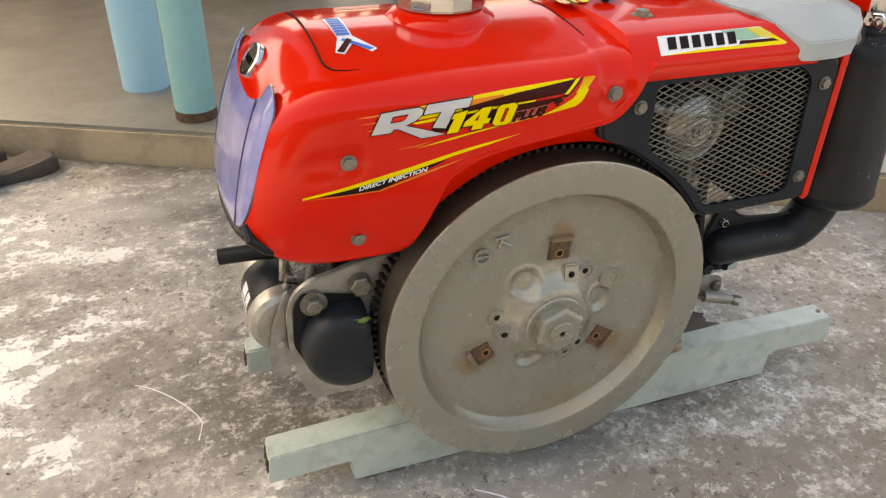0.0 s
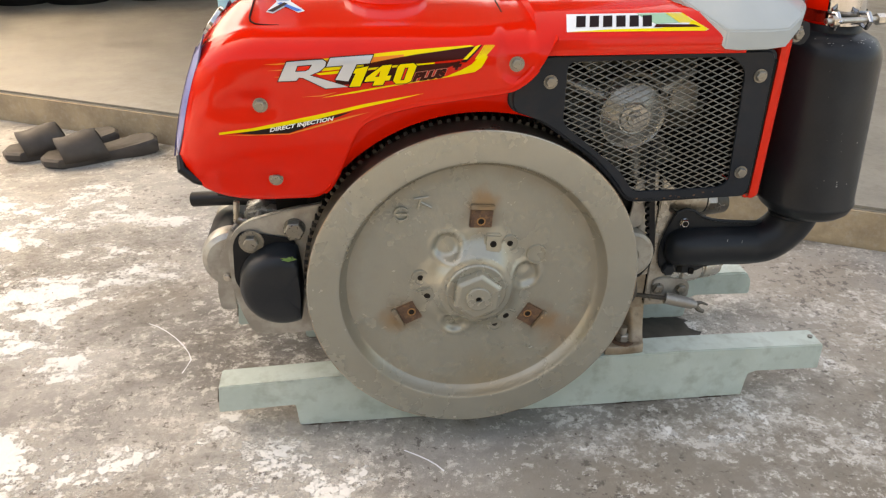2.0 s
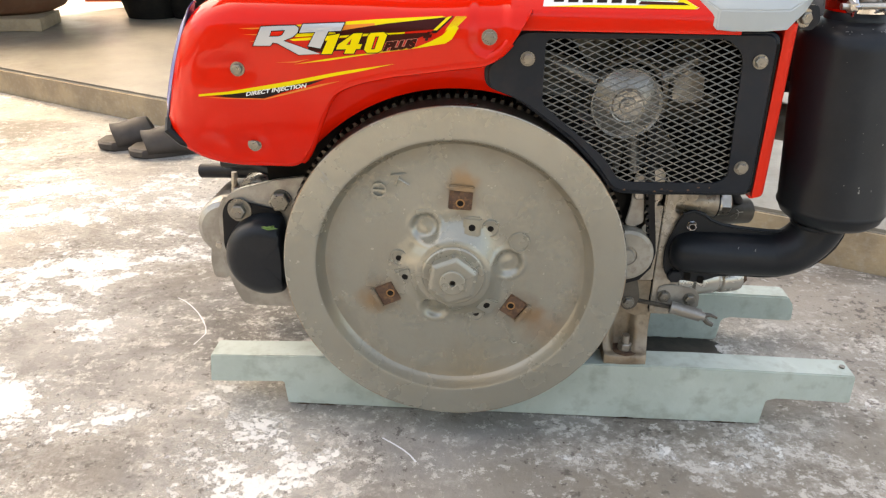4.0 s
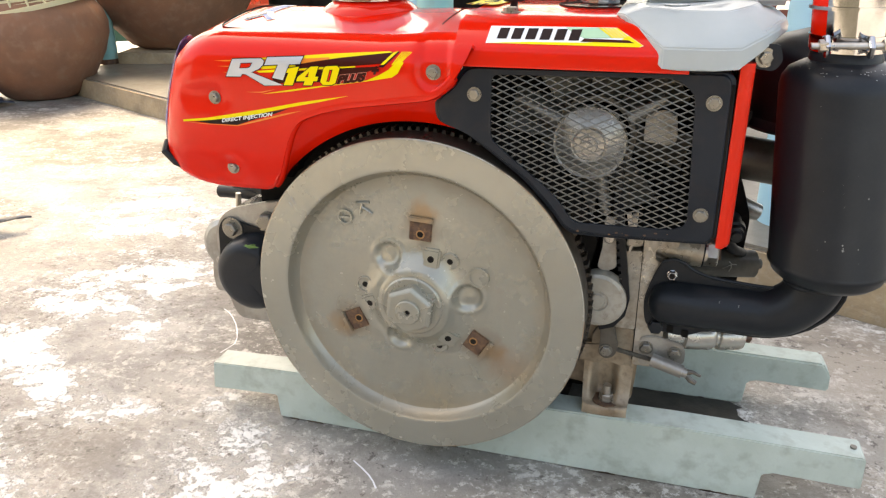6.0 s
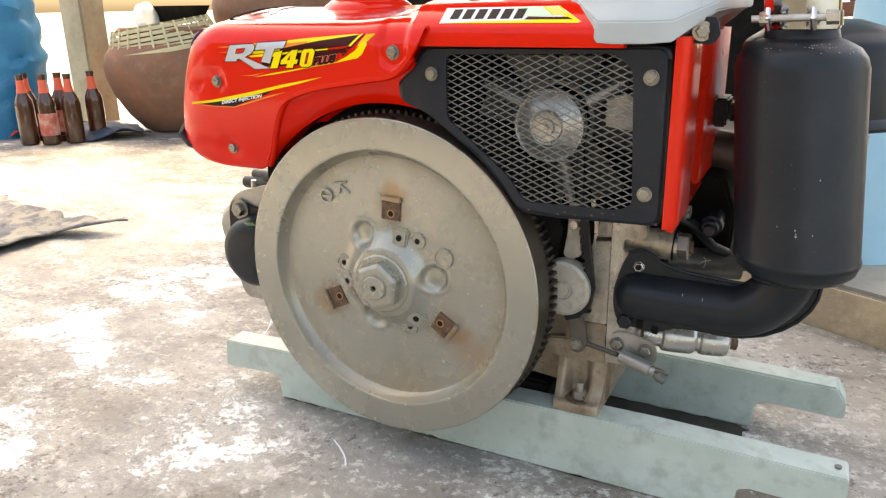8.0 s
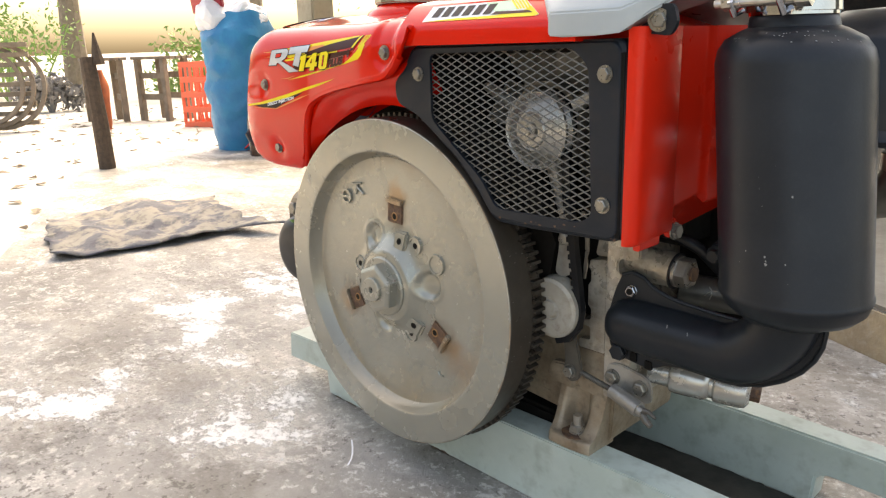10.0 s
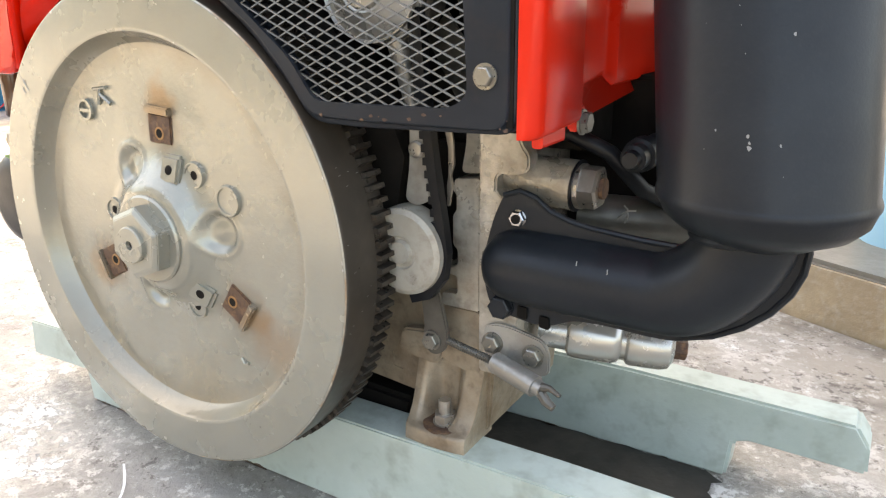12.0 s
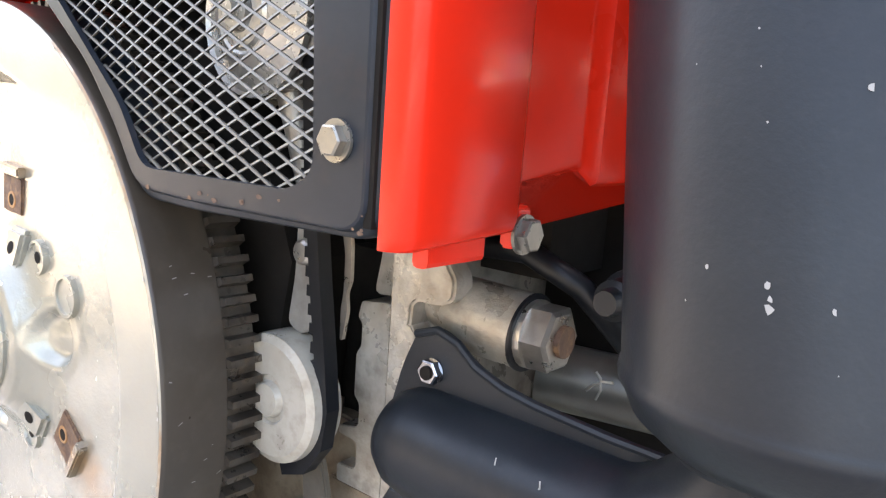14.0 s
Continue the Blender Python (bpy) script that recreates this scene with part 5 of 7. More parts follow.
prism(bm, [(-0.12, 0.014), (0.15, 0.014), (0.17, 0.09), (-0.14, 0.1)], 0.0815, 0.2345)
part("oil_sump", bm, DARK, engine, "near-black block added between the skids to deepen the shade", bevel=0.004)
# added filler: hides the bright background where dark clutter sits
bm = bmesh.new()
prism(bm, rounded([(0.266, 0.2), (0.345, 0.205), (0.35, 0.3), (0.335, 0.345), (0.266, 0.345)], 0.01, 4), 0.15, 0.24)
part("cylinder_head", bm, DARK, engine, "near-black block standing in for the dark clutter behind the exhaust", bevel=0.004, smooth=True)
# belt, tension pulley, lever
bm = bmesh.new()
lathe(bm, [(0, 0.003), (0.0075, 0.003), (0.009, 0.0), (0.011, 0.0), (0.012, 0.0015), (0.027, 0.0015), (0.0305, -0.0005), (0.031, -0.003), (0.031, -0.016), (0, -0.016)], facing(0.1945, 0.036, 0.232), 48)
part("tension_pulley", bm, PULLEY, block, "worn steel belt tension pulley", smooth=True, angle=25)
bm = bmesh.new()
run = [(0.198, 0.1975), (0.212, 0.2025), (0.222, 0.216), (0.2248, 0.234), (0.222, 0.255), (0.2165, 0.29), (0.21, 0.34), (0.206, 0.39)]
loops = []
for k, (x, z) in enumerate(run):
    p, q = run[max(k - 1, 0)], run[min(k + 1, len(run) - 1)]
    n = Vector((q[1] - p[1], 0, p[0] - q[0])).normalized() * 0.0034
    loops.append([bm.verts.new((x + g * n.x, y, z + g * n.z)) for g, y in ((-1, 0.0405), (1, 0.0405), (1, 0.048), (-1, 0.048))])
for a, b in zip(loops, loops[1:]):
    for k in range(4):
        bm.faces.new((a[k], a[(k + 1) % 4], b[(k + 1) % 4], b[k]))
bm.faces.new(loops[0]), bm.faces.new(loops[-1][::-1])
part("belt", bm, RUBBER, block, "black toothed fan belt")
bm = bmesh.new()
for k in range(16):
    z = 0.25 + k * 0.0085
    x = float(np.interp(z, [0.255, 0.29, 0.34, 0.39], [0.222, 0.2165, 0.21, 0.206])) - 0.0047
    box(bm, (x - 0.0018, 0.041, z), (x + 0.0018, 0.0475, z + 0.005))
tagged(part("belt_teeth", bm, RUBBER, block), kind="stuff")
bm = bmesh.new()
prism(bm, rounded([(0.196, 0.325), (0.2075, 0.325), (0.2085, 0.3), (0.2115, 0.268), (0.2, 0.262), (0.191, 0.266), (0.195, 0.29)], 0.004, 4), 0.047, 0.051)
part("tension_arm", bm, ALU, block, "bright steel tensioner arm", bevel=0.0008)
bm = bmesh.new()
lathe(bm, [(0, 0.0), (0.0058, 0.0), (0.0058, 0.002), (0.0045, 0.0032), (0, 0.0036)], facing(0.202, 0.047, 0.3015), 24)
part("rivet", bm, STEEL, block, smooth=True)
bm = bmesh.new()
prism(bm, rounded([(0.2165, 0.33), (0.2215, 0.33), (0.2262, 0.308), (0.2266, 0.292), (0.2242, 0.2855), (0.2254, 0.278), (0.2228, 0.264), (0.2215, 0.264), (0.2212, 0.278), (0.2225, 0.286), (0.2225, 0.303)], 0.0018, 2), 0.0525, 0.0545)
part("steel_strip", bm, STEEL, block, "bright wavy steel strip")
bm = bmesh.new()
prism(bm, rounded([(0.197, 0.206), (0.211, 0.206), (0.216, 0.19), (0.221, 0.168), (0.217, 0.155), (0.207, 0.1505), (0.199, 0.157), (0.2005, 0.175)], 0.005, 4), 0.053, 0.057)
part("lever", bm, BLADE, block, "dark steel tensioner lever", bevel=0.001)
hex_bolt("bolt", (0.2075, 0.053, 0.163), (0, -1, 0), 0.0062, block, washer=1.2)
bm = bmesh.new()
a, b = Vector((0.216, 0.056, 0.1645)), Vector((0.262, 0.053, 0.1575))
n = 26
pts, rs = [], []
for k in range(n * 2 + 1):
    pts.append(a.lerp(b, k / (n * 2)))
    rs.append(0.0031 if k % 2 else 0.0025)
tube(bm, pts, rs, 10)
part("threaded_rod", bm, BLADE, block, smooth=True)
bm = bmesh.new()
rod(bm, (0.258, 0.0535, 0.158), (0.292, 0.046, 0.152), 0.0075, seg=24)
rod(bm, (0.292, 0.046, 0.152), (0.297, 0.045, 0.1512), 0.0058, 0.005, seg=20)
barrel = part("adjuster_barrel", bm, ALU, block, "dull steel cable adjuster", smooth=True, angle=30)
bm = bmesh.new()
tube(bm, [(0.296, 0.045, 0.153), (0.303, 0.044, 0.1545), (0.311, 0.0425, 0.1515)], [0.0036, 0.0022, 0.0014], 10)
tube(bm, [(0.296, 0.0445, 0.15), (0.301, 0.0435, 0.1445), (0.307, 0.042, 0.142)], [0.0036, 0.0034, 0.0026], 10)
part("adjuster_fork", bm, BLADE, barrel, smooth=True)
bm = bmesh.new()
prism(bm, rounded([(0.2435, 0.1775), (0.252, 0.1815), (0.264, 0.1815), (0.2885, 0.1765), (0.2935, 0.168), (0.2935, 0.153), (0.288, 0.1495), (0.264, 0.1525), (0.257, 0.1445), (0.2435, 0.1455)], 0.005, 4), 0.0635, 0.0675)
part("bracket", bm, ALU, block, bevel=0.001)
for x, z in ((0.251, 0.167), (0.282, 0.1645)):
    hex_bolt("bolt", (x, 0.0635, z), (0, -1, 0), 0.0066, block, washer=1.2)
bm = bmesh.new()
tube(bm, [(0.242, 0.09, 0.286), (0.262, 0.088, 0.283), (0.272, 0.087, 0.2808), (0.299, 0.087, 0.2798)], [0.012, 0.0145, 0.0165, 0.0165], 28)
part("port_stub", bm, CAST, block, smooth=True)
bm = bmesh.new()
rod(bm, (0.299, 0.087, 0.2798), (0.3005, 0.087, 0.2797), 0.017, seg=28)
part("gasket", bm, RUBBER, block)
hex_bolt("port_plug", (0.3005, 0.087, 0.2797), (1, 0, 0), 0.0145, block, STEEL, washer=1.02, high=0.8)
bm = bmesh.new()
rod(bm, (0.31, 0.087, 0.2796), (0.3175, 0.087, 0.2796), 0.0068, seg=18)
part("plug_end", bm, RUST, block)
bm = bmesh.new()
stops = [(0.0, 0.0135), (0.02, 0.0135), (0.022, 0.017), (0.027, 0.018), (0.052, 0.018), (0.056, 0.0165), (0.058, 0.0142), (0.061, 0.0142), (0.063, 0.0165), (0.066, 0.0172), (0.086, 0.0168), (0.091, 0.0155), (0.094, 0.011)]
way = (Vector((0.36, 0.13, 0.1617)) - Vector((0.27, 0.1, 0.169))).normalized()
tube(bm, [Vector((0.27, 0.1, 0.169)) + way * d for d, r in stops], [r for d, r in stops], 32)
part("oil_filter", bm, BRIGHT_ALU, block, "dull plated oil filter bowl", smooth=True, angle=30)
hex_bolt("drain_plug", (0.359, 0.1295, 0.1617), (1, 0.33, -0.08), 0.0075, block, RUST, washer=1.0, high=1.0)
# hoses and lines behind the pipe
bm = bmesh.new()
tube(bm, [(0.262, 0.1, 0.31), (0.29, 0.095, 0.312), (0.315, 0.1, 0.3), (0.333, 0.115, 0.275), (0.345, 0.14, 0.262)], 0.0055, 12)
part("fuel_hose", bm, RUBBER, engine, "black rubber fuel hose", smooth=True)
bm = bmesh.new()
lathe(bm, [(0, 0.026), (0.005, 0.026), (0.006, 0.02), (0.0085, 0.019), (0.0085, 0.008), (0.011, 0.007), (0.0115, -0.004), (0.009, -0.006), (0.009, -0.06), (0, -0.06)], facing(0.331, 0.115, 0.2985), 24)
part("fuel_fitting", bm, BLACK, engine, "dark steel pipe fitting under the rear panel", smooth=True, angle=30)
bm = bmesh.new()
rod(bm, (0.285, 0.125, 0.25), (0.36, 0.15, 0.246), 0.016, seg=20)
rod(bm, (0.36, 0.15, 0.246), (0.368, 0.153, 0.2455), 0.006, seg=12)
part("injection_pump", bm, BLADE, engine, "dull grey pump body behind the exhaust", smooth=True)
bm = bmesh.new()
tube(bm, [(0.323, 0.0975, 0.2585), (0.3275, 0.0945, 0.263), (0.3315, 0.094, 0.2655), (0.336, 0.0945, 0.266)], 0.0006, 6)
tube(bm, [(0.329, 0.0945, 0.257), (0.331, 0.094, 0.2615), (0.3305, 0.094, 0.2665), (0.328, 0.0945, 0.2685)], 0.0006, 6)
part("wire_tie", bm, ALU, engine, "bright twisted wire tie")
bm = bmesh.new()
tube(bm, [(0.27, 0.17, 0.32), (0.3, 0.175, 0.318), (0.335, 0.17, 0.31), (0.36, 0.175, 0.3)], [0.02, 0.018, 0.012, 0.01], 16)
part("throttle_linkage", bm, STEEL, engine, "dull metal linkage behind the rear panel", smooth=True)
# intake elbow and air cleaner
bm = bmesh.new()
tube(bm, [(0.26, 0.215, 0.362), (0.32, 0.21, 0.358), (0.37, 0.205, 0.352), (0.41, 0.2, 0.345), (0.437, 0.2, 0.35), (0.445, 0.2, 0.375), (0.445, 0.2, 0.4)], [0.026, 0.026, 0.025, 0.023, 0.021, 0.019, 0.019], 24)
intake = part("intake_elbow", bm, BLADE, engine, "dull grey-brown intake elbow", smooth=True)
bm = bmesh.new()
lathe(bm, [(0.0195, 0.372), (0.0212, 0.372), (0.0212, 0.386), (0.0195, 0.386)], Matrix.Translation((0.445, 0.2, 0)), 28, close=True)
part("hose_clip", bm, STEEL, intake, "bright hose clip")
bm = bmesh.new()
lathe(bm, [(0, 0.398), (0.075, 0.398), (0.084, 0.4), (0.087, 0.404), (0.085, 0.408), (0.08, 0.412), (0.079, 0.478), (0.075, 0.484), (0.06, 0.494), (0.03, 0.503), (0, 0.505)], Matrix.Translation((0.413, 0.2, 0)), 56)
part("air_cleaner", bm, BLACK, engine, "dull black oil-bath air cleaner bowl", smooth=True)

# ---- starter ----
bm = bmesh.new()
prism(bm, rounded([(-0.266, 0.284), (-0.284, 0.243), (-0.29, 0.2), (-0.288, 0.178), (-0.27, 0.177), (-0.271, 0.235), (-0.258, 0.272)], 0.006, 4), 0.048, 0.0535)
ear = part("starter_ear", bm, ALU, engine, "dirty aluminium ear of the starter bracket", bevel=0.0012, smooth=True)
hex_bolt("nut", (-0.2765, 0.048, 0.222), (0, -1, 0), 0.0042, ear, STEEL, washer=1.2)
bm = bmesh.new()
tube(bm, [(-0.262, 0.07, 0.276), (-0.268, 0.062, 0.27), (-0.258, 0.055, 0.262), (-0.245, 0.06, 0.27), (-0.235, 0.075, 0.29)], 0.0045, 10)
part("starter_cable", bm, CLOTH, ear, "grey taped starter cable", smooth=True)
bm = bmesh.new()
lathe(bm, [(0, 0.033), (0.03, 0.0325), (0.038, 0.03), (0.0435, 0.0245), (0.0462, 0.016), (0.0478, 0.0), (0, 0.0)], facing(-0.2125, 0.034, 0.2235), 64)
for v in bm.verts:
    if v.co.x > -0.1935:
        v.co.x = -0.1935 + (v.co.x + 0.1935) * 0.14
starter = part("starter_cap", bm, BLACK, engine, "black starter housing cap", smooth=True)
bm = bmesh.new()
for x, z, turn, n in ((-0.2, 0.2655, 20, 0.009), (-0.205, 0.2665, 150, 0.007), (-0.197, 0.2675, 80, 0.005)):
    m = pose(x, 0.0, z + 0.0012, 35, 10, turn)
    bm.faces.new([bm.verts.new(m @ Vector(p)) for p in ((-n, 0, 0), (-n * 0.2, -n * 0.35, 0.001), (n, 0, 0), (0, n * 0.3, 0.001))])
tagged(part("leaf_scrap", bm, LEAF), "small green leaf scraps lying on the starter cap", "leaf")
bm = bmesh.new()
prism(bm, rounded([(-0.263, 0.273), (-0.253, 0.287), (-0.238, 0.284), (-0.195, 0.274), (-0.19, 0.2), (-0.205, 0.172), (-0.25, 0.19), (-0.266, 0.225)], 0.008, 4), 0.0325, 0.0355)
part("cap_flange", bm, RUBBER, starter, bevel=0.0008)
bm = bmesh.new()
prism(bm, rounded([(-0.27, 0.262), (-0.262, 0.284), (-0.245, 0.297), (-0.2, 0.309), (-0.14, 0.318), (-0.13, 0.2), (-0.16, 0.152), (-0.205, 0.148), (-0.252, 0.149), (-0.262, 0.175), (-0.27, 0.21)], 0.01, 4), 0.036, 0.044)
part("starter_plate", bm, ALU, starter, "aluminium mounting plate", bevel=0.001)
hex_bolt("bolt", (-0.2425, 0.0325, 0.274), (0, -1, 0), 0.0085, starter, washer=1.6, high=0.9)
hex_bolt("bolt", (-0.195, 0.036, 0.2865), (0, -1, 0), 0.0115, starter, washer=1.05, high=0.75)
bm = bmesh.new()
lathe(bm, [(0, -0.02), (0.03, -0.02), (0.0355, -0.024), (0.0375, -0.03), (0.0375, -0.04), (0.0352, -0.042), (0.0352, -0.11), (0.036, -0.112), (0.036, -0.15), (0.03, -0.155), (0, -0.155)], facing(-0.268, 0.034, 0.238), 40)
part("starter_nose", bm, ALU, starter, "dirty aluminium starter motor body", smooth=True, angle=30)
bm = bmesh.new()
lathe(bm, [(0.035, -0.0425), (0.0368, -0.0425), (0.0368, -0.1), (0.035, -0.1)], facing(-0.268, 0.034, 0.238), 40)
part("starter_sleeve", bm, BLACK, starter, "black sleeve round the starter", smooth=True)
bm = bmesh.new()
for a0, a1, y0, y1 in ((146, 166, 0.084, 0.096), (146, 166, 0.1, 0.118), (170, 196, 0.082, 0.092), (170, 196, 0.095, 0.122)):
    pts = [Vector((-0.268 + 0.0371 * math.cos(radians(a)), 0, 0.238 + 0.0371 * math.sin(radians(a)))) for a in np.linspace(a0, a1, 6)]
    for p, q in zip(pts, pts[1:]):
        bm.faces.new([bm.verts.new((w.x, y, w.z)) for w, y in ((p, y0), (q, y0), (q, y1), (p, y1))])
part("starter_label", bm, WHITE, starter, "white worn label")
bm = bmesh.new()
prism(bm, rounded([(-0.252, 0.262), (-0.255, 0.29), (-0.235, 0.296), (-0.215, 0.29), (-0.205, 0.297), (-0.175, 0.292), (-0.178, 0.27), (-0.2, 0.262), (-0.215, 0.27), (-0.235, 0.258)], 0.006, 4), 0.074, 0.13)
part("solenoid", bm, BRIGHT_ALU, starter, "pale cast bracket above the starter", bevel=0.003, smooth=True)
bm = bmesh.new()
rod(bm, (-0.262, 0.08, 0.28), (-0.238, 0.08, 0.272), 0.0065, seg=16)
rod(bm, (-0.266, 0.084, 0.262), (-0.262, 0.084, 0.3), 0.0035, seg=12)
part("strap", bm, STEEL, starter, smooth=True)
bm = bmesh.new()
tube(bm, [(-0.322, 0.138, 0.281), (-0.295, 0.132, 0.284), (-0.26, 0.12, 0.289), (-0.21, 0.1, 0.292)], 0.009, 16)
tube(bm, [(-0.285, 0.115, 0.301), (-0.245, 0.1, 0.304), (-0.2, 0.08, 0.3)], 0.0065, 12)
part("breather_hose", bm, RUBBER, engine, "black rubber breather hose", smooth=True)
# plain near-black block behind the starter
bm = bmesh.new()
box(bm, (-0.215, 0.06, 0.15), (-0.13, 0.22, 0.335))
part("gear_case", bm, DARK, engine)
for x, z in ((-0.211, 0.443), (-0.204, 0.365)):
    hex_bolt("bolt", (x, side_y(x, z), z), (0, -1, 0), 0.0052, bonnet, washer=1.35)
hex_bolt("bolt", (0.031, side_y(0.031, 0.479), 0.479), (0, -1, 0), 0.0054, bonnet, washer=1.35)


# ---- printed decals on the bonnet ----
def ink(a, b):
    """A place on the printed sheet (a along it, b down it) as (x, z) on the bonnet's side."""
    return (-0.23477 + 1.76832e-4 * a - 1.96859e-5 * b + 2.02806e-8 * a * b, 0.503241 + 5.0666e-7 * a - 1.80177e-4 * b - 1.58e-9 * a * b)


def on_side(x, z, off):
    y = side_y(x, min(z, 0.478))
    if z > 0.478:
        y += 0.032 * (1 - math.sqrt(1 - ((z - 0.478) / 0.032) ** 2))
    return Vector((x, y - off, z))


def refine(bm, most=0.0045):
    """Cuts a flat print small enough to bend over the sheet."""
    for _ in range(6):
        long = [e for e in bm.edges if e.calc_length() > most]
        if not long:
            break
        bmesh.ops.subdivide_edges(bm, edges=long, cuts=1)
        bmesh.ops.triangulate(bm, faces=bm.faces[:])


def decal(name, pts, mat, off=0.0004, place=on_side, fine=True):
    """A thin print that follows the sheet below it; pts in (x, z)."""
    bm = bmesh.new()
    bm.faces.new([bm.verts.new((x, 0, z)) for x, z in pts]).normal_update()
    if fine:
        bmesh.ops.triangulate(bm, faces=bm.faces[:])
        refine(bm)
    for v in bm.verts:
        v.co = place(v.co.x, v.co.z, off)
    return part(name, bm, mat, bonnet if place is on_side else upper)


def lettering(name, text, x0, x1, z0, z1, shear, slope, mat, off, place=on_side, bold=0.0, parent=None):
    """Words in the built-in font, fitted into a leaning box."""
    cu = bpy.data.curves.new(name, "FONT")
    cu.body, cu.size, cu.offset = text, 1.0, bold
    tmp = bpy.data.objects.new(name, cu)
    scene.collection.objects.link(tmp)
    me = bpy.data.meshes.new_from_object(tmp.evaluated_get(bpy.context.evaluated_depsgraph_get()))
    bpy.data.objects.remove(tmp)
    co = np.array([v.co[:2] for v in me.vertices])
    lo, hi = co.min(0), co.max(0)
    bm = bmesh.new()
    bm.from_mesh(me)
    bpy.data.meshes.remove(me)
    for v in bm.verts:
        a, b = (v.co.x - lo[0]) / (hi[0] - lo[0]), (v.co.y - lo[1]) / (hi[1] - lo[1])
        x, z = x0 + a * (x1 - x0) + shear * b * (z1 - z0), z0 + b * (z1 - z0) + slope * a * (x1 - x0)
        v.co = (x, 0, z)
    bmesh.ops.triangulate(bm, faces=bm.faces[:])
    refine(bm)
    for v in bm.verts:
        v.co = place(v.co.x, v.co.z, off)
    return part(name, bm, mat, parent or bonnet)


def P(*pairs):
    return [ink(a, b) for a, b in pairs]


def widen(pts, by):
    """A polygon grown outward by its edges."""
    area = sum(pts[k - 1][0] * p[1] - p[0] * pts[k - 1][1] for k, p in enumerate(pts))
    out = []
    for k, p in enumerate(pts):
        a, b = Vector(p) - Vector(pts[k - 1]), Vector(pts[(k + 1) % len(pts)]) - Vector(p)
        na, nb = Vector((a.y, -a.x)).normalized(), Vector((b.y, -b.x)).normalized()
        q = na + nb
        q = q * (by / max(0.35, q.length * q.length / 2)) * (1 if area > 0 else -1)
        out.append((p[0] + q.x, p[1] + q.y))
    return out


def glyph(outline, hole, mat, off):
    """A drawn letter with a dark outline."""
    decal("lettering", P(*widen(outline, 4.5)), INK, off)
    decal("lettering", P(*outline), mat, off + 0.0002)
    if hole:
        decal("lettering", P(*widen(hole, 3)), INK, off + 0.0004)
        decal("lettering", P(*widen(hole, -1.5)), RED, off + 0.0006)


ORANGE = material("orange_print", (0.75, 0.2, 0.01), 0.3, rough_var=0)
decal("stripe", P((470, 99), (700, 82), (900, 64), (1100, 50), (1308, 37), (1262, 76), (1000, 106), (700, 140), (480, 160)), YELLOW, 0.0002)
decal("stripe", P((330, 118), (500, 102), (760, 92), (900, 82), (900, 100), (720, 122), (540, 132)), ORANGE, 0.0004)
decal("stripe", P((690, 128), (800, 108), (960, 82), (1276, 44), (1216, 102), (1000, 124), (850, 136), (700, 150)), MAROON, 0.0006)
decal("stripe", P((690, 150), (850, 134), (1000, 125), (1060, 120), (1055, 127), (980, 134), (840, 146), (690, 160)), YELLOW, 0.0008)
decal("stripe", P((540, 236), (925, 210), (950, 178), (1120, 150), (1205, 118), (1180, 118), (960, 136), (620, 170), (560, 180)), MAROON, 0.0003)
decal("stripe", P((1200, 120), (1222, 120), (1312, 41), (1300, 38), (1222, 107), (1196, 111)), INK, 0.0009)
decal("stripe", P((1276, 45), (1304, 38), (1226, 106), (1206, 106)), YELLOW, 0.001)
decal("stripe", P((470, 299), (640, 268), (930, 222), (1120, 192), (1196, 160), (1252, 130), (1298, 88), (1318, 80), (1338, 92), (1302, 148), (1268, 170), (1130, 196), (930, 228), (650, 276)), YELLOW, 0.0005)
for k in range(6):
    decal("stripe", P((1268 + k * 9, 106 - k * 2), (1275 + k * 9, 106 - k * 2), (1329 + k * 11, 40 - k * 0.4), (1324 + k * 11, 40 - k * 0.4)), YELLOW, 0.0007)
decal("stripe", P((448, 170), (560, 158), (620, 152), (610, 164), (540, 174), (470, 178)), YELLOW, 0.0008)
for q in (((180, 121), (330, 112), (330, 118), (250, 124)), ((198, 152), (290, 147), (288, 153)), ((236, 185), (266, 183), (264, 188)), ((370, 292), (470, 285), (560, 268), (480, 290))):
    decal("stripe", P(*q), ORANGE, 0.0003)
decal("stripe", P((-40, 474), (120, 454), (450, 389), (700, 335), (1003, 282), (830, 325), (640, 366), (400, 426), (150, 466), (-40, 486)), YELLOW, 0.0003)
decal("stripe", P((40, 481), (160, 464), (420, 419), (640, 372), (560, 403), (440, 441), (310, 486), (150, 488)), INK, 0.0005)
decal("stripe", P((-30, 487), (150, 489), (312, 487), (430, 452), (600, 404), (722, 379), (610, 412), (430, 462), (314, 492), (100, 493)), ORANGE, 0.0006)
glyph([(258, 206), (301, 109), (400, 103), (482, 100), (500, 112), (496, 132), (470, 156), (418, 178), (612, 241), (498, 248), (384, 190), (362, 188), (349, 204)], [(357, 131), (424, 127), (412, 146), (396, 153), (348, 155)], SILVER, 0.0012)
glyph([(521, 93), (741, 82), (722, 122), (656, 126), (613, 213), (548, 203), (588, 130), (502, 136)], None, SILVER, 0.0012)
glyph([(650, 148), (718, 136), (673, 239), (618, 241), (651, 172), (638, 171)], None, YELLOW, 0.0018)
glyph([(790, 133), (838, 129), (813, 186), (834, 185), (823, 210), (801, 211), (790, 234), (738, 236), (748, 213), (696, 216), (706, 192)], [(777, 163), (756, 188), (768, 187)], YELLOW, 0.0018)
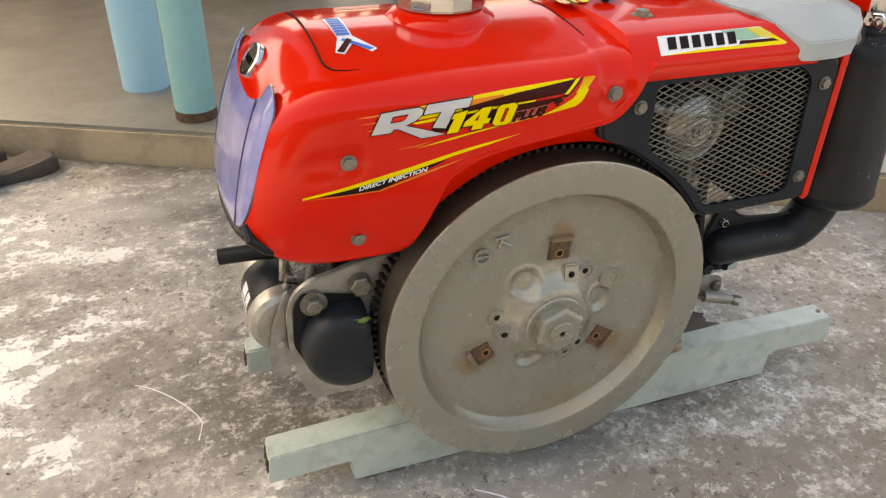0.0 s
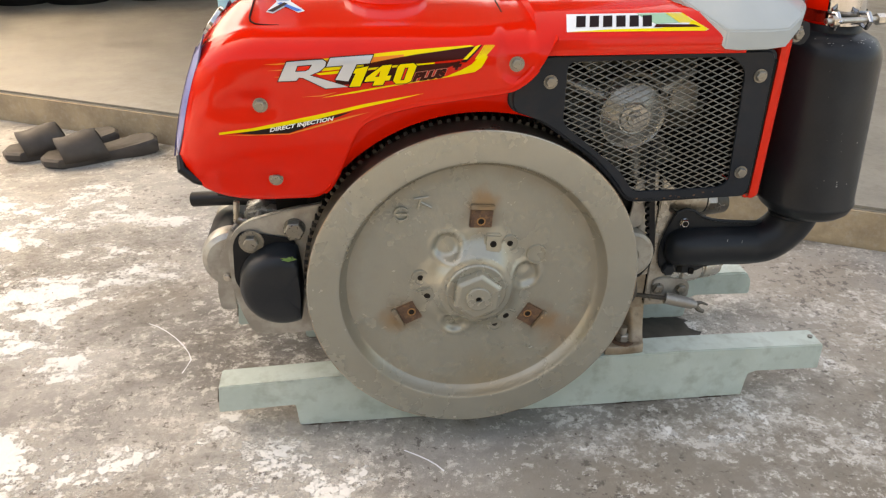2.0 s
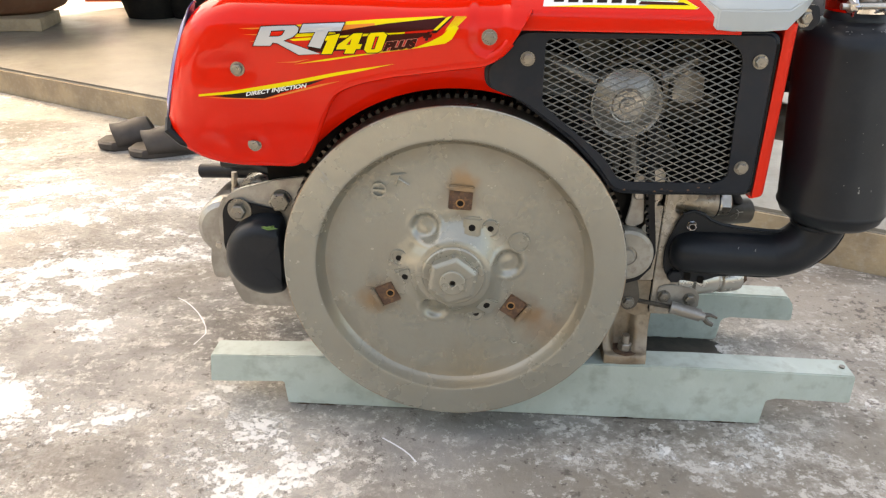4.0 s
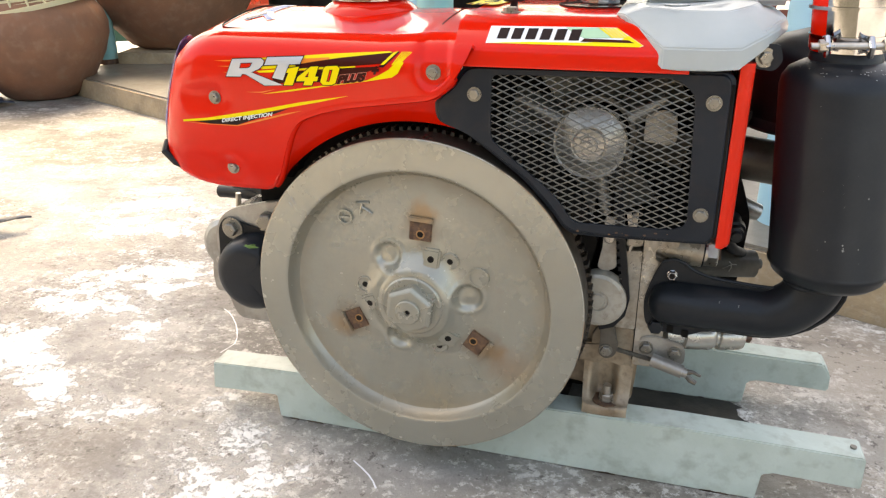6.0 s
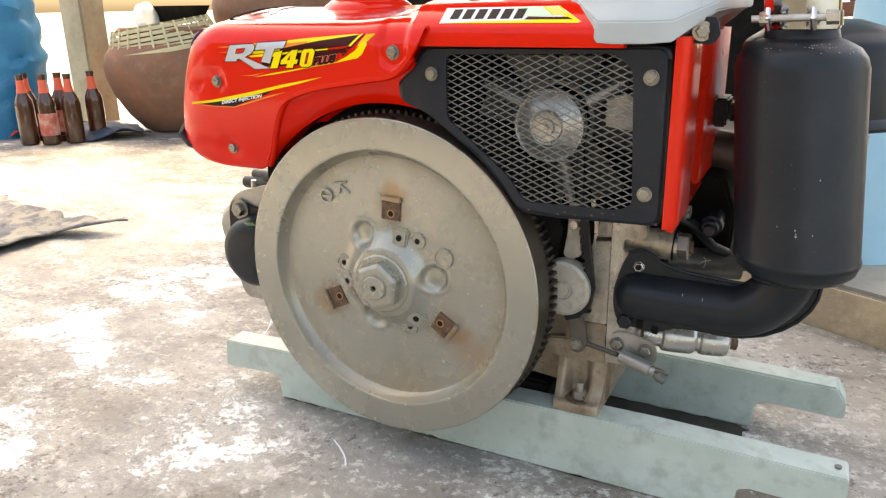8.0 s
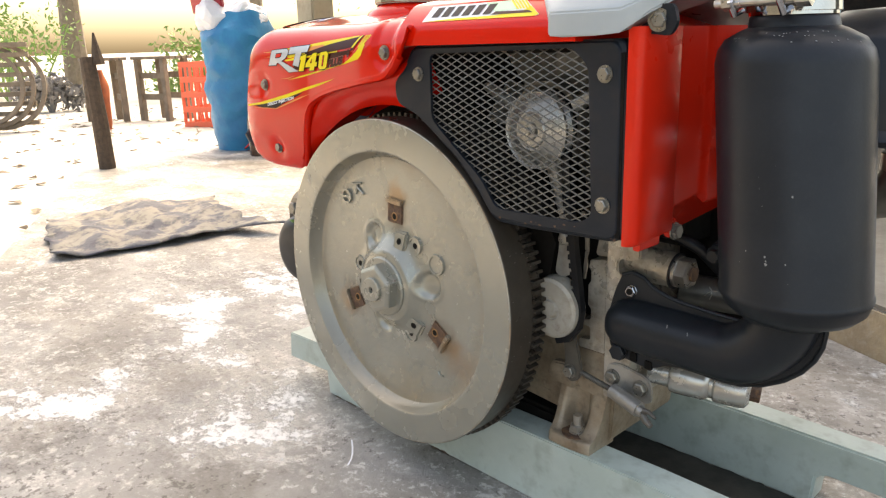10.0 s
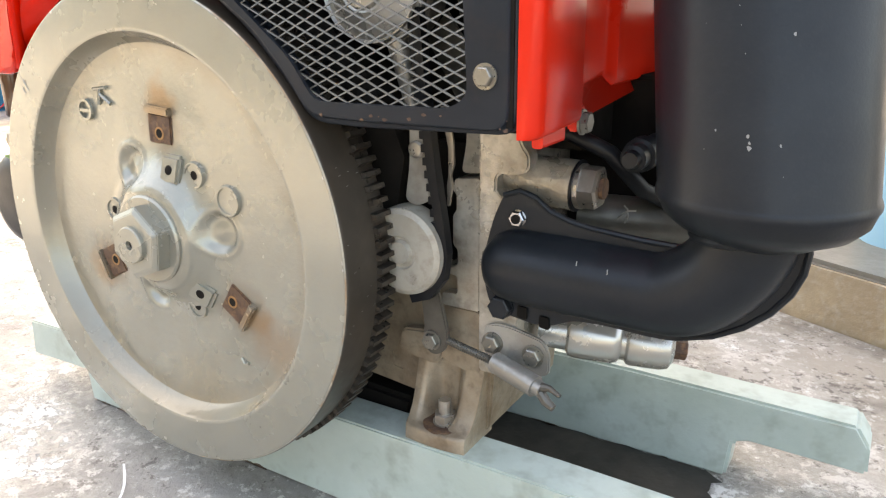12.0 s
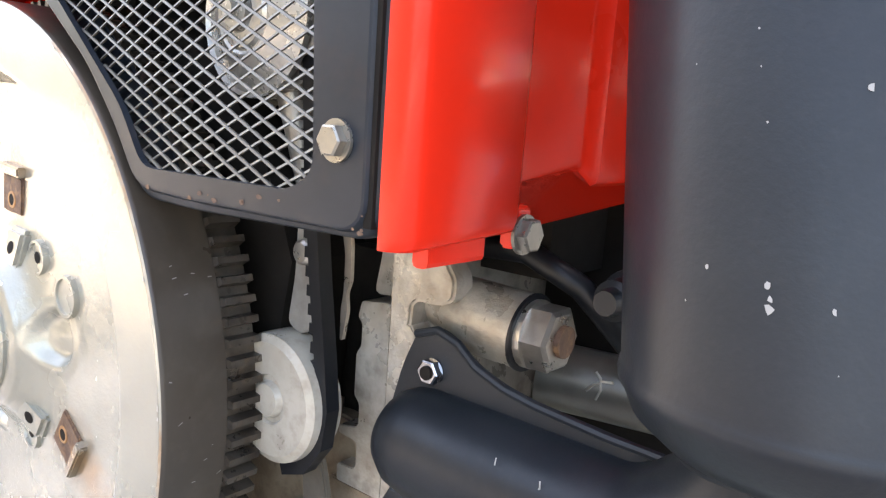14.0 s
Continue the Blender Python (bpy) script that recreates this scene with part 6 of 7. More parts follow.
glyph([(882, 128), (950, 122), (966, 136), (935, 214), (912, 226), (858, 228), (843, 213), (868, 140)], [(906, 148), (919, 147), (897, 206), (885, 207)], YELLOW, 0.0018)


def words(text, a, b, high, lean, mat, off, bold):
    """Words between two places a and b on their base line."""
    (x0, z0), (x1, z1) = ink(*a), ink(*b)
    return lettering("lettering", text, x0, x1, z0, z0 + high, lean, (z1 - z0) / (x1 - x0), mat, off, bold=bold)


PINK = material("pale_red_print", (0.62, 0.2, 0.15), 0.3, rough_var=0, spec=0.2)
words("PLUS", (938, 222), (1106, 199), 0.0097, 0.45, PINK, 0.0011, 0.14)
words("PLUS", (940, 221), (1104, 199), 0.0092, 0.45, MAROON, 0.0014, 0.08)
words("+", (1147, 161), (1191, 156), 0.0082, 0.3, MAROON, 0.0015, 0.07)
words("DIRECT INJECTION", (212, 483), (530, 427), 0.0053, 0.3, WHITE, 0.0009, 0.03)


# maker's plate sticker on the slanted edge: the name is drawn as plain bars
def on_slant(x, s, off):
    """s runs 0 to 1 up the slanted edge."""
    return Vector((x, -0.0185 + 0.0175 * s - off * 0.7, 0.5035 + 0.0175 * s + off * 0.7))


def slant(name, pts, mat, off):
    return decal(name, pts, mat, off, on_slant, False)


slant("sticker", [(0.079, 0.14), (0.081, 0.93), (0.195, 0.97), (0.22, 0.2), (0.217, 0.14)], WHITE, 0.0003)
slant("sticker_stripe", [(0.08, 0.14), (0.12, 0.24), (0.17, 0.27), (0.2, 0.42), (0.206, 0.62), (0.2195, 0.2), (0.216, 0.13)], YELLOW, 0.0005)
slant("sticker_stripe", [(0.168, 0.45), (0.206, 0.42), (0.212, 0.3), (0.165, 0.3)], MAROON, 0.0006)
slant("sticker_stripe", [(0.15, 0.93), (0.182, 0.95), (0.194, 0.5), (0.168, 0.46), (0.16, 0.6)], GREEN_FOIL, 0.0005)
for k in range(5):
    slant("sticker_stripe", [(0.179 + k * 0.0036, 0.94), (0.1816 + k * 0.0036, 0.94), (0.1945 + k * 0.0034, 0.5), (0.192 + k * 0.0034, 0.5)], YELLOW, 0.0007)
for k in range(6):
    a = 0.0885 + k * 0.0131
    slant("sticker_bar", [(a, 0.34), (a + 0.002, 0.84), (a + 0.0112, 0.85), (a + 0.0092, 0.35)], INK, 0.0007)


# small stickers on the top
def flat_print(name, pts, mat, z, parent):
    bm = bmesh.new()
    bm.faces.new([bm.verts.new((x, y, z)) for x, y in pts])
    return part(name, bm, mat, parent)


def top_print(name, pts, mat, up, parent):
    """A print that follows the crowned top."""
    bm = bmesh.new()
    bm.faces.new([bm.verts.new((x, y, 0)) for x, y in pts]).normal_update()
    bmesh.ops.triangulate(bm, faces=bm.faces[:])
    for _ in range(3):
        bmesh.ops.subdivide_edges(bm, edges=[e for e in bm.edges if e.calc_length() > 0.012], cuts=1)
        bmesh.ops.triangulate(bm, faces=bm.faces[:])
    for v in bm.verts:
        v.co.z = top_z(v.co.y) + 0.0006 + up
    return part(name, bm, mat, parent)


st = top_print("top_sticker", [(-0.198, 0.124), (-0.181, 0.128), (-0.182, 0.072), (-0.167, 0.044), (-0.173, 0.039), (-0.186, 0.056), (-0.197, 0.038), (-0.204, 0.042), (-0.196, 0.07)], WHITE, 0.0, bonnet)
for k in range(7):
    a = 0.074 + k * 0.0072
    top_print("sticker_bar", [(-0.1955, a), (-0.1835, a), (-0.1835, a + 0.0058), (-0.1955, a + 0.0058)], BLUE, 0.0004, st)
top_print("sticker_bar", [(-0.1695, 0.0445), (-0.1745, 0.042), (-0.1945, 0.064), (-0.191, 0.068)], BLUE, 0.0004, st)
top_print("sticker_bar", [(-0.2025, 0.043), (-0.197, 0.0405), (-0.1845, 0.063), (-0.188, 0.067)], MAROON, 0.0006, st)
zt = 0.5312
lab = flat_print("top_label", rounded([(0.032, 0.09), (0.038, 0.18), (0.078, 0.18), (0.066, 0.096), (0.06, 0.09)], 0.006, 3), YELLOW, zt, upper)
lettering("lettering", "3", 0.045, 0.06, 0.118, 0.15, 0, 0, MAROON, 0.0, place=lambda x, z, off: Vector((x, z, zt + 0.0004)), bold=0.02, parent=lab)
for k in range(3):
    flat_print("label_bar", [(0.034 + k * 0.008, 0.088), (0.0385 + k * 0.008, 0.088), (0.0395 + k * 0.008, 0.104), (0.035 + k * 0.008, 0.104)], MAROON if k == 1 else RED, zt + 0.0003, lab)
    flat_print("label_bar", [(0.036 + k * 0.007, 0.146), (0.04 + k * 0.007, 0.146), (0.04 + k * 0.007, 0.164), (0.036 + k * 0.007, 0.164)], RED, zt + 0.0003, lab)

# ---- things on the floor ----
def flip_flop(x, y, turn, label):
    ob = thing("slipper", (x, y, 0), label, "slipper", "pair of slippers by the kerb")
    m = pose(x, y, 0, 0, 0, turn)
    bm = bmesh.new()
    out = [(-0.13, 0.0), (-0.125, 0.03), (-0.09, 0.042), (-0.02, 0.036), (0.05, 0.046), (0.1, 0.045), (0.128, 0.022), (0.132, -0.005), (0.118, -0.036), (0.06, -0.045), (-0.02, -0.034), (-0.09, -0.04), (-0.125, -0.028)]
    loops = []
    for f, z in ((0.94, 0.0), (1.0, 0.006), (1.0, 0.018), (0.94, 0.023), (0.8, 0.021)):
        loops.append([bm.verts.new(m @ Vector((a * f, b * f, z + (0.012 * smooth_step((-a - 0.02) / 0.1) if z > 0.01 else 0)))) for a, b in out])
    bm.faces.new(loops[0][::-1]), bm.faces.new(loops[-1])
    for a, b in zip(loops, loops[1:]):
        for k in range(len(a)):
            j = (k + 1) % len(a)
            bm.faces.new((a[k], a[j], b[j], b[k]))
    part("sole", bm, SANDAL, ob, smooth=True)
    bm = bmesh.new()
    rows = []
    for i in range(13):
        a = math.pi * i / 12
        w = 0.05 * (1 - 0.35 * math.sin(a))
        yy, zz = -0.047 * math.cos(a), 0.012 + 0.06 * math.sin(a) ** 0.8
        rows.append([bm.verts.new(m @ Vector((0.035 + 0.03 * math.sin(a) + s * w - (0.025 if s < 0 else 0) * math.sin(a), yy, zz - (0.012 * math.sin(a) if s > 0 else 0)))) for s in (-1, -0.3, 0.3, 1)])
    for a, b in zip(rows, rows[1:]):
        for k in range(3):
            bm.faces.new((a[k], a[k + 1], b[k + 1], b[k]))
    strap = part("strap", bm, SANDAL, ob, smooth=True)
    strap.modifiers.new("thick", "SOLIDIFY").thickness = 0.005
    return ob


flip_flop(-0.835, 1.11, 205, "brown foam slip-on sandal lying on the concrete floor")
flip_flop(-0.73, 1.055, 203, "brown foam slip-on sandal beside its pair")


def crumpled(name, outline, z, high, mat, label, category, seed, cuts=5):
    """A cloth lying on the floor, crumpled."""
    bm = bmesh.new()
    f = bm.faces.new([bm.verts.new((x, y, 0)) for x, y in outline])
    f.normal_update()
    bmesh.ops.triangulate(bm, faces=[f])
    for _ in range(cuts):
        long = [e for e in bm.edges if e.calc_length() > 0.035]
        bmesh.ops.subdivide_edges(bm, edges=long, cuts=1)
        bmesh.ops.triangulate(bm, faces=bm.faces[:])
    for v in bm.verts:
        n1 = noise.noise(Vector((v.co.x * 4 + seed, v.co.y * 9, 0.3)))
        n2 = noise.noise(Vector((v.co.x * 14, v.co.y * 22 + seed, 0.7)))
        v.co.x += 0.02 * n2
        v.co.y += 0.02 * noise.noise(Vector((v.co.y * 11, v.co.x * 17, seed)))
        v.co.z = z + high * max(0.0, 0.45 + 0.9 * n1 + 0.45 * n2)
    ob = part(name, bm, mat, smooth=True)
    ob.modifiers.new("thick", "SOLIDIFY").thickness = 0.004
    return tagged(ob, label, category)


crumpled("floor_mat", [(-1.3, 0.0), (-1.5, 0.05), (-1.74, 0.12), (-1.78, 0.35), (-1.72, 0.64), (-1.5, 0.56), (-1.25, 0.5), (-1.09, 0.535), (-1.13, 0.49), (-1.2, 0.42), (-1.22, 0.2)], 0.004, 0.03, CLOTH, "crumpled grey worn cloth lying on the concrete floor", "cloth", 1)
for x, y, n, tone in ((-2.71, 1.36, 0.045, (0.7, 0.03, 0.02)), (-2.66, 1.4, 0.035, (0.8, 0.25, 0.02)), (-2.745, 1.335, 0.028, (0.75, 0.6, 0.05))):
    crumpled("plastic_wrapper", [(x - n, y - n * 0.6), (x + n * 0.2, y - n), (x + n, y - n * 0.3), (x + n * 0.7, y + n * 0.7), (x - n * 0.4, y + n)], 0.004, 0.09, material("wrapper", tone, 0.35, rough_var=0), "small bright crumpled plastic wrapper beside the blue sack", "litter", x * 7, 3)
crumpled("dark_cloth", [(-2.7, 1.35), (-2.3, 1.4), (-2.2, 1.62), (-2.4, 1.75), (-2.75, 1.65)], 0.004, 0.035, material("dark_blue_cloth", (0.04, 0.06, 0.1), 0.9, other=(0.02, 0.025, 0.04), size=12), "dark blue cloth lying beside the clay pot", "cloth", 4)

# leaf bits, grit and a chalk-like scratch on the floor
bm = bmesh.new()
rnd = random.Random(3)
for _ in range(240):
    u, v = rnd.uniform(-1.2, 2.2), rnd.uniform(-0.7, 0.74)
    p = U * u + V * v
    if -0.33 < p.x < 0.5 and 0.0 < p.y < 0.3:
        continue
    r = rnd.uniform(0.0006, 0.0024)
    a = rnd.uniform(0, 6.3)
    d, e = Vector((math.cos(a), math.sin(a), 0)), Vector((-math.sin(a), math.cos(a), 0))
    q = Vector((p.x, p.y, 0.0004))
    bm.faces.new([bm.verts.new(q + d * r * 1.6), bm.verts.new(q + e * r * 0.6 + Vector((0, 0, r * 0.5))), bm.verts.new(q - d * r * 1.5), bm.verts.new(q - e * r * 0.7)])
tagged(part("floor_grit", bm, DARK_WOOD), "scattered dark grit and leaf bits on the floor", "grit", kind="stuff")


def scratch(pts, wide):
    bm = bmesh.new()
    rows = []
    for k, p in enumerate(pts):
        p = Vector((*p, 0.0006))
        d = Vector((*pts[min(k + 1, len(pts) - 1)], 0)) - Vector((*pts[max(k - 1, 0)], 0))
        n = Vector((-d.y, d.x, 0)).normalized() * wide * (0.4 + 0.6 * abs(math.sin(k * 1.7 + 0.6)))
        rows.append((bm.verts.new(p - n), bm.verts.new(p + n)))
    for a, b in zip(rows, rows[1:]):
        bm.faces.new((a[0], a[1], b[1], b[0]))
    return tagged(part("floor_scratch", bm, WHITE), "thin pale scratch on the concrete floor", "scratch", kind="structure")

scratch([(-0.457, 0.303), (-0.44, 0.292), (-0.424, 0.277), (-0.408, 0.259), (-0.393, 0.238), (-0.381, 0.217), (-0.375, 0.2), (-0.378, 0.185), (-0.382, 0.169)], 0.0011)
scratch([(-0.081, -0.017), (-0.066, -0.027), (-0.053, -0.037), (-0.044, -0.046), (-0.036, -0.057)], 0.0013)

# ---- pots, bottles and clutter at the end of the platform ----
def clay_pot(x, y, z, r, h, label):
    ob = thing("clay_pot", (x, y, z), label, "pot", "clay water pots")
    prof = [(0, 0.0), (0.42, 0.0), (0.52, 0.03), (0.72, 0.18), (0.9, 0.38), (0.99, 0.56), (1.0, 0.66), (0.95, 0.78), (0.82, 0.88), (0.68, 0.94), (0.66, 0.97), (0.72, 1.0), (0.7, 1.01), (0.62, 0.98), (0.6, 0.9), (0, 0.88)]
    bm = bmesh.new()
    lathe(bm, [(a * r, b * h) for a, b in prof], Matrix.Translation((x, y, z)), 56)
    part("jar", bm, CLAY, ob, smooth=True)
    bm = bmesh.new()
    lathe(bm, [(0.66 * r, 0.965 * h), (0.73 * r, 0.97 * h), (0.75 * r, 1.0 * h), (0.72 * r, 1.03 * h), (0.64 * r, 1.02 * h)], Matrix.Translation((x, y, z)), 56, close=True)
    part("rim", bm, CLAY, ob, smooth=True)
    return ob


clay_pot(-2.24, 1.84, 0.0, 0.29, 0.44, "orange-brown clay water pot with a plastic basket on it")
clay_pot(-2.02, 2.5, 0.13, 0.42, 0.62, "large brown clay water pot on a stone slab")

BASKET = material("cream_plastic", (0.55, 0.5, 0.32), 0.5, rough_var=0)


def basket(x, y, z, r, h):
    ob = thing("plastic_basket", (x, y, z), "cream slatted plastic basket upside down on the clay pot", "basket")
    m = Matrix.Translation((x, y, z)) @ pose(0, 0, 0, 6, -7, 0)
    bm = bmesh.new()
    lathe(bm, [(r, 0), (r * 1.06, 0.0), (r * 1.06, 0.018), (r, 0.018)], m, 48, close=True)
    part("rim_hoop", bm, BASKET, ob, smooth=True, angle=30)
    for k in (0.2, 0.37, 0.54, 0.71, 0.88):
        bm = bmesh.new()
        q = r * (1 - 0.18 * k)
        lathe(bm, [(q - 0.003, h * k - 0.0075), (q + 0.001, h * k - 0.0075), (q + 0.001, h * k + 0.0075), (q - 0.003, h * k + 0.0075)], m, 48, close=True)
        part("hoop", bm, BASKET, ob, smooth=True, angle=30)
    bm = bmesh.new()
    for k in range(26):
        a = 2 * math.pi * k / 26
        tube(bm, [m @ Vector((q * math.cos(a), q * math.sin(a), t)) for q, t in ((r, 0.01), (r * 0.82, h))], 0.005, 6)
    part("ribs", bm, BASKET, ob)
    bm = bmesh.new()
    lathe(bm, [(0, h), (r * 0.8, h), (r * 0.78, h - 0.006), (0, h - 0.006)], m, 40)
    part("base", bm, BASKET, ob)
    return ob


basket(-2.25, 1.83, 0.35, 0.25, 0.12)
bm = bmesh.new()
lathe(bm, [(0, 0), (0.055, 0), (0.066, 0.012), (0.068, 0.05), (0.05, 0.062), (0, 0.065)], Matrix.Translation((-2.36, 1.8, 0.482)) @ pose(0, 0, 0, 0, 78, 20), 28)
tagged(part("tin_mug", bm, WHITE, smooth=True), "white mug lying on the cream plastic basket", "mug")
bm = bmesh.new()
lathe(bm, [(0, 0.0), (0.09, 0.0), (0.13, 0.07), (0.135, 0.07), (0.1, 0.0)], Matrix.Translation((-2.3, 1.98, 0.47)), 30)
tagged(part("dark_bowl", bm, DARK, smooth=True), "dark dented bowl resting on the plastic basket", "bowl")


def bottle(x, y, label, full):
    ob = thing("beer_bottle", (x, y, 0), label, "bottle", "empty bottles by the clay pot")
    bm = bmesh.new()
    lathe(bm, [(0, 0.003), (0.03, 0.0), (0.036, 0.006), (0.036, 0.16), (0.033, 0.18), (0.018, 0.215), (0.0145, 0.235), (0.0145, 0.272), (0.016, 0.273), (0.016, 0.283), (0, 0.285)], Matrix.Translation((x, y, 0)), 28)
    part("glass", bm, BOTTLE, ob, smooth=True)
    bm = bmesh.new()
    lathe(bm, [(0.0203, 0.211), (0.0152, 0.235), (0.0152, 0.262)], Matrix.Translation((x, y, 0)), 28)
    part("neck_foil", bm, RED_PLASTIC, ob, smooth=True)
    if full:
        bm = bmesh.new()
        lathe(bm, [(0.0365, 0.04), (0.0365, 0.13)], Matrix.Translation((x, y, 0)), 28)
        part("paper_label", bm, material("red_and_cream_label", (0.55, 0.3, 0.22), 0.6, other=(0.5, 0.06, 0.04), size=30, mix=0.8), ob, smooth=True)
    return ob


for n, (x, y) in enumerate(((-2.42, 1.31), (-2.5, 1.27), (-2.36, 1.38), (-2.46, 1.41), (-2.37, 1.5), (-2.56, 1.33))):
    bottle(x, y, "empty brown glass bottle with a red neck foil" if n % 3 else "empty brown glass bottle with a red and cream label", n % 3 == 0)

bm = bmesh.new()
box(bm, (-0.19, -0.13, 0.0), (0.19, 0.13, 0.05), pose(-1.98, 2.36, 0.0805, 0, 0, 12))
bmesh.ops.subdivide_edges(bm, edges=bm.edges[:], cuts=3, use_grid_fill=True)
for v in bm.verts:
    v.co += 0.006 * noise.noise_vector(v.co * 18)
    v.co.z = max(v.co.z, 0.0805)
tagged(part("stone_slab", bm, KERB), "rough concrete slab under the large clay pot", "slab")
bm = bmesh.new()
box(bm, (-2.19, 1.88, 0.0), (-2.06, 1.96, 0.065))
tagged(part("foam_block", bm, WHITE, bevel=0.008), "white block beside the clay pot", "block")
bm = bmesh.new()
box(bm, (-2.95, 1.84, -0.1), (-2.8, 1.98, 2.45))
tagged(part("wooden_post", bm, PALE_POST, bevel=0.008), "weathered square timber house post", "post")

# sack of rubbish
sack = thing("blue_sack", (-2.84, 1.42, 0.0), "tall stuffed blue woven plastic sack, open at the top", "sack")
bm = bmesh.new()
rows = []
for i in range(31):
    t = i / 30
    ring = []
    for k in range(56):
        a = 2 * math.pi * k / 56
        r = 0.165 * (0.9 + 0.18 * math.sin(t * 2.6)) * (1 - 0.12 * smooth_step((t - 0.85) / 0.15))
        p = Vector((-2.84 + r * math.cos(a), 1.42 + 1.05 * r * math.sin(a), 0.64 * t))
        p += 0.035 * noise.noise_vector(Vector((p.x * 5, p.y * 5, p.z * 9))) * (0.2 + t) + 0.014 * noise.noise_vector(Vector((p.x * 14, p.y * 14, p.z * 22))) * min(1, t * 4)
        p.z = max(p.z, 0.0) if i else 0.0
        ring.append(bm.verts.new(p))
    rows.append(ring)
for a, b in zip(rows, rows[1:]):
    for k in range(56):
        j = (k + 1) % 56
        bm.faces.new((a[k], a[j], b[j], b[k]))
bm.faces.new(rows[0][::-1])
part("bag", bm, BLUE_SACK, sack, smooth=True)
rnd = random.Random(8)
for k in range(9):
    bm = bmesh.new()
    c = Vector((-2.84 + rnd.uniform(-0.13, 0.13), 1.42 + rnd.uniform(-0.13, 0.13), 0.62 + rnd.uniform(0, 0.06)))
    bmesh.ops.create_icosphere(bm, subdivisions=3, radius=rnd.uniform(0.05, 0.09), matrix=Matrix.Translation(c))
    for v in bm.verts:
        v.co += 0.03 * noise.noise_vector(v.co * 12) + 0.012 * noise.noise_vector(v.co * 35)
    part("plastic_wad", bm, WHITE, sack, "crumpled white plastic in the sack")
bm = bmesh.new()
box(bm, (-0.1, -0.012, -0.12), (0.1, 0.012, 0.1), Matrix.Translation((-2.9, 1.3, 0.71)) @ pose(0, 0, 0, 40, 25, 30))
part("red_packet", bm, material("red_packet", (0.35, 0.02, 0.03), 0.4, rough_var=0), sack, bevel=0.005)


def soft_bag(x, y, z0, r, flat, h, mat, seed, label):
    """A limp plastic bag, creased all over."""
    bm = bmesh.new()
    rows = []
    for i in range(17):
        t = i / 16
        ring = []
        for k in range(32):
            a = 2 * math.pi * k / 32
            q = r * (0.75 + 0.35 * math.sin(t * 2.7)) * (1 - 0.45 * smooth_step((t - 0.7) / 0.3))
            p = Vector((x + q * math.cos(a), y + flat * q * math.sin(a), z0 + h * t))
            p += 0.28 * r * noise.noise_vector(p * 11 + Vector((seed, 0, 0))) * min(1, t * 5)
            ring.append(bm.verts.new((p.x, p.y, max(p.z, z0))))
        rows.append(ring)
    for a, b in zip(rows, rows[1:]):
        for k in range(32):
            j = (k + 1) % 32
            bm.faces.new((a[k], a[j], b[j], b[k]))
    bm.faces.new(rows[0][::-1]), bm.faces.new(rows[-1])
    tagged(part("plastic_bag", bm, mat, smooth=True), label, "bag")


soft_bag(-2.43, 2.2, 0.0, 0.075, 1.0, 0.42, material("red_and_white_plastic", (0.45, 0.02, 0.03), 0.4, other=(0.75, 0.72, 0.7), size=14, mix=0.9, edge=0.03), 3, "red and white plastic bag standing behind the clay pots")
soft_bag(-2.79, 0.7, 0.16, 0.045, 0.7, 0.26, material("faded_orange_plastic", (0.62, 0.16, 0.06), 0.6, other=(0.4, 0.09, 0.04), size=20), 7, "faded orange bag hanging on the dark timber stump")


def crate(x, y, z, w, h, turn, label):
    ob = thing("plastic_crate", (x, y, z), label, "crate")
    m = pose(x, y, z, 0, 0, turn)
    for k in range(4):
        q = m @ Matrix.Rotation(math.pi / 2 * k, 4, "Z")
        bm = bmesh.new()
        nx, nz = 17, 9
        xs = [-w / 2 + w * (i // 2 + (0.22 if i % 2 else 0.0)) / 8.22 for i in range(nx + 1)]
        zs = [h * (i // 2 + (0.36 if i % 2 else 0.0)) / 4.36 for i in range(nz + 1)]
        vs = [[bm.verts.new(q @ Vector((a, -w / 2, b))) for b in zs] for a in xs]
        for i in range(nx):
            for n in range(nz):
                if i % 2 == 0 or n % 2 == 0:
                    bm.faces.new((vs[i][n], vs[i + 1][n], vs[i + 1][n + 1], vs[i][n + 1]))
        part("side", bm, RED_PLASTIC, ob).modifiers.new("thick", "SOLIDIFY").thickness = 0.013
    return ob


crate(-5.0, 2.42, -0.1, 0.42, 0.5, 25, "orange-red slatted plastic crate standing in the yard")
crate(-1.9, 3.4, 0.08, 0.36, 0.34, 10, "orange-red slatted plastic crate on the platform")


def slat_stool(x, y, z, turn, label):
    ob = thing("wooden_stool", (x, y, z), label, "stool", "slatted stools in the yard")
    m = pose(x, y, z, 0, 0, turn)
    for sx_ in (-0.15, 0.15):
        for sy_ in (-0.12, 0.12):
            bm = bmesh.new()
            box(bm, (sx_ - 0.025, sy_ - 0.025, 0), (sx_ + 0.025, sy_ + 0.025, 0.52), m)
            part("leg", bm, WOOD, ob, bevel=0.004)
    for k in range(5):
        bm = bmesh.new()
        box(bm, (-0.2, -0.15 + k * 0.068, 0.52), (0.2, -0.1 + k * 0.068, 0.545), m)
        part("slat", bm, WOOD, ob)
    for t in (0.18, 0.36):
        for b in (-0.12, 0.12):
            bm = bmesh.new()
            box(bm, (-0.15, b - 0.005, t), (0.15, b + 0.005, t + 0.05), m)
            part("rail", bm, WOOD, ob)
    return ob


slat_stool(-5.9, 2.35, -0.1, 20, "weathered slatted wooden stool in the sunny yard")
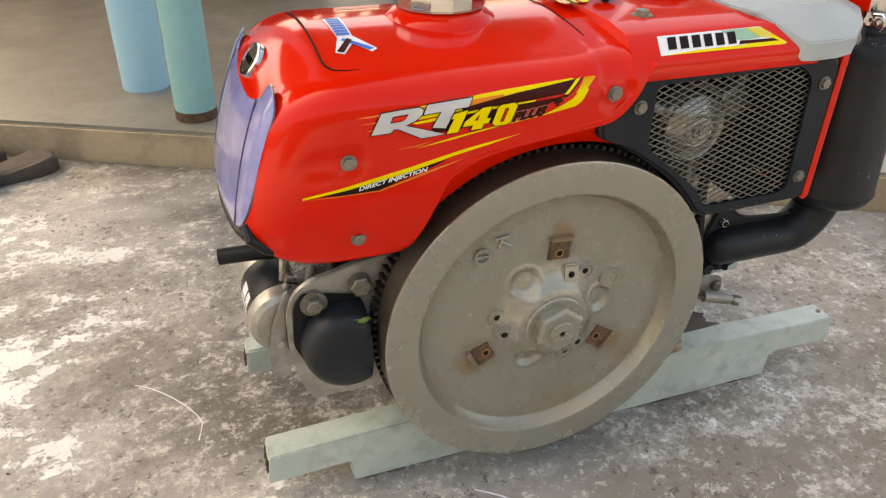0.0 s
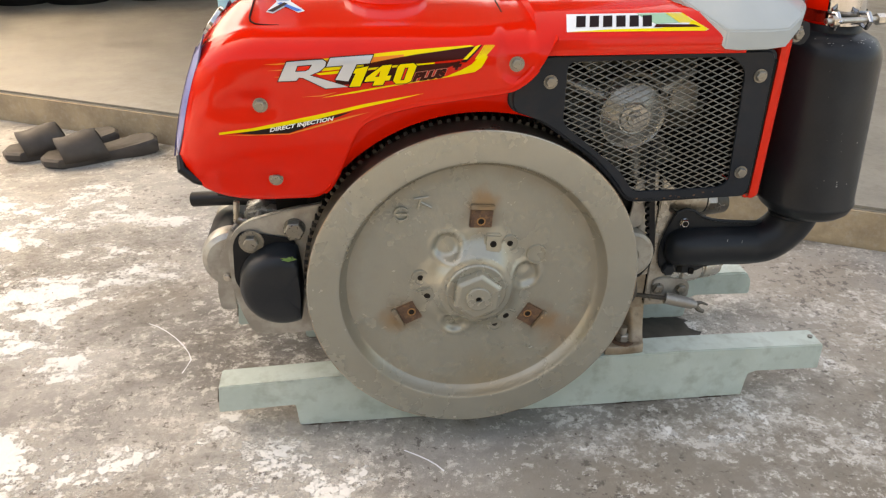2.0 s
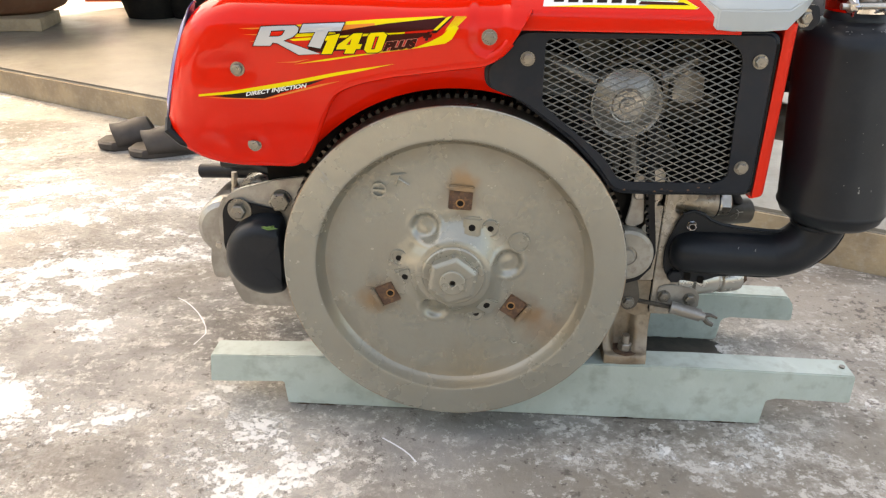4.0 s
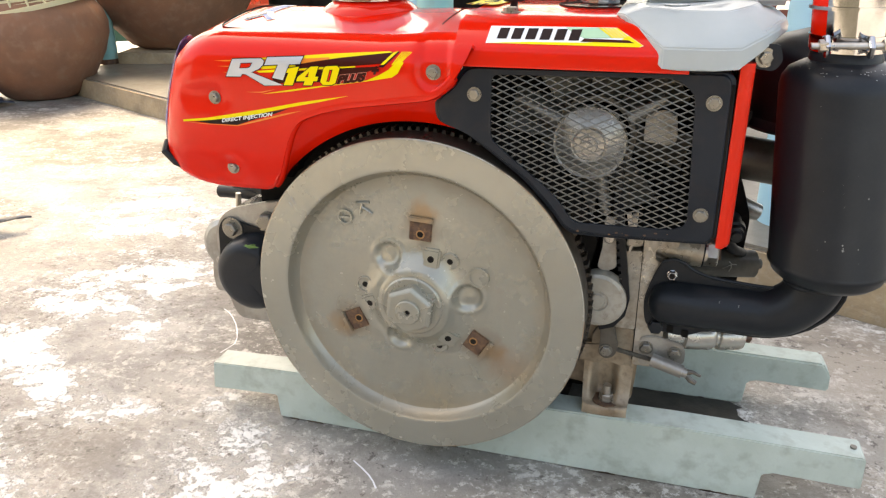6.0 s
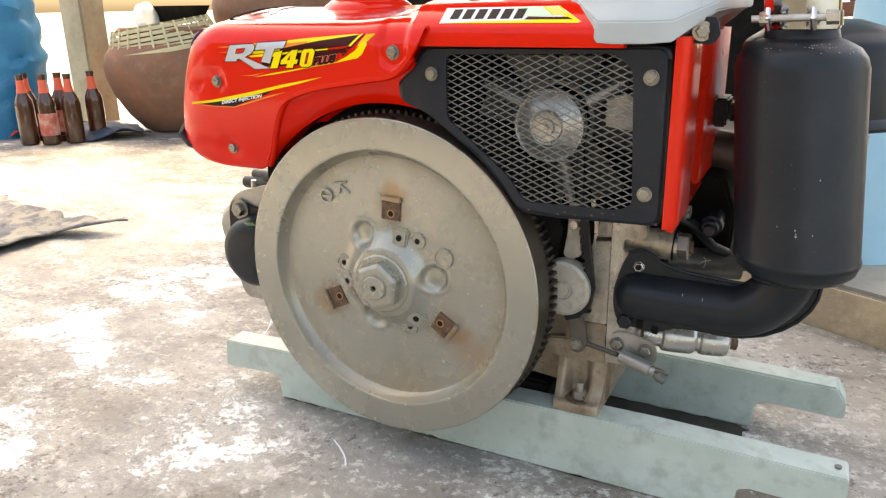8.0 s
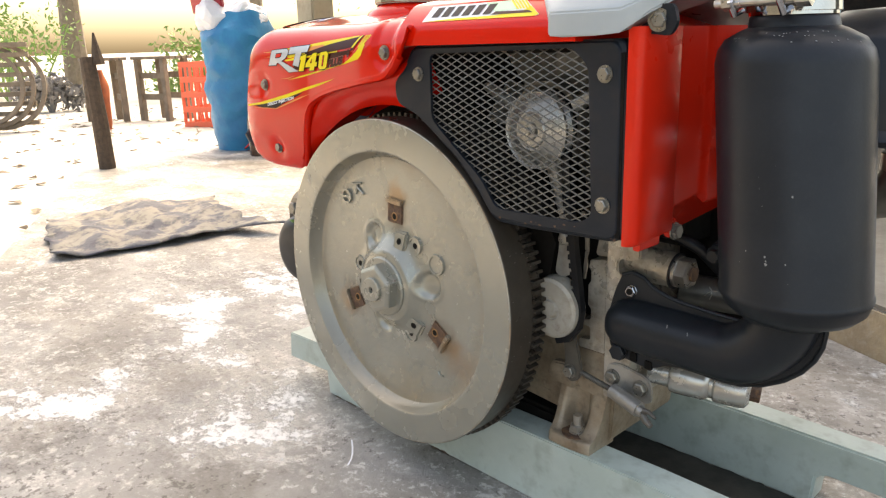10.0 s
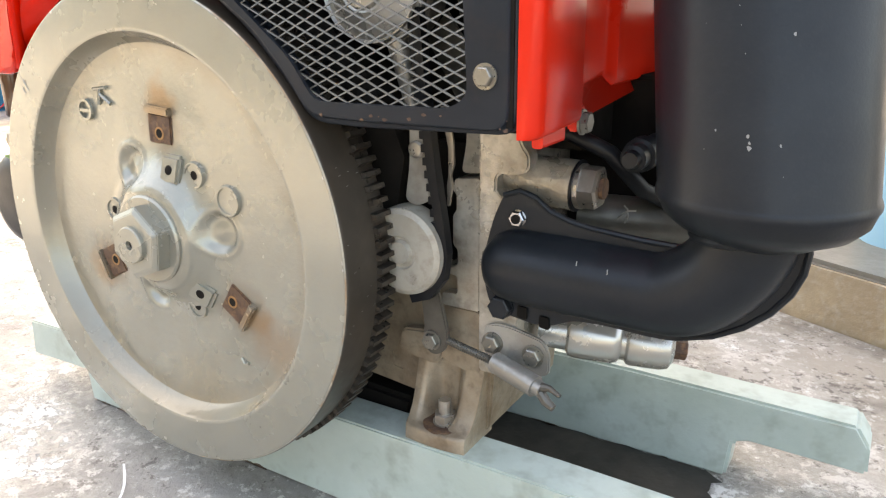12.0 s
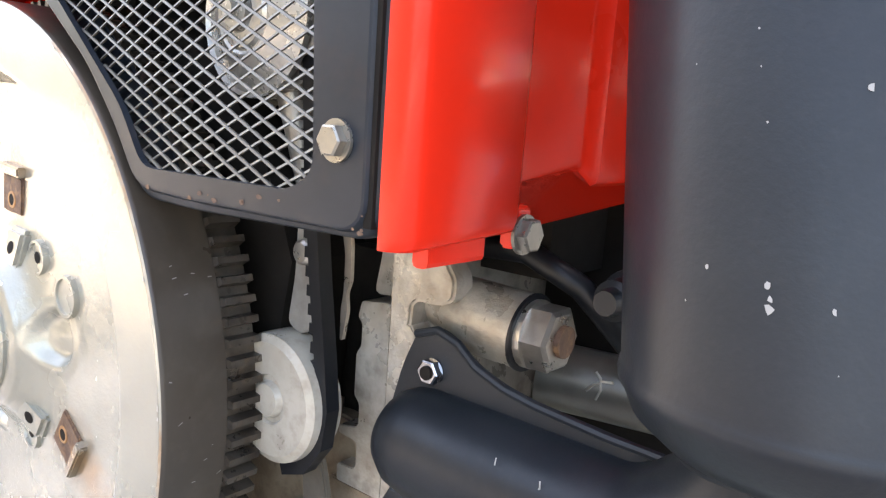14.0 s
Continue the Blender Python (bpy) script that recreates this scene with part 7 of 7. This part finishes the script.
slat_stool(-6.2, 1.95, -0.1, -10, "weathered slatted wooden stool beside another stool")

bm = bmesh.new()
tube(bm, [(-2.72, 0.66, -0.1), (-2.735, 0.66, 0.2), (-2.76, 0.655, 0.47)], [0.036, 0.034, 0.03], 10)
tube(bm, [(-2.74, 0.69, 0.44), (-2.745, 0.69, 0.5), (-2.75, 0.69, 0.57)], [0.03, 0.018, 0.004], 8)
tagged(part("post_stump", bm, DARK_WOOD, smooth=True), "dark broken timber stump at the floor's edge", "post")
rack = thing("round_rack", (-6.1, 1.06, -0.1), "round slatted wooden rack leaning in the yard", "rack")
for k in range(3):
    bm = bmesh.new()
    lathe(bm, [(0.27 + 0.02 * k, 0), (0.3 + 0.02 * k, 0), (0.3 + 0.02 * k, 0.03), (0.27 + 0.02 * k, 0.03)], pose(-6.1, 1.0 + 0.06 * k, 0.25, 80, 0, 60), 32, close=True)
    part("hoop", bm, WOOD, rack)
for k in range(9):
    bm = bmesh.new()
    box(bm, (-0.3, -0.02, -0.3 + k * 0.075), (0.3, 0.02, -0.265 + k * 0.075), pose(-6.1, 1.06, 0.25, 0, 0, 60))
    part("slat", bm, WOOD, rack)

# dark things and a chair at the back of the platform
def chair(x, y, turn):
    ob = thing("wooden_chair", (x, y, 0.08), "red-brown stained wooden armchair on the platform", "chair")
    m = pose(x, y, 0.08, 0, 0, turn)
    for a, b, h in ((-0.24, -0.22, 0.42), (0.24, -0.22, 0.42), (-0.24, 0.22, 0.95), (0.24, 0.22, 0.95)):
        bm = bmesh.new()
        box(bm, (a - 0.028, b - 0.028, 0), (a + 0.028, b + 0.028, h), m)
        part("leg", bm, RED_WOOD, ob, bevel=0.006)
    bm = bmesh.new()
    box(bm, (-0.27, -0.25, 0.38), (0.27, 0.25, 0.43), m)
    part("seat", bm, RED_WOOD, ob, bevel=0.008)
    for k in range(4):
        bm = bmesh.new()
        box(bm, (-0.22 + k * 0.125, 0.205, 0.43), (-0.155 + k * 0.125, 0.23, 0.9), m)
        part("back_slat", bm, RED_WOOD, ob)
    bm = bmesh.new()
    box(bm, (-0.27, 0.19, 0.9), (0.27, 0.25, 0.98), m)
    part("top_rail", bm, RED_WOOD, ob, bevel=0.01)
    for b in (-0.22, 0.22):
        bm = bmesh.new()
        box(bm, (-0.22, b - 0.015, 0.2), (0.22, b + 0.015, 0.25), m)
        part("stretcher", bm, RED_WOOD, ob)
    return ob


chair(0.46, 2.75, 10)
bm = bmesh.new()
box(bm, (-0.35, -0.02, 0), (0.35, 0.02, 0.8), pose(-2.5, 3.0, 0.08, 0, 0, 25))
tagged(part("green_board", bm, material("dark_green_board", (0.01, 0.09, 0.07), 0.5, rough_var=0), bevel=0.004), "dark green board standing behind the large pot", "board")
bm = bmesh.new()
box(bm, (-1.1, -0.3, 0), (1.1, 0.3, 0.72), pose(-0.75, 3.3, 0.08, 0, 0, -12))
tagged(part("dark_cabinet", bm, DARK, bevel=0.01), "dark low cabinet at the back of the platform", "cabinet")
for k, (x, y, r) in enumerate(((-1.5, 2.75, 0.14), (-1.28, 2.78, 0.16), (-1.0, 2.85, 0.13))):
    bm = bmesh.new()
    lathe(bm, [(0, 0), (r * 0.8, 0), (r, 0.1), (r, 0.28), (r * 0.7, 0.34), (r * 0.72, 0.36), (0, 0.36)], Matrix.Translation((x, y, 0.08)), 32)
    tagged(part("dark_jar", bm, DARK, smooth=True), "dark glazed jar at the back of the platform", "jar", "dark jars")


# ---- trees and bushes ----
def foliage(bm, centre, size, count, rnd, leaf):
    for _ in range(count):
        d = Vector((rnd.gauss(0, 1), rnd.gauss(0, 1), rnd.gauss(0, 0.8))).normalized() * rnd.uniform(0.35, 1) * size
        p = centre + d
        a, b = Vector((rnd.gauss(0, 1), rnd.gauss(0, 1), rnd.gauss(0, 1))).normalized(), Vector((rnd.gauss(0, 1), rnd.gauss(0, 1), rnd.gauss(0, 1))).normalized()
        b = (b - a * a.dot(b)).normalized()
        n = leaf * rnd.uniform(0.6, 1.4)
        bm.faces.new([bm.verts.new(p + a * n), bm.verts.new(p + b * n * 0.4), bm.verts.new(p - a * n), bm.verts.new(p - b * n * 0.4)])


def tree(x, y, h, r, seed, label):
    rnd = random.Random(seed)
    ob = thing("tree", (x, y, -0.1), label, "tree", "trees round the yard")
    bm = bmesh.new()
    top = Vector((x + rnd.uniform(-0.3, 0.3), y + rnd.uniform(-0.3, 0.3), h * 0.6))
    tube(bm, [(x, y, -0.15), (x + 0.05, y, h * 0.2), (x, y + 0.06, h * 0.4), top], [h * 0.04, h * 0.03, h * 0.025, h * 0.015], 10)
    ends = []
    for k in range(7):
        a = rnd.uniform(0, 6.3)
        e = top + Vector((math.cos(a) * r * 0.7, math.sin(a) * r * 0.7, rnd.uniform(-0.1, 0.35) * h))
        s = Vector((x, y, h * rnd.uniform(0.3, 0.55)))
        tube(bm, [s, s.lerp(e, 0.5) + Vector((0, 0, 0.15)), e], [h * 0.012, h * 0.009, h * 0.004], 6)
        ends.append(e)
    part("trunk", bm, WOOD, ob, smooth=True)
    bm = bmesh.new()
    for e in ends + [top]:
        foliage(bm, e, r * 0.6, 300, rnd, 0.06)
    part("crown", bm, LEAF, ob)
    return ob


tree(-12.5, 7.2, 4.5, 2.2, 1, "leafy green tree beyond the yard")
tree(-13, 4.0, 5.5, 2.6, 2, "leafy green tree beyond the yard")
tree(-15, -0.5, 5.0, 2.4, 3, "leafy green tree beyond the yard")
tree(-6.0, 10.5, 5.0, 2.5, 4, "leafy green tree behind the house")
tree(-8.7, 4.4, 3.4, 1.2, 6, "young leafy tree at the yard's edge")
tree(-2.6, 11.5, 4.5, 2.4, 5, "leafy green tree behind the house")


def bush(x, y, r, seed, mat=LEAF, label="loose green bush at the yard's edge"):
    rnd = random.Random(seed)
    bm = bmesh.new()
    for k in range(7):
        foliage(bm, Vector((x + rnd.uniform(-r, r), y + rnd.uniform(-r, r), -0.1 + r * rnd.uniform(0.3, 1.1))), r * 0.6, 160, rnd, 0.045)
    for k in range(6):
        a = rnd.uniform(0, 6.3)
        tube(bm, [(x, y, -0.12), (x + 0.6 * r * math.cos(a), y + 0.6 * r * math.sin(a), r)], [0.02, 0.006], 5)
    tagged(part("bush", bm, mat), label, "bush", "bushes")


bush(-9.5, 4.5, 0.6, 22)
bush(-10.6, 2.3, 0.8, 31)
bush(-11.4, 2.9, 0.9, 32)
bush(-7.9, 2.0, 0.26, 33, DRY, "dry grey brushwood heap in the yard")
bush(-4.2, 8.0, 1.2, 23)
bush(-1.8, 8.2, 1.1, 24)
# fallen leaves and stones in the yard
rnd = random.Random(14)
bm = bmesh.new()
for _ in range(700):
    u, v = rnd.uniform(1.2, 8.5), rnd.uniform(-3.5, 0.6)
    if v > -0.75 and u < 3.35:
        continue
    p = U * u + V * v + Vector((0, 0, -0.095))
    r = rnd.uniform(0.012, 0.05)
    a = rnd.uniform(0, 6.3)
    d, e = Vector((math.cos(a), math.sin(a), rnd.uniform(-0.2, 0.2))), Vector((-math.sin(a), math.cos(a), rnd.uniform(-0.2, 0.2)))
    bm.faces.new([bm.verts.new(p + d * r), bm.verts.new(p + e * r * 0.5 + Vector((0, 0, 0.01))), bm.verts.new(p - d * r), bm.verts.new(p - e * r * 0.5 + Vector((0, 0, 0.008)))])
tagged(part("fallen_leaves", bm, WOOD), "dry fallen leaves scattered over the yard", "leaves", kind="stuff")
